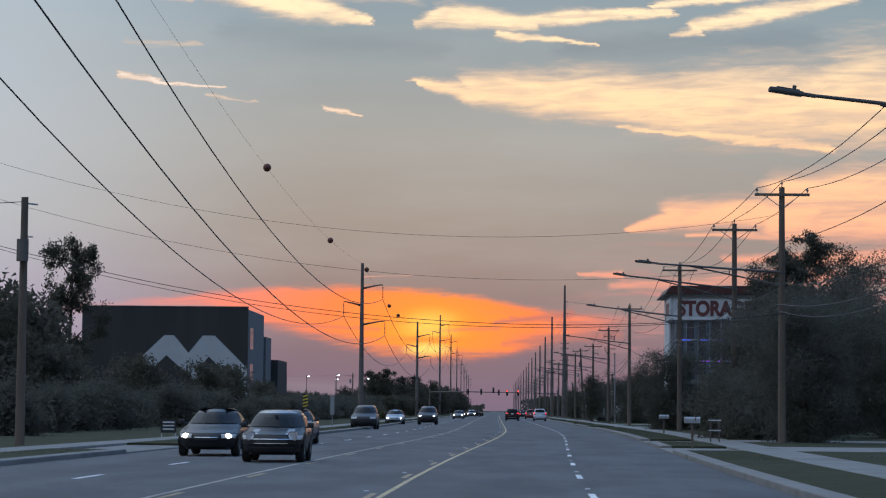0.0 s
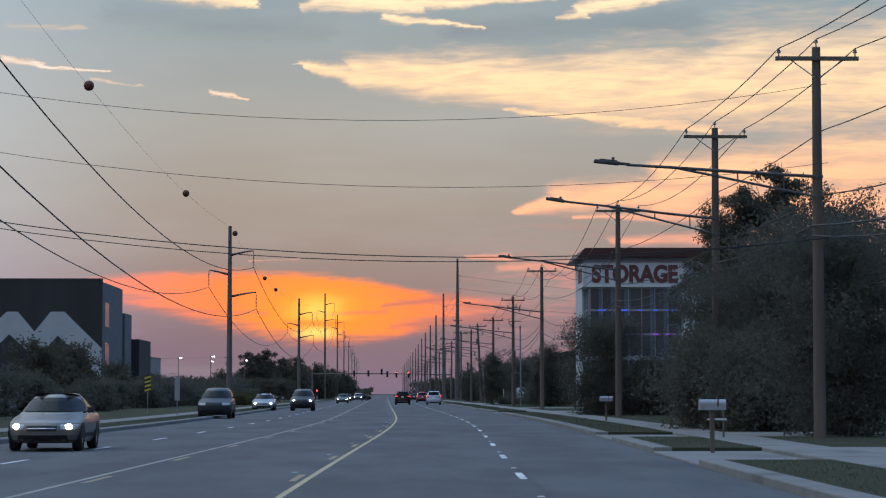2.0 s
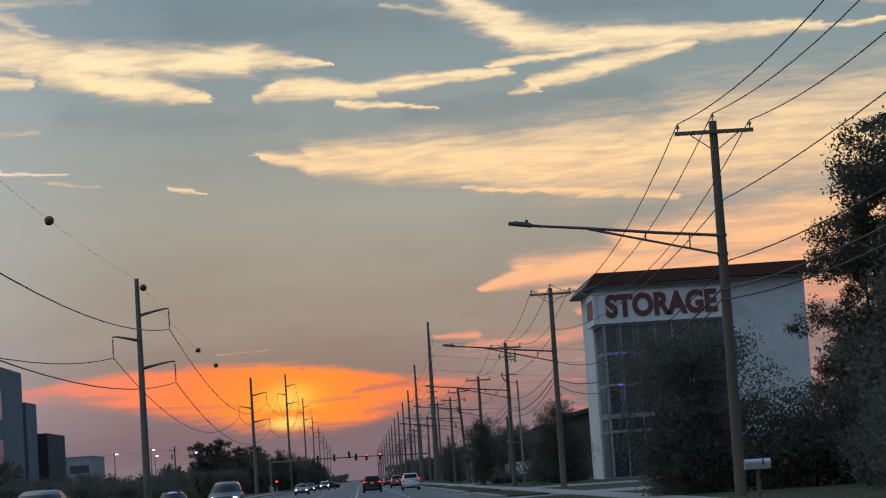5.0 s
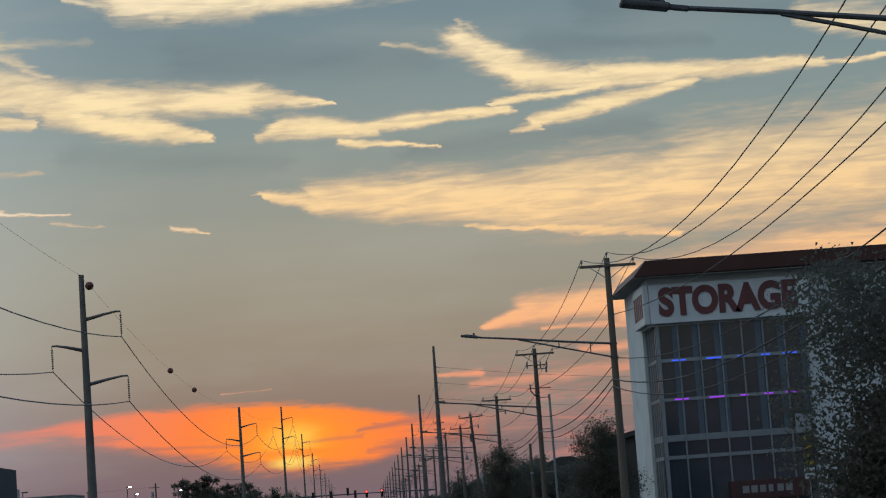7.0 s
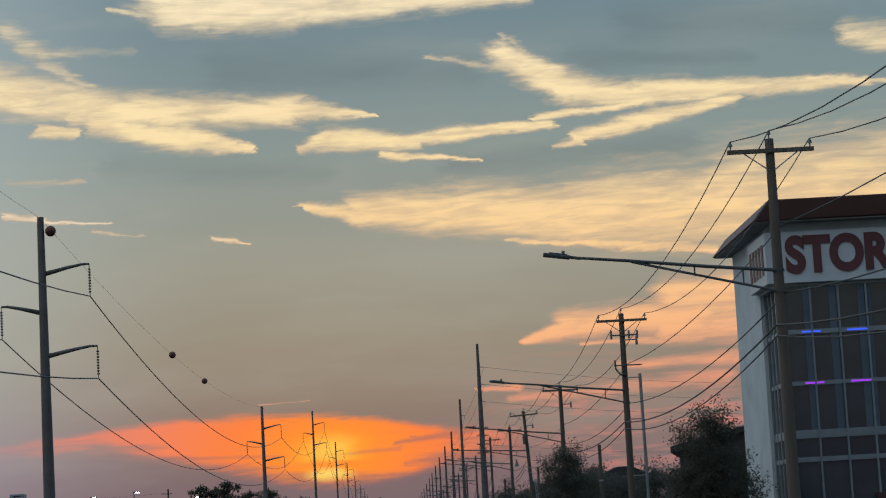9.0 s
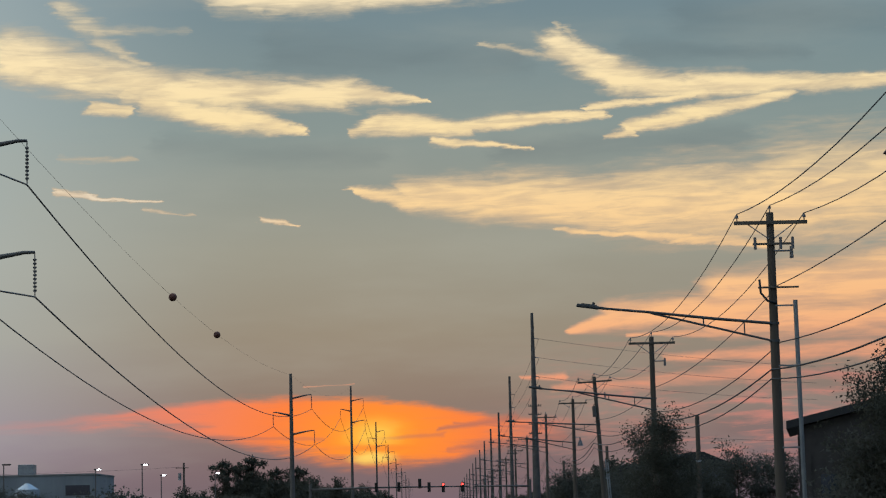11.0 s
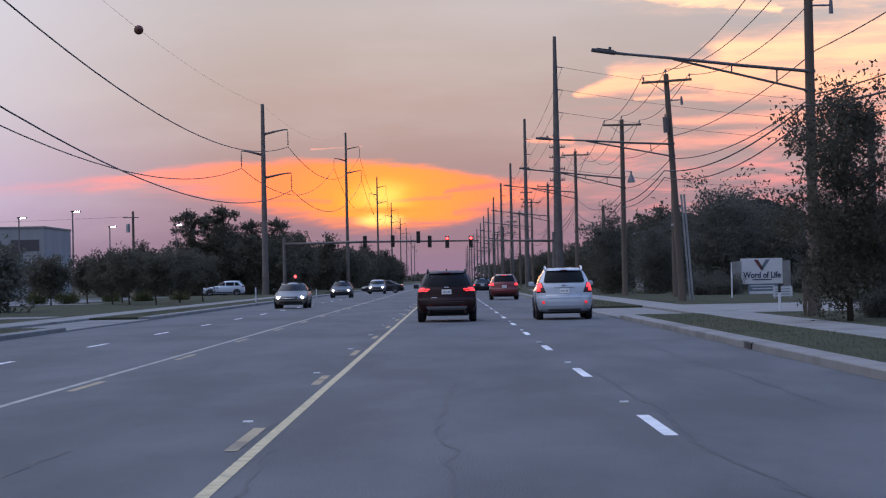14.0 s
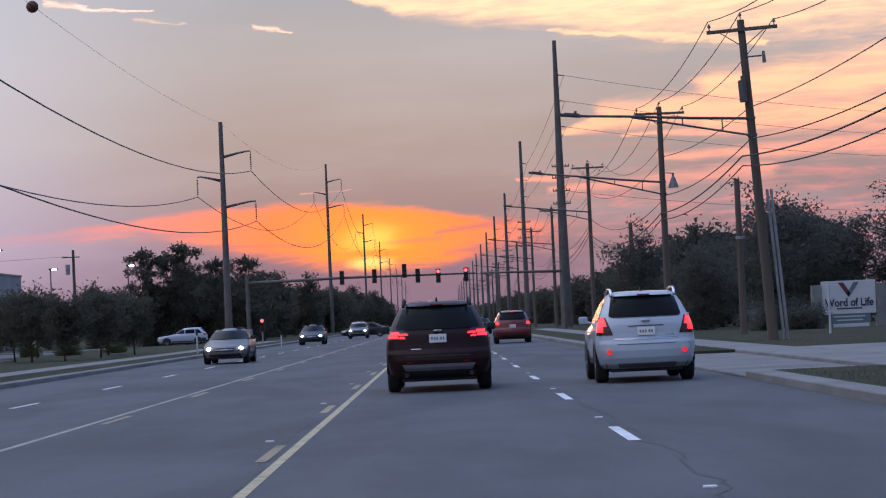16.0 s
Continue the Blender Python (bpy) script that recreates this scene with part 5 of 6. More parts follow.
def wheel(parent, x, y, r, w):
    s = 1 if x > 0 else -1
    bm = bmesh.new()
    prof = [(r * 0.62, -w / 2), (r * 0.9, -w / 2), (r, -w / 2 + 0.035), (r, w / 2 - 0.035), (r * 0.9, w / 2), (r * 0.62, w / 2)]
    n = 24
    rows = [[bm.verts.new((x + o, y + math.cos(k * 2 * math.pi / n) * q, r + math.sin(k * 2 * math.pi / n) * q)) for k in range(n)] for q, o in prof]
    for a, b in zip(rows, rows[1:] + rows[:1]):
        for i in range(n):
            bm.faces.new((a[i], a[(i + 1) % n], b[(i + 1) % n], b[i]))
    hub = empty("wheel", 0, 0)
    hub.parent = parent
    part("tyre", bm, TYRE, hub, smooth=True)
    bm = rod(bmesh.new(), (x - s * w * 0.3, y, r), (x + s * w * 0.28, y, r), r * 0.63, r * 0.6, 20)
    for k in range(5):
        a = k * 2 * math.pi / 5
        rod(bm, (x + s * w * 0.33, y, r), (x + s * w * 0.33, y + math.cos(a) * r * 0.56, r + math.sin(a) * r * 0.56), 0.05, 0.035, 6)
    part("rim", bm, RIM, hub)


def suv_shell(L, W, H):
    hw, k, q = W / 2, H / 1.70, L / 4.6
    rows = [(0.26 * k, 0.20, L - 0.25, hw * 0.86), (0.34 * k, 0.07, L - 0.10, hw * 0.93), (0.46 * k, 0.01, L - 0.02, hw * 0.965), (0.60 * k, 0.0, L, hw * 0.99), (0.72 * k, 0.02, L - 0.01, hw),
                  (0.80 * k, 0.06, L - 0.05, hw), (0.90 * k, 0.08, L - 0.14, hw * 0.995), (0.97 * k, 0.09, L - 0.55, hw * 0.985), (1.03 * k, 0.10, L - 1.05, hw * 0.97), (1.08 * k, 0.11, L - 1.35, hw * 0.945),
                  (1.16 * k, 0.14, L - 1.55, hw * 0.915), (1.30 * k, 0.22, L - 1.78, hw * 0.86), (1.45 * k, 0.33, L - 2.03, hw * 0.79), (1.57 * k, 0.44, L - 2.27, hw * 0.72), (1.63 * k, 0.52, L - 2.42, hw * 0.675),
                  (1.67 * k, 0.62, L - 2.60, hw * 0.61), (1.69 * k, 0.78, L - 2.80, hw * 0.53), (1.70 * k, 1.1, L - 3.05, hw * 0.40)]
    return Shell([(z, a * q, L - (L - b) * q, c) for z, a, b, c in rows], 0.36, 0.55)


def saloon_shell(L, W, H):
    hw, k = W / 2, H / 1.44
    return Shell([(0.20 * k, 0.22, L - 0.25, hw * 0.86), (0.28 * k, 0.07, L - 0.08, hw * 0.93), (0.40 * k, 0.02, L - 0.01, hw * 0.97), (0.52 * k, 0.0, L, hw * 0.995), (0.62 * k, 0.02, L - 0.03, hw),
                  (0.70 * k, 0.04, L - 0.12, hw), (0.78 * k, 0.06, L - 0.45, hw * 0.99), (0.86 * k, 0.08, L - 1.00, hw * 0.975), (0.90 * k, 0.12, L - 1.25, hw * 0.955), (0.94 * k, 0.35, L - 1.42, hw * 0.925),
                  (0.98 * k, 0.62, L - 1.55, hw * 0.90), (1.12 * k, 0.92, L - 1.80, hw * 0.82), (1.25 * k, 1.17, L - 2.04, hw * 0.74), (1.35 * k, 1.40, L - 2.26, hw * 0.66), (1.40 * k, 1.58, L - 2.42, hw * 0.60),
                  (1.43 * k, 1.85, L - 2.65, hw * 0.50), (1.44 * k, 2.1, L - 2.85, hw * 0.40)], 0.36, 0.60, 0.12)


def car(name, label, body_m, L, W, H, suv=True, tail="", lit_head=False, roof_m=None, rails=None, extra=""):
    """A vehicle: rear bumper at y = 0, nose at y = L."""
    root = empty(name, 0, 0)
    hw = W / 2
    k = H / (1.70 if suv else 1.44)
    sh = (suv_shell if suv else saloon_shell)(L, W, H)
    part("body", sh.mesh(), body_m, root, smooth=True)
    if roof_m:
        part("roof_panel", sh.patch(1.585 * k if suv else 1.37 * k, H - 0.012, lambda t: -hw * (0.66 - 0.25 * t), lambda t: hw * (0.66 - 0.25 * t), False, 0.02, 40, 32, 0.05), roof_m, root, "pale roof panel", True)
    # glass
    wz = (1.17, 1.60, 0.79, 0.62) if tail == "thin" else (1.21, 1.60, 0.715, 0.62) if suv else (1.00, 1.35, 0.74, 0.58)
    f = rounded(hw * wz[2] / 0.97, hw * wz[3] / 0.97)
    part("rear_window", sh.patch(wz[0] * k, wz[1] * k, lambda t: -f(t), f, off=0.018, nz=14, nx=20), CAR_GLASS, root, "dark rear window", True)
    f2 = rounded(hw * 0.84, hw * (0.64 if suv else 0.60))
    part("windscreen", sh.patch((1.15 if suv else 0.985) * k, (1.55 if suv else 1.33) * k, lambda t: -f2(t), f2, False, 0.055, 56, 32, 0.10), CAR_GLASS, root, "dark windscreen", True)
    y0, y1 = 0.42, L - 1.62
    for s in (-1, 1):
        if suv:
            spans = ((0.55, 1.18), (1.26, 2.16), (2.24, L - 1.95))
        else:
            spans = ((1.15, 2.05), (2.13, L - 1.95))
        zz = (1.14, 1.52) if suv else (0.98, 1.31)
        for i, (a, b) in enumerate(spans):
            lean_b = -0.62 if i == len(spans) - 1 else 0.0
            lean_a = (0.34 if suv else 0.50) if i == 0 else 0.0
            part("side_window", sh.flank(s, zz[0] * k, zz[1] * k, lambda t: b + lean_b * t, lambda t: a + lean_a * t), CAR_GLASS, root)
        part("door_sill", sh.flank(s, 0.34 * k, 0.44 * k, lambda t: L - 1.45, lambda t: 1.40, 0.012), TRIM, root)
        for a in (1.45, 2.45):
            part("door_handle", box(bmesh.new(), *sorted((s * (hw - 0.03), s * (hw + 0.022))), a, a + 0.2, 0.93 * k, 0.96 * k, 0.008), body_m, root)
        wr = 0.36 if suv else 0.32
        for y in (0.95 if suv else 1.0, L - 0.95):
            wheel(root, s * (hw - 0.12), y, wr, 0.24)
            bm = bmesh.new()
            n, rr = 14, wr + 0.075
            o, i_, p_ = ([bm.verts.new((s * hw * q, y + math.cos(math.pi * j / n) * rr * m, wr + math.sin(math.pi * j / n) * rr * m)) for j in range(n + 1)] for q, m in ((1.003, 1.0), (1.010, 0.86), (0.90, 0.86)))
            for j in range(n):
                bm.faces.new((o[j], o[j + 1], i_[j + 1], i_[j]))
                bm.faces.new((i_[j], i_[j + 1], p_[j + 1], p_[j]))
            # filled dark half-disc stands in for the shaded hollow behind the wheel
            shade_disc = [bm.verts.new((s * hw * 1.002, y + math.cos(math.pi * j / n) * rr * 0.9, wr + math.sin(math.pi * j / n) * rr * 0.9)) for j in range(n + 1)]
            bm.faces.new(shade_disc)
            part("wheel_arch", bm, TRIM, root)
        ym = L - 1.85
        zm = (1.10 if suv else 0.95) * k
        bm = box(bmesh.new(), *sorted((s * (hw - 0.01), s * (hw + 0.17))), ym, ym + 0.14, zm, zm + 0.15, 0.045)
        rod(bm, (s * (hw - 0.12), ym + 0.07, zm), (s * (hw + 0.04), ym + 0.07, zm + 0.05), 0.025, n=6)
        part("wing_mirror", bm, TRIM if tail != "tall" else body_m, root, "dark wing mirror" if tail != "tall" else "white wing mirror", True)
        if rails:
            x = hw * 0.64
            v, fc = tube([(x * s, 0.50, 1.60 * k), (x * s, 0.62, 1.70 * k), (x * s, 0.80, 1.735 * k), (x * s, 1.6, 1.745 * k), (x * s, L - 2.75, 1.715 * k), (x * s, L - 2.6, 1.64 * k)], [0.03, 0.028, 0.024, 0.022, 0.024, 0.03], 8)
            raw("roof_rail", v, fc, rails, root, True)
    part("underbody", box(bmesh.new(), -hw * 0.72, hw * 0.72, 0.30, L - 0.35, 0.20, 0.33, 0.02), TRIM, root)

    def face(nm, z0, z1, xa0, xa1, xb0, xb1, m, rear=True, off=0.014, lab="", both=True, nx=6):
        """Panels on one face or mirrored: inner edge xa0 (foot) to xa1 (top), outer edge xb0 to xb1."""
        out = None
        for s in ((-1, 1) if both else (1,)):
            if s > 0:
                bm = sh.patch(z0 * k, z1 * k, lambda t: xa0 + (xa1 - xa0) * t, lambda t: xb0 + (xb1 - xb0) * t, rear, off, 4, nx)
            else:
                bm = sh.patch(z0 * k, z1 * k, lambda t: -(xb0 + (xb1 - xb0) * t), lambda t: -(xa0 + (xa1 - xa0) * t), rear, off, 4, nx)
            out = part(nm, bm, m, root, lab)
        return out

    # the front
    if suv:
        face("headlamp_housing", 0.74, 0.88, 0.50, 0.46, hw * 0.93, hw * 0.97, LENS, False, lab="clear headlamp")
        face("front_grille", 0.60, 0.86, -0.40, -0.44, 0.40, 0.44, TRIM, False, both=False)
        face("lower_intake", 0.34, 0.50, -0.60, -0.62, 0.60, 0.62, TRIM, False, both=False)
        lz = 0.80
    else:
        face("headlamp_housing", 0.55, 0.67, 0.46, 0.44, hw * 0.90, hw * 0.95, LENS, False, lab="clear headlamp")
        face("front_grille", 0.50, 0.64, -0.36, -0.38, 0.36, 0.38, TRIM, False, both=False)
        face("grille_bar", 0.56, 0.58, -0.35, -0.35, 0.35, 0.35, CHROME, False, 0.03, both=False)
        face("lower_intake", 0.26, 0.40, -0.62, -0.60, 0.62, 0.60, TRIM, False, both=False)
        lz = 0.61
    if lit_head:
        for s in (-1, 1):
            bm = bmesh.new()
            x = s * hw * 0.70
            bmesh.ops.create_uvsphere(bm, u_segments=14, v_segments=8, radius=0.088, matrix=Matrix.Translation((x, sh.end(x, lz * k, False) + 0.02, lz * k)) @ Matrix.Diagonal((1.25, 0.6, 0.8, 1)))
            part("headlamp", bm, HEAD_LIT, root, "lit headlamp")
    # the rear
    pz = {"thin": 0.915, "tall": 0.865}.get(tail, 0.80 if suv else 0.70) * k
    py = sh.end(0, pz + 0.08)
    plate = part("number_plate", box(bmesh.new(), -0.16, 0.16, py - 0.035, py + 0.03, pz, pz + 0.155, 0.006), PLATE, root, "white number plate with dark bars")
    for a, b in ((-0.125, -0.09), (-0.075, -0.04), (-0.025, 0.005), (0.04, 0.075), (0.09, 0.12)):
        part("plate_bar", box(bmesh.new(), a, b, py - 0.039, py - 0.034, pz + 0.05, pz + 0.105), PLATE_BAR, plate)
    if tail == "thin":
        face("lamp_housing", 1.00, 1.165, 0.58, 0.62, hw * 0.965, hw * 0.93, SMOKED, off=0.010, lab="smoked lamp housing")
        for x0, x1, z0, z1, z2, z3 in ((0.70, hw * 0.945, 1.075, 1.135, 1.02, 1.155), (0.72, hw * 0.955, 1.015, 1.065, 0, 0), (0.545, 0.71, 1.065, 1.105, 0, 0), (0.60, 0.72, 1.005, 1.045, 0, 0)):
            face("tail_lamp", z0, z1, x0, x0 + 0.025, x1, x1 - 0.015, TAIL_LIT, off=0.020, lab="thin lit red tail lamp", nx=4)
        face("reflector", 0.545, 0.57, 0.47, 0.47, 0.59, 0.59, TAIL_DIM, off=0.012)
        face("bumper_insert", 0.40, 0.52, -0.62, -0.68, 0.62, 0.68, GREY_TRIM, off=0.02, both=False)
        face("lower_bumper", 0.27, 0.39, -0.66, -0.70, 0.66, 0.70, TRIM, off=0.01, both=False)
        # crease given as a dark strip, its shade line put into colour
        face("bumper_crease", 0.66, 0.68, -0.86, -0.86, 0.86, 0.86, TRIM, off=0.006, both=False)
        part("badge", box(bmesh.new(), -0.08, 0.08, py - 0.03, py + 0.05, 1.12 * k, 1.155 * k, 0.01), CHROME, root)
        face("model_name", 0.80, 0.815, -0.50, -0.50, -0.32, -0.32, CHROME, off=0.008, both=False)
        for s in (-1, 1):
            part("tailpipe", rod(bmesh.new(), (s * 0.60, 0.02, 0.33), (s * 0.60, 0.3, 0.33), 0.045, n=12), TRIM, root)
    elif tail == "tall":
        face("lamp_housing", 0.885, 1.215, 0.615, 0.735, hw * 0.985, hw * 0.925, SMOKED, off=0.010, lab="smoked lamp housing")
        face("tail_lamp", 1.05, 1.205, 0.725, 0.765, hw * 0.965, hw * 0.915, TAIL_LIT, off=0.022, lab="lit red tail lamp")
        face("tail_lamp", 0.94, 1.05, 0.79, 0.79, hw * 0.975, hw * 0.96, TAIL_LIT, off=0.022, lab="lit red tail lamp")
        face("chrome_strip", 0.795, 0.825, -0.60, -0.60, 0.60, 0.60, CHROME, off=0.012, both=False)
        # no recess is modelled: a dark strip paints the shade of the handle hollow
        face("tailgate_grip", 1.035, 1.05, -0.33, -0.33, 0.33, 0.33, SMOKED, off=0.012, both=False)
        # grey strip in place of the shade along this bumper's crease
        face("bumper_crease", 0.70, 0.715, -0.80, -0.80, 0.80, 0.80, GREY_TRIM, off=0.004, both=False)
        face("lower_bumper", 0.27, 0.36, -0.74, -0.78, 0.74, 0.78, GREY_TRIM, off=0.012, both=False)
        face("model_name", 0.865, 0.88, 0.36, 0.36, 0.52, 0.52, CHROME, off=0.008, both=False)
        for s in (-1, 1):
            y = sh.end(0.70, 0.60 * k)
            part("fog_lamp", rod(bmesh.new(), (s * 0.70, y - 0.025, 0.57 * k), (s * 0.70, y + 0.05, 0.57 * k), 0.048, n=18), FOG_LIT, root, "round red fog lamp")
        part("badge", box(bmesh.new(), -0.08, 0.08, py, py + 0.09, 1.12 * k, 1.15 * k, 0.01), CHROME, root)
    else:
        m = TAIL_LIT if tail else TAIL_DIM
        if suv:
            face("tail_lamp", 0.96, 1.12, 0.66, 0.70, hw * 0.97, hw * 0.93, m, off=0.016)
        else:
            face("tail_lamp", 0.68, 0.82, 0.56, 0.60, hw * 0.97, hw * 0.965, m, off=0.016)
        face("rear_bumper", 0.34, 0.44, -0.60, -0.62, 0.60, 0.62, TRIM, off=0.01, both=False)
    if suv and tail:
        y = sh.end(0, 1.60 * k)
        part("spoiler", sh.patch(1.605 * k, 1.665 * k, lambda t: -hw * 0.60 + 0.06 * t, lambda t: hw * 0.60 - 0.06 * t, True, 0.10, 3, 10, 0.16), body_m, root, smooth=True)
        part("brake_lamp", box(bmesh.new(), -0.12, 0.12, y - 0.105, y - 0.03, 1.612 * k, 1.632 * k, 0.004), TAIL_LIT if extra == "third" else TAIL_DIM, root)
        bm = bmesh.new()
        extrude_poly(bm, [(-0.03, H - 0.03), (0.03, H - 0.03), (0.010, H + 0.06), (-0.010, H + 0.06)], 0.85, 1.02)
        part("antenna_fin", bm, TRIM, root)
    if extra == "stripes":
        for s in (-1, 1):
            x = s * hw * 0.66
            y = sh.end(x, 0.84 * k, False)
            part("round_headlamp", rod(bmesh.new(), (x, y - 0.12, 0.84 * k), (x, y + 0.035, 0.84 * k), 0.125, 0.105, 20), LENS, root, "round clear headlamp", True)
            part("lamp_ring", rod(bmesh.new(), (x, y - 0.12, 0.84 * k), (x, y + 0.02, 0.84 * k), 0.14, 0.135, 20), CHROME, root, smooth=True)
        for z, w in ((0.74, 0.50), (0.60, 0.46)):
            face("grille_bar", z, z + 0.022, -w, -w, w, w, CHROME, False, 0.03, both=False)
        for s in (-1, 1):
            face("bonnet_stripe", 0.90, 1.07, s * 0.38, s * 0.38, s * 0.56, s * 0.56, PEARL, False, 0.006, "white bonnet stripe", False)
    return tagged(root, label, "car")


def park(ob, x, y, turn=0.0):
    ob.matrix_basis = pose(x, y, 0.004, 0, 0, turn)
    return ob


def oncoming(ob, x, y):
    """Faces the camera: its nose stands at y."""
    L = 4.6
    return park(ob, x, y + L, 180)


park(car("maroon_suv", "dark maroon SUV with lit thin tail lamps", MAROON, 4.9, 1.95, 1.70, tail="thin", rails=TRIM), 0.36, 356.0)
park(car("white_suv", "white SUV with lit red tail lamps and roof rails", PEARL, 4.6, 1.86, 1.72, tail="tall", rails=CHROME), 4.25, 356.2)
park(car("red_suv", "deep red SUV with lit tail lamps", RED_CAR, 4.6, 1.86, 1.66, tail="plain", rails=TRIM, extra="third"), 3.75, 429.5)
park(car("dark_sedan", "dark sedan with lit tail lamps", BLACK_CAR, 4.7, 1.82, 1.45, suv=False, tail="plain"), 3.2, 508)
oncoming(car("beige_sedan", "beige older sedan with lit headlamps", GOLD, 4.8, 1.77, 1.40, suv=False, lit_head=True), -8.2, 403)
oncoming(car("grey_sedan", "grey sedan with lit headlamps", GREY_CAR, 4.7, 1.8, 1.45, suv=False, lit_head=True), -9.1, 474)
oncoming(car("silver_hatchback", "silver hatchback with lit headlamps", SILVER, 4.3, 1.78, 1.5, lit_head=True), -7.7, 520)
park(car("black_sedan", "black sedan crossing the junction", BLACK_CAR, 4.8, 1.84, 1.44, suv=False), -5.2, 537, 90)
park(car("white_van", "white people carrier on the side road", PEARL, 4.9, 1.9, 1.7), -22.9, 537, 95)
oncoming(car("small_black_car", "small black hatchback with white bonnet stripes", BLACK_CAR, 3.75, 1.70, 1.42, roof_m=SILVER, extra="stripes"), -7.1, 92)
oncoming(car("black_saloon", "black sedan with lit headlamps", BLACK_CAR, 4.75, 1.82, 1.44, suv=False, lit_head=True), -9.75, 100)
oncoming(car("silver_sedan", "silver beige sedan with lit headlamps", GOLD, 4.7, 1.8, 1.43, suv=False, lit_head=True), -9.5, 124)
oncoming(car("grey_suv", "dark grey SUV with unlit lamps", GREY_CAR, 4.7, 1.88, 1.75), -11.0, 198)
oncoming(car("white_sedan", "white sedan with lit headlamps", PEARL, 4.7, 1.8, 1.44, suv=False, lit_head=True), -11.6, 258)
oncoming(car("dark_pickup", "dark SUV with lit headlamps", GREY_CAR, 4.9, 1.9, 1.8, lit_head=True), -8.3, 256)

# ---- junction signals ----
SIGNAL_BODY = surface("dark_signal_housing", (0.02, 0.02, 0.02), (0.035, 0.033, 0.03), 3.0, 0.5)
RED_LAMP = lamp_glow("red_signal_lamp", (1.0, 0.05, 0.04), 5.0)
OFF_LAMP = surface("unlit_lens", (0.02, 0.02, 0.02), (0.04, 0.035, 0.03), 5.0, 0.2)


def signal_head(parent, x, y, z, red):
    head = part("signal_head", box(bmesh.new(), x - 0.19, x + 0.19, y - 0.14, y + 0.1, z - 0.58, z + 0.58, 0.04), SIGNAL_BODY, parent, "dark three-lamp signal head")
    for k in range(3):
        zz = z + 0.36 - k * 0.36
        part("lens", rod(bmesh.new(), (x, y - 0.16, zz), (x, y - 0.142, zz), 0.13, n=16), RED_LAMP if red and k == 0 else OFF_LAMP, head)
        bm = bmesh.new()
        v, f = [], []
        for j in range(9):
            a = math.pi * j / 8
            for yy in (y - 0.145, y - 0.33):
                v.append(bm.verts.new((x + math.cos(a) * 0.145, yy, zz + math.sin(a) * 0.145)))
        for j in range(8):
            bm.faces.new((v[2 * j], v[2 * j + 1], v[2 * j + 3], v[2 * j + 2]))
        part("visor", bm, SIGNAL_BODY, head)


mast = empty("traffic_signal", -16.1, 505)
part("pole", rod(bmesh.new(), (0, 0, -0.2), (0, 0, 5.8), 0.19, 0.15, 14), STEEL, mast, smooth=True)
v, f = tube([(0, 0, 5.1), (8, 0, 5.2), (19, 0, 5.1)], [0.15, 0.11, 0.07], 10)
raw("mast_arm", v, f, STEEL, mast, True)
for x, z, red in ((7.9, 5.2, False), (10.6, 5.22, False), (13.1, 5.55, False), (14.2, 5.1, False), (15.9, 5.02, True), (18.2, 5.02, True)):
    signal_head(mast, x, -0.2, z, red)
part("signal_box", box(bmesh.new(), -0.3, 0.3, -0.5, -0.2, 0.3, 1.3, 0.02), GALV, mast)
tagged(mast, "steel mast arm with hanging traffic signals, two red", "traffic signal")
mast2 = empty("traffic_signal", 10.2, 505.5)
part("pole", rod(bmesh.new(), (0, 0, -0.2), (0, 0, 5.8), 0.19, 0.15, 14), STEEL, mast2, smooth=True)
v, f = tube([(0, 0, 4.95), (-4, 0, 5.05), (-6.9, 0, 5.1)], [0.13, 0.1, 0.07], 10)
raw("mast_arm", v, f, STEEL, mast2, True)
tagged(mast2, "steel mast arm pole beside the junction", "traffic signal")
low_signal = empty("pedestal_signal", -15.4, 510)
part("pole", rod(bmesh.new(), (0, 0, -0.1), (0, 0, 1.9), 0.07, n=10), GALV, low_signal)
signal_head(low_signal, 0, -0.1, 1.6, True)
tagged(low_signal, "short post with a lit red signal", "traffic signal")

# ---- signs, posts, boxes ----
HAZ_YELLOW = surface("yellow_sign_face", (0.50, 0.36, 0.03), (0.6, 0.44, 0.05), 3.0, 0.5)
SIGN_BLACK = surface("black_sign_face", (0.012, 0.012, 0.012), (0.02, 0.02, 0.02), 3.0, 0.5)
SIGN_BLUE = surface("dark_blue_lettering", (0.02, 0.03, 0.07), (0.03, 0.04, 0.09), 3.0, 0.5)
SIGN_TEAL = surface("grey_blue_sign_band", (0.10, 0.14, 0.18), (0.14, 0.18, 0.22), 2.0, 0.6)
STONE = surface("grey_stone_wing", (0.16, 0.16, 0.16), (0.24, 0.24, 0.23), 1.5, 0.85, bump=0.3)


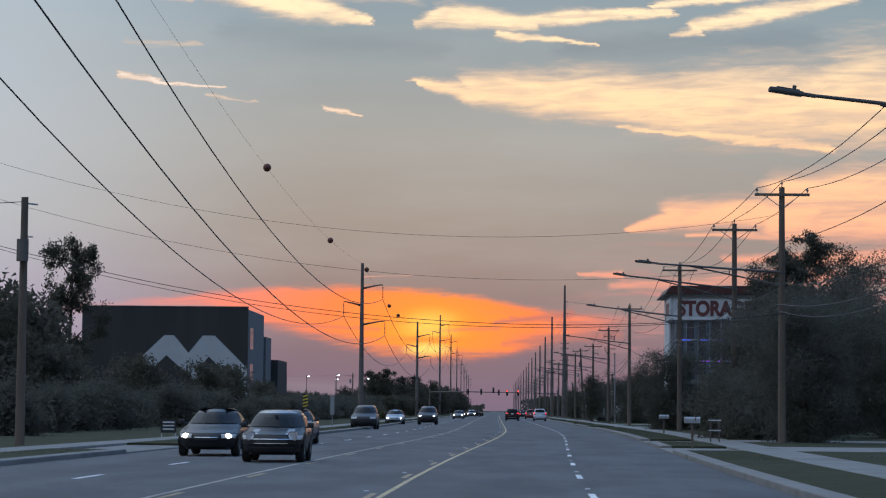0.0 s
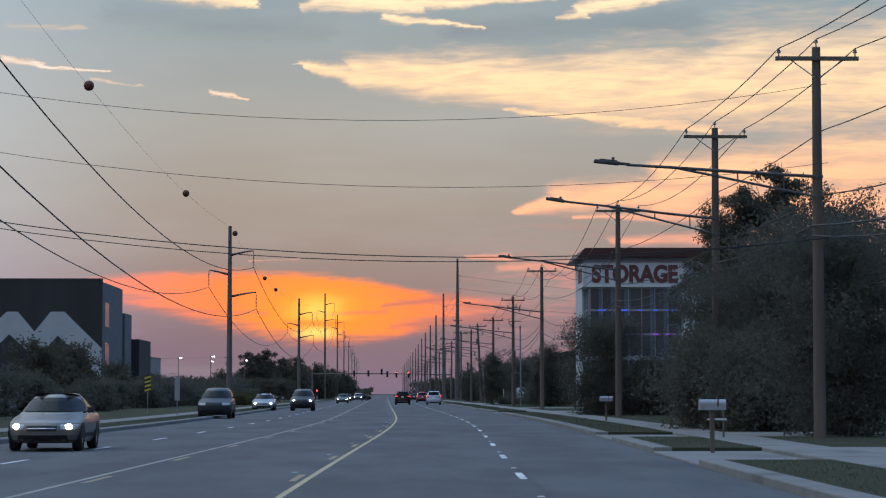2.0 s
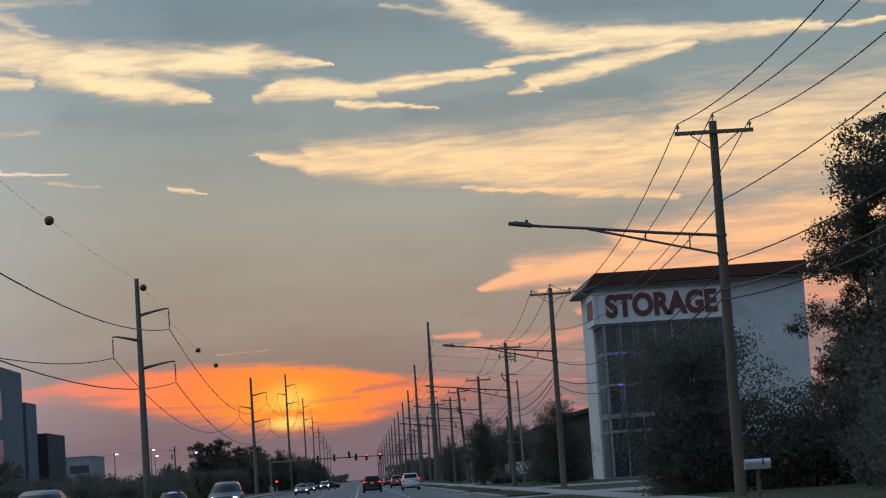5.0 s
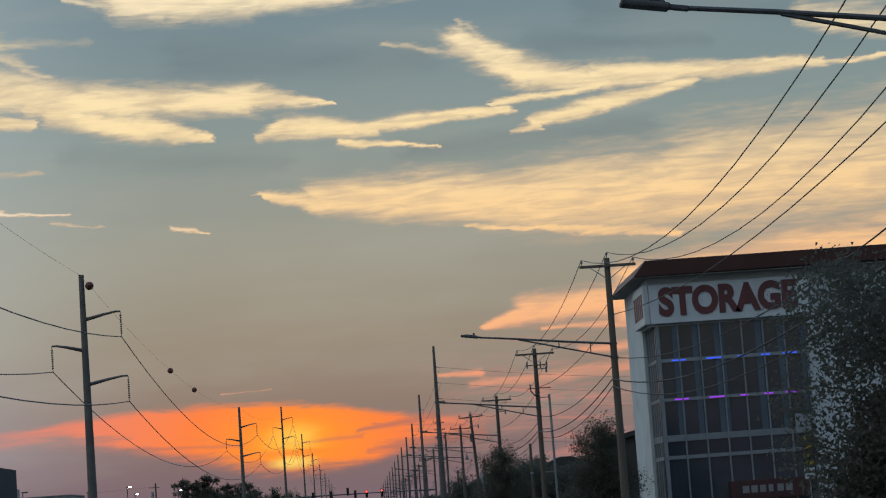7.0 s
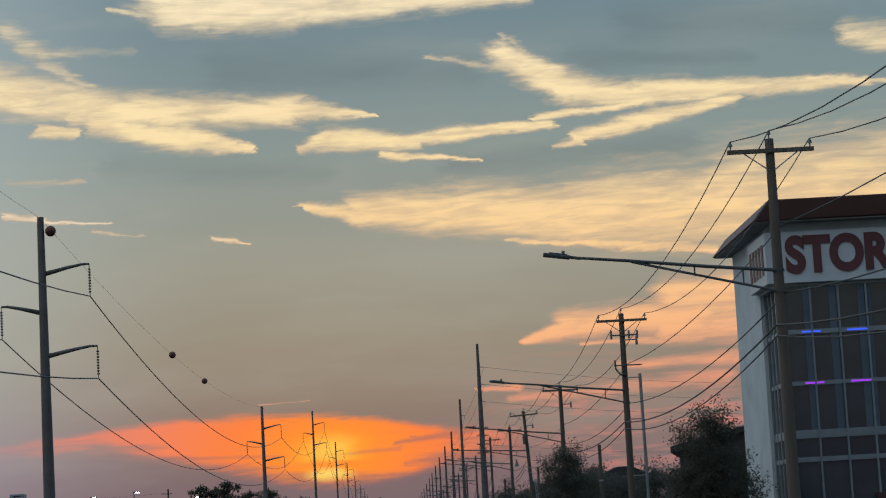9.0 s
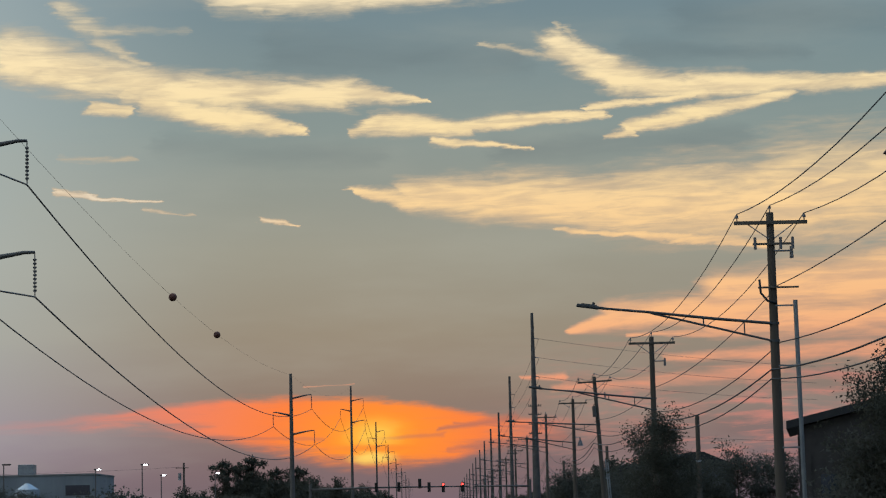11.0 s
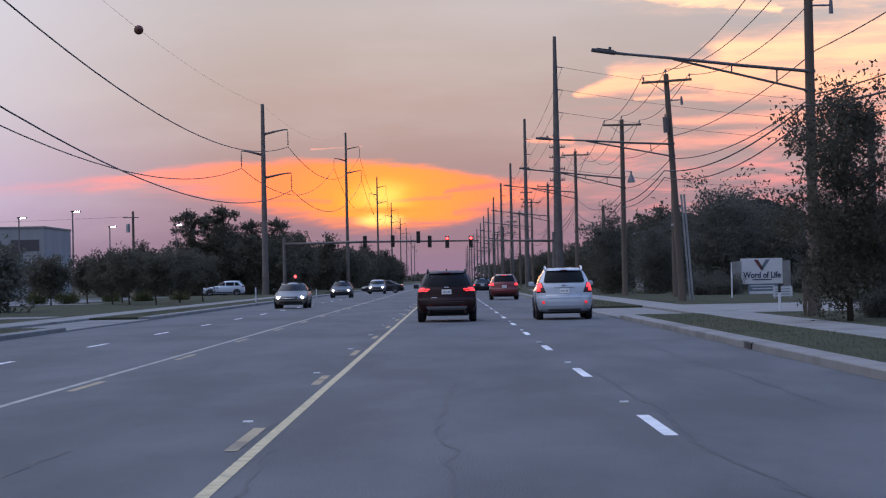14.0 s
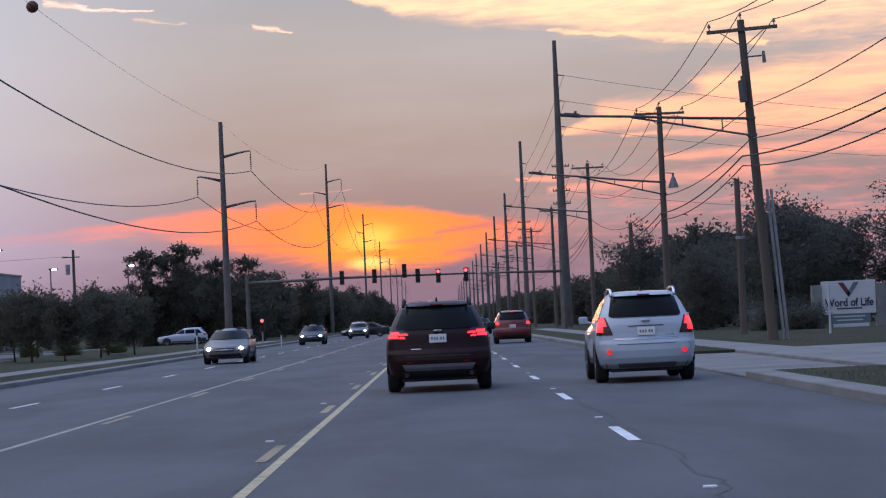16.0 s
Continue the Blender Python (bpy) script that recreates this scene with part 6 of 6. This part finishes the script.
def hazard_board(x, y, z0, z1, w, label, small=False):
    root = empty("hazard_board", x, y)
    part("post", rod(bmesh.new(), (0, 0.03, -0.1), (0, 0.03, z1), 0.03, n=8), GALV, root)
    part("panel", box(bmesh.new(), -w / 2, w / 2, -0.02, 0.0, z0, z1), SIGN_BLACK, root)
    n = 4
    h = (z1 - z0) / n
    for k in range(n):
        a = z0 + k * h
        pts = [(-w / 2, a), (w / 2, a + h * 0.42), (w / 2, min(z1, a + h * 0.92)), (-w / 2, a + h * 0.5)]
        part("stripe", extrude_poly(bmesh.new(), pts, -0.026, -0.021), HAZ_YELLOW, root, "slanting yellow stripe")
    if small:
        part("back_panel", box(bmesh.new(), -0.42, 0.42, -0.03, -0.005, z1 + 0.04, z1 + 0.85, 0.01), GALV, root)
        p = part("lower_plate", box(bmesh.new(), -0.22, 0.22, -0.03, -0.005, z0 - 0.5, z0 - 0.03, 0.01), SIGN_WHITE, root)
        for k in range(2):
            part("bar", box(bmesh.new(), -0.14, 0.14, -0.035, -0.031, z0 - 0.4 + k * 0.15, z0 - 0.34 + k * 0.15), SIGN_BLACK, p)
    return tagged(root, label, "sign")


hazard_board(-17.3, 222.3, 1.55, 2.65, 0.4, "yellow and black striped hazard board on a post")
hazard_board(19.2, 256, 2.25, 3.7, 0.42, "striped hazard board with small plates on a post", True)


def post_sign(x, y, w, z0, z1, label, face):
    root = empty("post_sign", x, y)
    part("post", rod(bmesh.new(), (0, 0.03, -0.1), (0, 0.03, z1), 0.03, n=8), GALV, root)
    part("panel", box(bmesh.new(), -w / 2, w / 2, -0.02, 0.0, z0, z1, 0.006), face, root)
    return tagged(root, label, "sign")


post_sign(-14.0, 208, 0.32, 1.0, 2.4, "narrow grey sign panel on a post", GALV)
board = empty("yard_sign", -15.4, 131)
for s in (-0.3, 0.3):
    part("stake", box(bmesh.new(), s - 0.02, s + 0.02, -0.02, 0.02, 0, 0.95), SIGN_WHITE, board)
part("panel", box(bmesh.new(), -0.34, 0.34, -0.035, -0.022, 0.35, 0.95, 0.005), SIGN_BLACK, board, "dark sign panel")
for k in range(3):
    part("bar", box(bmesh.new(), -0.25, 0.25, -0.04, -0.036, 0.48 + 0.15 * k, 0.54 + 0.15 * k), SIGN_WHITE, board)
tagged(board, "low dark yard sign with pale frame", "sign")


def mailbox(x, y, turn=0.0):
    root = empty("mailbox", x, y, 0.13, turn)
    part("post", box(bmesh.new(), -0.045, 0.045, -0.045, 0.045, -0.05, 0.92, 0.008), POLE_WOOD, root)
    bm = bmesh.new()
    prof = [(-0.12, 0.92)] + [(math.cos(math.pi - math.pi * k / 8) * 0.12, 1.06 + math.sin(math.pi * k / 8) * 0.1) for k in range(9)] + [(0.12, 0.92)]
    a = [bm.verts.new((-0.30, p, z)) for p, z in prof]
    b = [bm.verts.new((0.30, p, z)) for p, z in prof]
    bm.faces.new(a)
    bm.faces.new(b[::-1])
    for i in range(len(prof)):
        j = (i + 1) % len(prof)
        bm.faces.new((a[i], b[i], b[j], a[j]))
    part("box", bm, GALV, root, "grey arched metal box")
    part("flag", box(bmesh.new(), 0.1, 0.13, -0.14, -0.125, 1.0, 1.2), SIGN_RED, root)
    return tagged(root, "grey metal mailbox on a wooden post", "mailbox", group="mailboxes")


mailbox(6.36, 119.2)
mailbox(9.2, 176.0)


def marker_post(x, y, h, cap=True):
    root = empty("marker_post", x, y)
    part("stake", rod(bmesh.new(), (0, 0, -0.1), (0, 0, h), 0.045, n=10), SIGN_WHITE, root)
    if cap:
        part("cap", rod(bmesh.new(), (0, 0, h), (0, 0, h + 0.28), 0.05, n=10), SIGN_BLACK, root)
    return tagged(root, "slim pale marker post in the grass", "marker post", group="marker posts")


marker_post(11.95, 172.1, 1.35, False)
marker_post(11.6, 358.2, 0.75)
marker_post(-13.0, 437, 1.1)
marker_post(-10.9, 470, 0.8)
marker_post(15.2, 402, 2.0, False)

church = empty("church_sign", 19.45, 422.2)
panel = part("panel", box(bmesh.new(), -1.27, 1.27, -0.12, 0.12, 0.75, 2.32, 0.02), SIGN_WHITE, church, "white sign panel")
lettering("Word of Life", 0.52, 0.0, -0.135, 1.28, SIGN_BLUE, panel, 0.02, 2.3, bold=0.012)
part("bar", box(bmesh.new(), -0.6, 0.6, -0.135, -0.125, 0.98, 1.04), SIGN_BLUE, panel)
for s, m in ((-1, SIGN_RED), (1, SIGN_TEAL)):
    part("emblem", extrude_poly(bmesh.new(), [(s * 0.02, 1.55), (s * 0.5, 2.24), (s * 0.24, 2.24), (s * -0.08, 1.72)], -0.135, -0.124), m, panel, "slanted emblem stroke")
part("lower_band", box(bmesh.new(), -0.85, 0.97, -0.1, 0.1, 0.0, 0.746), SIGN_TEAL, church)
for k, w in enumerate((0.75, 0.62)):
    part("bar", box(bmesh.new(), -w, w, -0.108, -0.101, 0.60 - k * 0.17, 0.66 - k * 0.17), SIGN_WHITE, church)
part("bar", box(bmesh.new(), -0.8, 0.9, -0.108, -0.101, 0.1, 0.3), SIGN_WHITE, church)
for s in (-1, 1):
    part("wing", box(bmesh.new(), min(s * 1.28, s * 1.75), max(s * 1.28, s * 1.75), -0.2, 0.2, 0, 2.15, 0.03), STONE, church, "grey stone wing wall")
tagged(church, "white church sign with dark lettering on a stone base", "sign")
small = empty("yard_sign", 17.3, 398)
for s in (-0.4, 0.4):
    part("stake", box(bmesh.new(), s - 0.03, s + 0.03, -0.03, 0.03, 0, 0.75), SIGN_WHITE, small)
part("panel", box(bmesh.new(), -0.5, 0.5, -0.05, -0.032, 0.2, 0.72, 0.005), SIGN_WHITE, small)
for k in range(3):
    part("bar", box(bmesh.new(), -0.36, 0.36, -0.055, -0.051, 0.3 + 0.13 * k, 0.34 + 0.13 * k), SIGN_TEAL, small)
tagged(small, "low white yard sign with grey bars", "sign")
for x, y, s in ((17.0, 421, 0.55), (15.6, 422, 0.5), (22.4, 424, 0.6), (24, 424, 0.6)):
    plant("bush", x, y, s)
for x in (12.3, 13.4, 14.6, 15.9, 17.2):
    plant("bush", x, 343 + (x - 12) * 0.9, 0.40, tall=1.0)

# stub poles beside the line
for x, y, h in ((14.37, 355.8, 6.76), (13.15, 412.0, 6.8), (11.55, 450.0, 6.6)):
    root = empty("stub_pole", x, y)
    part("pole", rod(bmesh.new(), (0, 0, -0.2), (0, 0, h), 0.16, 0.12, 10), POLE_WOOD, root, smooth=True)
    part("band", rod(bmesh.new(), (0, 0, h * 0.62), (0, 0, h * 0.62 + 0.12), 0.165, n=10), GALV, root)
    tagged(root, "short weathered wooden stub pole", "utility pole", group="stub poles")
# timber post, thin marker rod and gully on the right verge
post = empty("timber_post", 11.13, 347.5)
part("post", box(bmesh.new(), -0.19, 0.0, -0.1, 0.1, -0.2, 1.36, 0.015), POLE_WOOD, post)
part("second_post", box(bmesh.new(), -0.34, -0.22, -0.06, 0.06, -0.2, 1.2, 0.012), POLE_WOOD, post)
tagged(post, "pair of weathered timber posts on the verge", "post")
for gy_ in (302.3, 323.4):
    gully = empty("storm_drain", mid(gy_) + R_KERB, gy_)
    # no hole is cut: a black block stands in for its shade
    part("opening", box(bmesh.new(), -0.012, 0.05, -0.55, 0.55, 0.012, 0.115), SIGN_BLACK, gully, "black block in place of the shaded drain mouth")
    part("lintel", box(bmesh.new(), -0.02, 0.3, -0.7, 0.7, 0.118, 0.15, 0.008), CONCRETE, gully)
    tagged(gully, "storm drain in the concrete kerb with a blackened mouth", "drain")
stand = empty("rail_stand", 8.6, 134.4)
for z in (0.64, 1.09):
    part("rail", box(bmesh.new(), -0.28, 0.28, -0.03, 0.03, z, z + 0.05, 0.008), SIGN_WHITE, stand, "white rail")
for s_ in (-0.18, 0.2):
    part("post", rod(bmesh.new(), (s_, 0.05, 0.05), (s_, 0.05, 1.12), 0.03, n=8), STEEL, stand)
tagged(stand, "small stand with two white rails by the mailbox", "stand")

# left roadside pole with a transformer
lp = empty("utility_pole", -17.2, 108.6)
part("pole", rod(bmesh.new(), (0, 0, -0.2), (0, 0, 8.55), 0.17, 0.12, 12), POLE_WOOD, lp, smooth=True)
part("transformer", rod(bmesh.new(), (0.02, -0.3, 6.35), (0.02, -0.3, 7.1), 0.2, n=14), STEEL, lp, "dark can transformer")
part("bracket", rod(bmesh.new(), (0, 0, 8.35), (0.45, 0, 8.3), 0.03, n=6), GALV, lp)
part("bracket", rod(bmesh.new(), (0, 0, 7.2), (0.3, 0, 7.2), 0.025, n=6), GALV, lp)
tagged(lp, "weathered wooden pole with a can transformer", "utility pole")
wire("cable", [(-17.2, 108.6, 8.4), (-40, 95, 6.2)], 0.5, 0.014, RUBBER_CABLE, "thin cable leading off from the pole", 16)

# ---- car park on the left ----
lot = tagged(part("car_park", box(bmesh.new(), -75, -31, 405, 515, -0.05, 0.02), ASPHALT), "grey asphalt car park", "car park", kind="structure")
lane = tagged(part("service_lane", box(bmesh.new(), -31.2, -15.9, 372, 377, -0.05, 0.16), CONCRETE), "pale concrete service lane", "driveway", kind="structure")
lane2 = tagged(part("service_lane", box(bmesh.new(), -40, -24.5, 440, 445, -0.05, 0.148), CONCRETE), "pale concrete lane behind the young trees", "driveway", kind="structure")
for x, y, s in ((-25.9, 446, 1.0), (-22.6, 436, 1.05), (-20.6, 430, 1.05), (-18.6, 428, 0.95), (-18.2, 437, 1.05), (-17.6, 446, 1.0), (-27.5, 440, 1.0), (-30, 434, 1.05), (-24.3, 452, 1.1), (-20, 452, 1.15)):
    plant("young", x, y, s)
for x, y, s in ((-24, 462, 0.6), (-27, 464, 0.6), (-30, 462, 0.65), (-33, 465, 0.7), (-21.6, 466, 0.55), (-36, 462, 0.7)):
    plant("shrub", x, y, s)
LOT_GLOW = lamp_glow("lit_lot_lamp", (0.92, 0.95, 1.0), 6.0)


def lot_lamp(x, y, h, lit=True):
    root = empty("lot_lamp", x, y)
    part("pole", rod(bmesh.new(), (0, 0, -0.1), (0, 0, h), 0.09, 0.06, 10), STEEL, root)
    head = part("lamp_head", box(bmesh.new(), -0.15, 0.75, -0.18, 0.18, h - 0.02, h + 0.12, 0.03), SIGNAL_BODY, root)
    part("lens", box(bmesh.new(), 0.12, 0.66, -0.17, -0.02, h - 0.045, h - 0.021), LOT_GLOW if lit else OFF_LAMP, head, "lit white lens")
    part("lens", box(bmesh.new(), 0.2, 0.66, -0.19, -0.182, h, h + 0.08), LOT_GLOW if lit else OFF_LAMP, head)
    return tagged(root, "tall car park lamp with a lit flat head", "street lamp", group="car park lamps")


for x, y, h in ((-34.1, 489.4, 8.15), (-37.8, 536.3, 7.9), (-46, 470, 8.0), (-41, 500, 8.0), (-31.5, 545, 8.2)):
    lot_lamp(x, y, h, x != -46)
p2 = empty("utility_pole", -32.9, 520)
part("pole", rod(bmesh.new(), (0, 0, -0.2), (0, 0, 9.1), 0.17, 0.12, 10), POLE_WOOD, p2, smooth=True)
part("crossarm", box(bmesh.new(), -1.0, 0.6, -0.2, -0.1, 8.4, 8.5), ARM_WOOD, p2)
part("transformer", rod(bmesh.new(), (-0.5, -0.2, 6.9), (-0.5, -0.2, 7.8), 0.2, n=12), GALV, p2)
tagged(p2, "wooden utility pole with a transformer", "utility pole")
wire("power_line", [(-33.4, 520, 8.55), (-75, 522, 8.4)], 0.4, 0.012, WIRE, "thin power line leading away", 12)
HALL_GREY = surface("pale_grey_cladding", (0.20, 0.21, 0.23), (0.28, 0.29, 0.31), 0.4, 0.6, stretch=(1, 1, 0.2))
works = empty("works_building", -58.5, 600)
part("hall", box(bmesh.new(), -14, 2, 0, 22, 0, 9.6, 0.05), HALL_GREY, works, "pale flat-roofed hall")
part("roof_edge", box(bmesh.new(), -14.1, 2.1, -0.1, 22.1, 9.602, 9.85), SOFFIT, works)
part("window_band", box(bmesh.new(), -2.6, 1.3, -0.05, -0.002, 6.4, 8.0), GLASS_DARK, works)
part("roof_unit", box(bmesh.new(), -11, -8.5, 4, 7, 9.852, 11.6, 0.05), GALV, works)
part("tank", rod(bmesh.new(), (-8.0, -4, 0), (-8.0, -4, 7.4), 1.9, n=24), PEARL, works, "pale round tank", smooth=True)
part("tank_top", rod(bmesh.new(), (-8.0, -4, 7.4), (-8.0, -4, 8.4), 1.9, 0.3, 24), PEARL, works)
tagged(works, "pale flat-roofed works hall with a round tank", "building")
for x, y, s in ((-44, 455, 0.75), (-48, 458, 0.8), (-52, 456, 0.85), (-40, 452, 0.7), (-57, 460, 0.9)):
    plant("mid_round", x, y, s * 0.75)
for x, y, s in ((-20.5, 352, 0.9), (-19.5, 358, 0.85), (-20.8, 364, 0.8), (-22.5, 356, 0.9)):
    plant("bush", x, y, s)
for x, y in ((-18.4, 340), (-18.8, 345), (-18.2, 350), (-19.0, 335), (-18.6, 330), (-18.2, 324)):
    plant("shrub", x, y, 1.0)

# ---- low building behind the storage house, and roofs beyond ----
BLOCK = surface("dark_brick_front", (0.045, 0.036, 0.034), (0.075, 0.062, 0.058), 1.2, 0.85, bump=0.2)
ROOF_DARK = surface("dark_shingles", (0.035, 0.033, 0.035), (0.055, 0.05, 0.05), 2.0, 0.9, bump=0.3)
shop = empty("low_shop", 20.3, 358.6)
shop.matrix_basis = pose(20.3, 358.6, 0, 0, 0, -9)
part("wall", extrude_poly(bmesh.new(), [(0, 0), (16, 0), (16, 6.05), (8, 7.9), (0, 6.05)], 0, 14), BLOCK, shop, "dark brick wall")
part("gable_roof", extrude_poly(bmesh.new(), [(-0.6, 5.98), (8, 7.96), (16.6, 5.98), (16.6, 6.42), (8, 8.4), (-0.6, 6.42)], -0.5, 14.5), ROOF_DARK, shop, "dark low gabled roof")
for k in range(4):
    part("window", box(bmesh.new(), 1.2 + k * 1.9, 2.5 + k * 1.9, -0.04, -0.004, 1.0, 3.4, 0.02), GLASS_DARK, shop)
    part("pilaster", box(bmesh.new(), 0.3 + k * 1.9, 0.7 + k * 1.9, -0.14, -0.004, 0, 4.6), BLOCK, shop)
tagged(shop, "low dark brick shop with a gabled roof", "building")
for x, y, w, h, name in ((29.5, 500, 4.5, 8.4, "house"), (20.5, 482, 3.6, 6.8, "house")):
    house = empty(name, x, y)
    part("wall", box(bmesh.new(), -w, w, 0, 8, 0, h - 1.8), TAN, house)
    part("roof", extrude_poly(bmesh.new(), [(-w - 0.5, h - 1.8), (w + 0.5, h - 1.8), (w * 0.2, h), (-w * 0.2, h)], -0.6, 8.6), ROOF_DARK, house, "dark gabled roof")
    part("window", box(bmesh.new(), -1, 1, -0.05, -0.003, h - 4.2, h - 2.6), GLASS_DARK, house)
    tagged(house, "grey house with a dark roof behind trees", "house")

# far woods along the horizon
rw = np.random.RandomState(3)
n = 26000
fx = rw.uniform(-700, 700, n)
keep = np.abs(fx + 2) > 16 + 20 * rw.rand(n)
fx = fx[keep]
n = len(fx)
fy = 2300 + rw.uniform(-60, 60, n) - np.abs(fx) * 0.6
fz = rw.rand(n) ** 0.8 * (9 + 4 * np.sin(fx * 0.021) + 3 * np.sin(fx * 0.067 + 1) + rw.normal(size=n))
c = np.stack([fx, fy, np.abs(fz)], 1)
a = rw.normal(size=(n, 3)) * 1.6
b = np.cross(a, rw.normal(size=(n, 3)))
b = b / np.linalg.norm(b, axis=1)[:, None] * 1.6
v = np.stack([c - a, c + b, c + a, c - b], 1).reshape(-1, 3)
v[:, 2] = np.maximum(v[:, 2], 0)
tagged(raw("far_woods", v.tolist(), np.arange(4 * n).reshape(-1, 4).tolist(), LEAF_DARK), "distant dark belt of trees", "woods", kind="stuff")

# grass blades on the verges
GRASS_BLADE = leafy("grass_blades", (0.065, 0.075, 0.042), (0.10, 0.108, 0.062))
rg = np.random.RandomState(8)
n = 42000
gy = rg.uniform(95, 400, n)
side = rg.rand(n)
gu = np.where(side < 0.45, R_KERB + 0.5 + rg.rand(n) * 2.05, np.where(side < 0.75, R_KERB + 4.35 + rg.rand(n) ** 1.5 * 6, L_KERB - 0.5 - rg.rand(n) * 1.8))
ok = np.ones(n, bool)
for gaps, right in ((R_GAPS, True), (L_GAPS, False)):
    for a0, b0 in gaps:
        ok &= ~((gy > a0 - 0.3) & (gy < b0 + 0.3) & ((gu > 0) == right))
gy, gu = gy[ok], gu[ok]
n = len(gy)
bend = np.interp(gy, np.arange(60, 440, 4.0), [mid(q) for q in np.arange(60, 440, 4.0)])
base_p = np.stack([bend + gu, gy, np.full(n, KERB_Z - 0.01)], 1)
hgt = rg.uniform(0.02, 0.06, n)
ang = rg.uniform(0, math.pi, n)
wv = np.stack([np.cos(ang), np.sin(ang), np.zeros(n)], 1) * 0.009
lean = np.stack([rg.normal(size=n) * 0.03, rg.normal(size=n) * 0.03, hgt], 1)
v = np.stack([base_p - wv, base_p + wv, base_p + lean], 1).reshape(-1, 3)
tagged(raw("grass", v.tolist(), np.arange(3 * n).reshape(-1, 3).tolist(), GRASS_BLADE), "short uneven grass along the verges", "grass", kind="stuff")
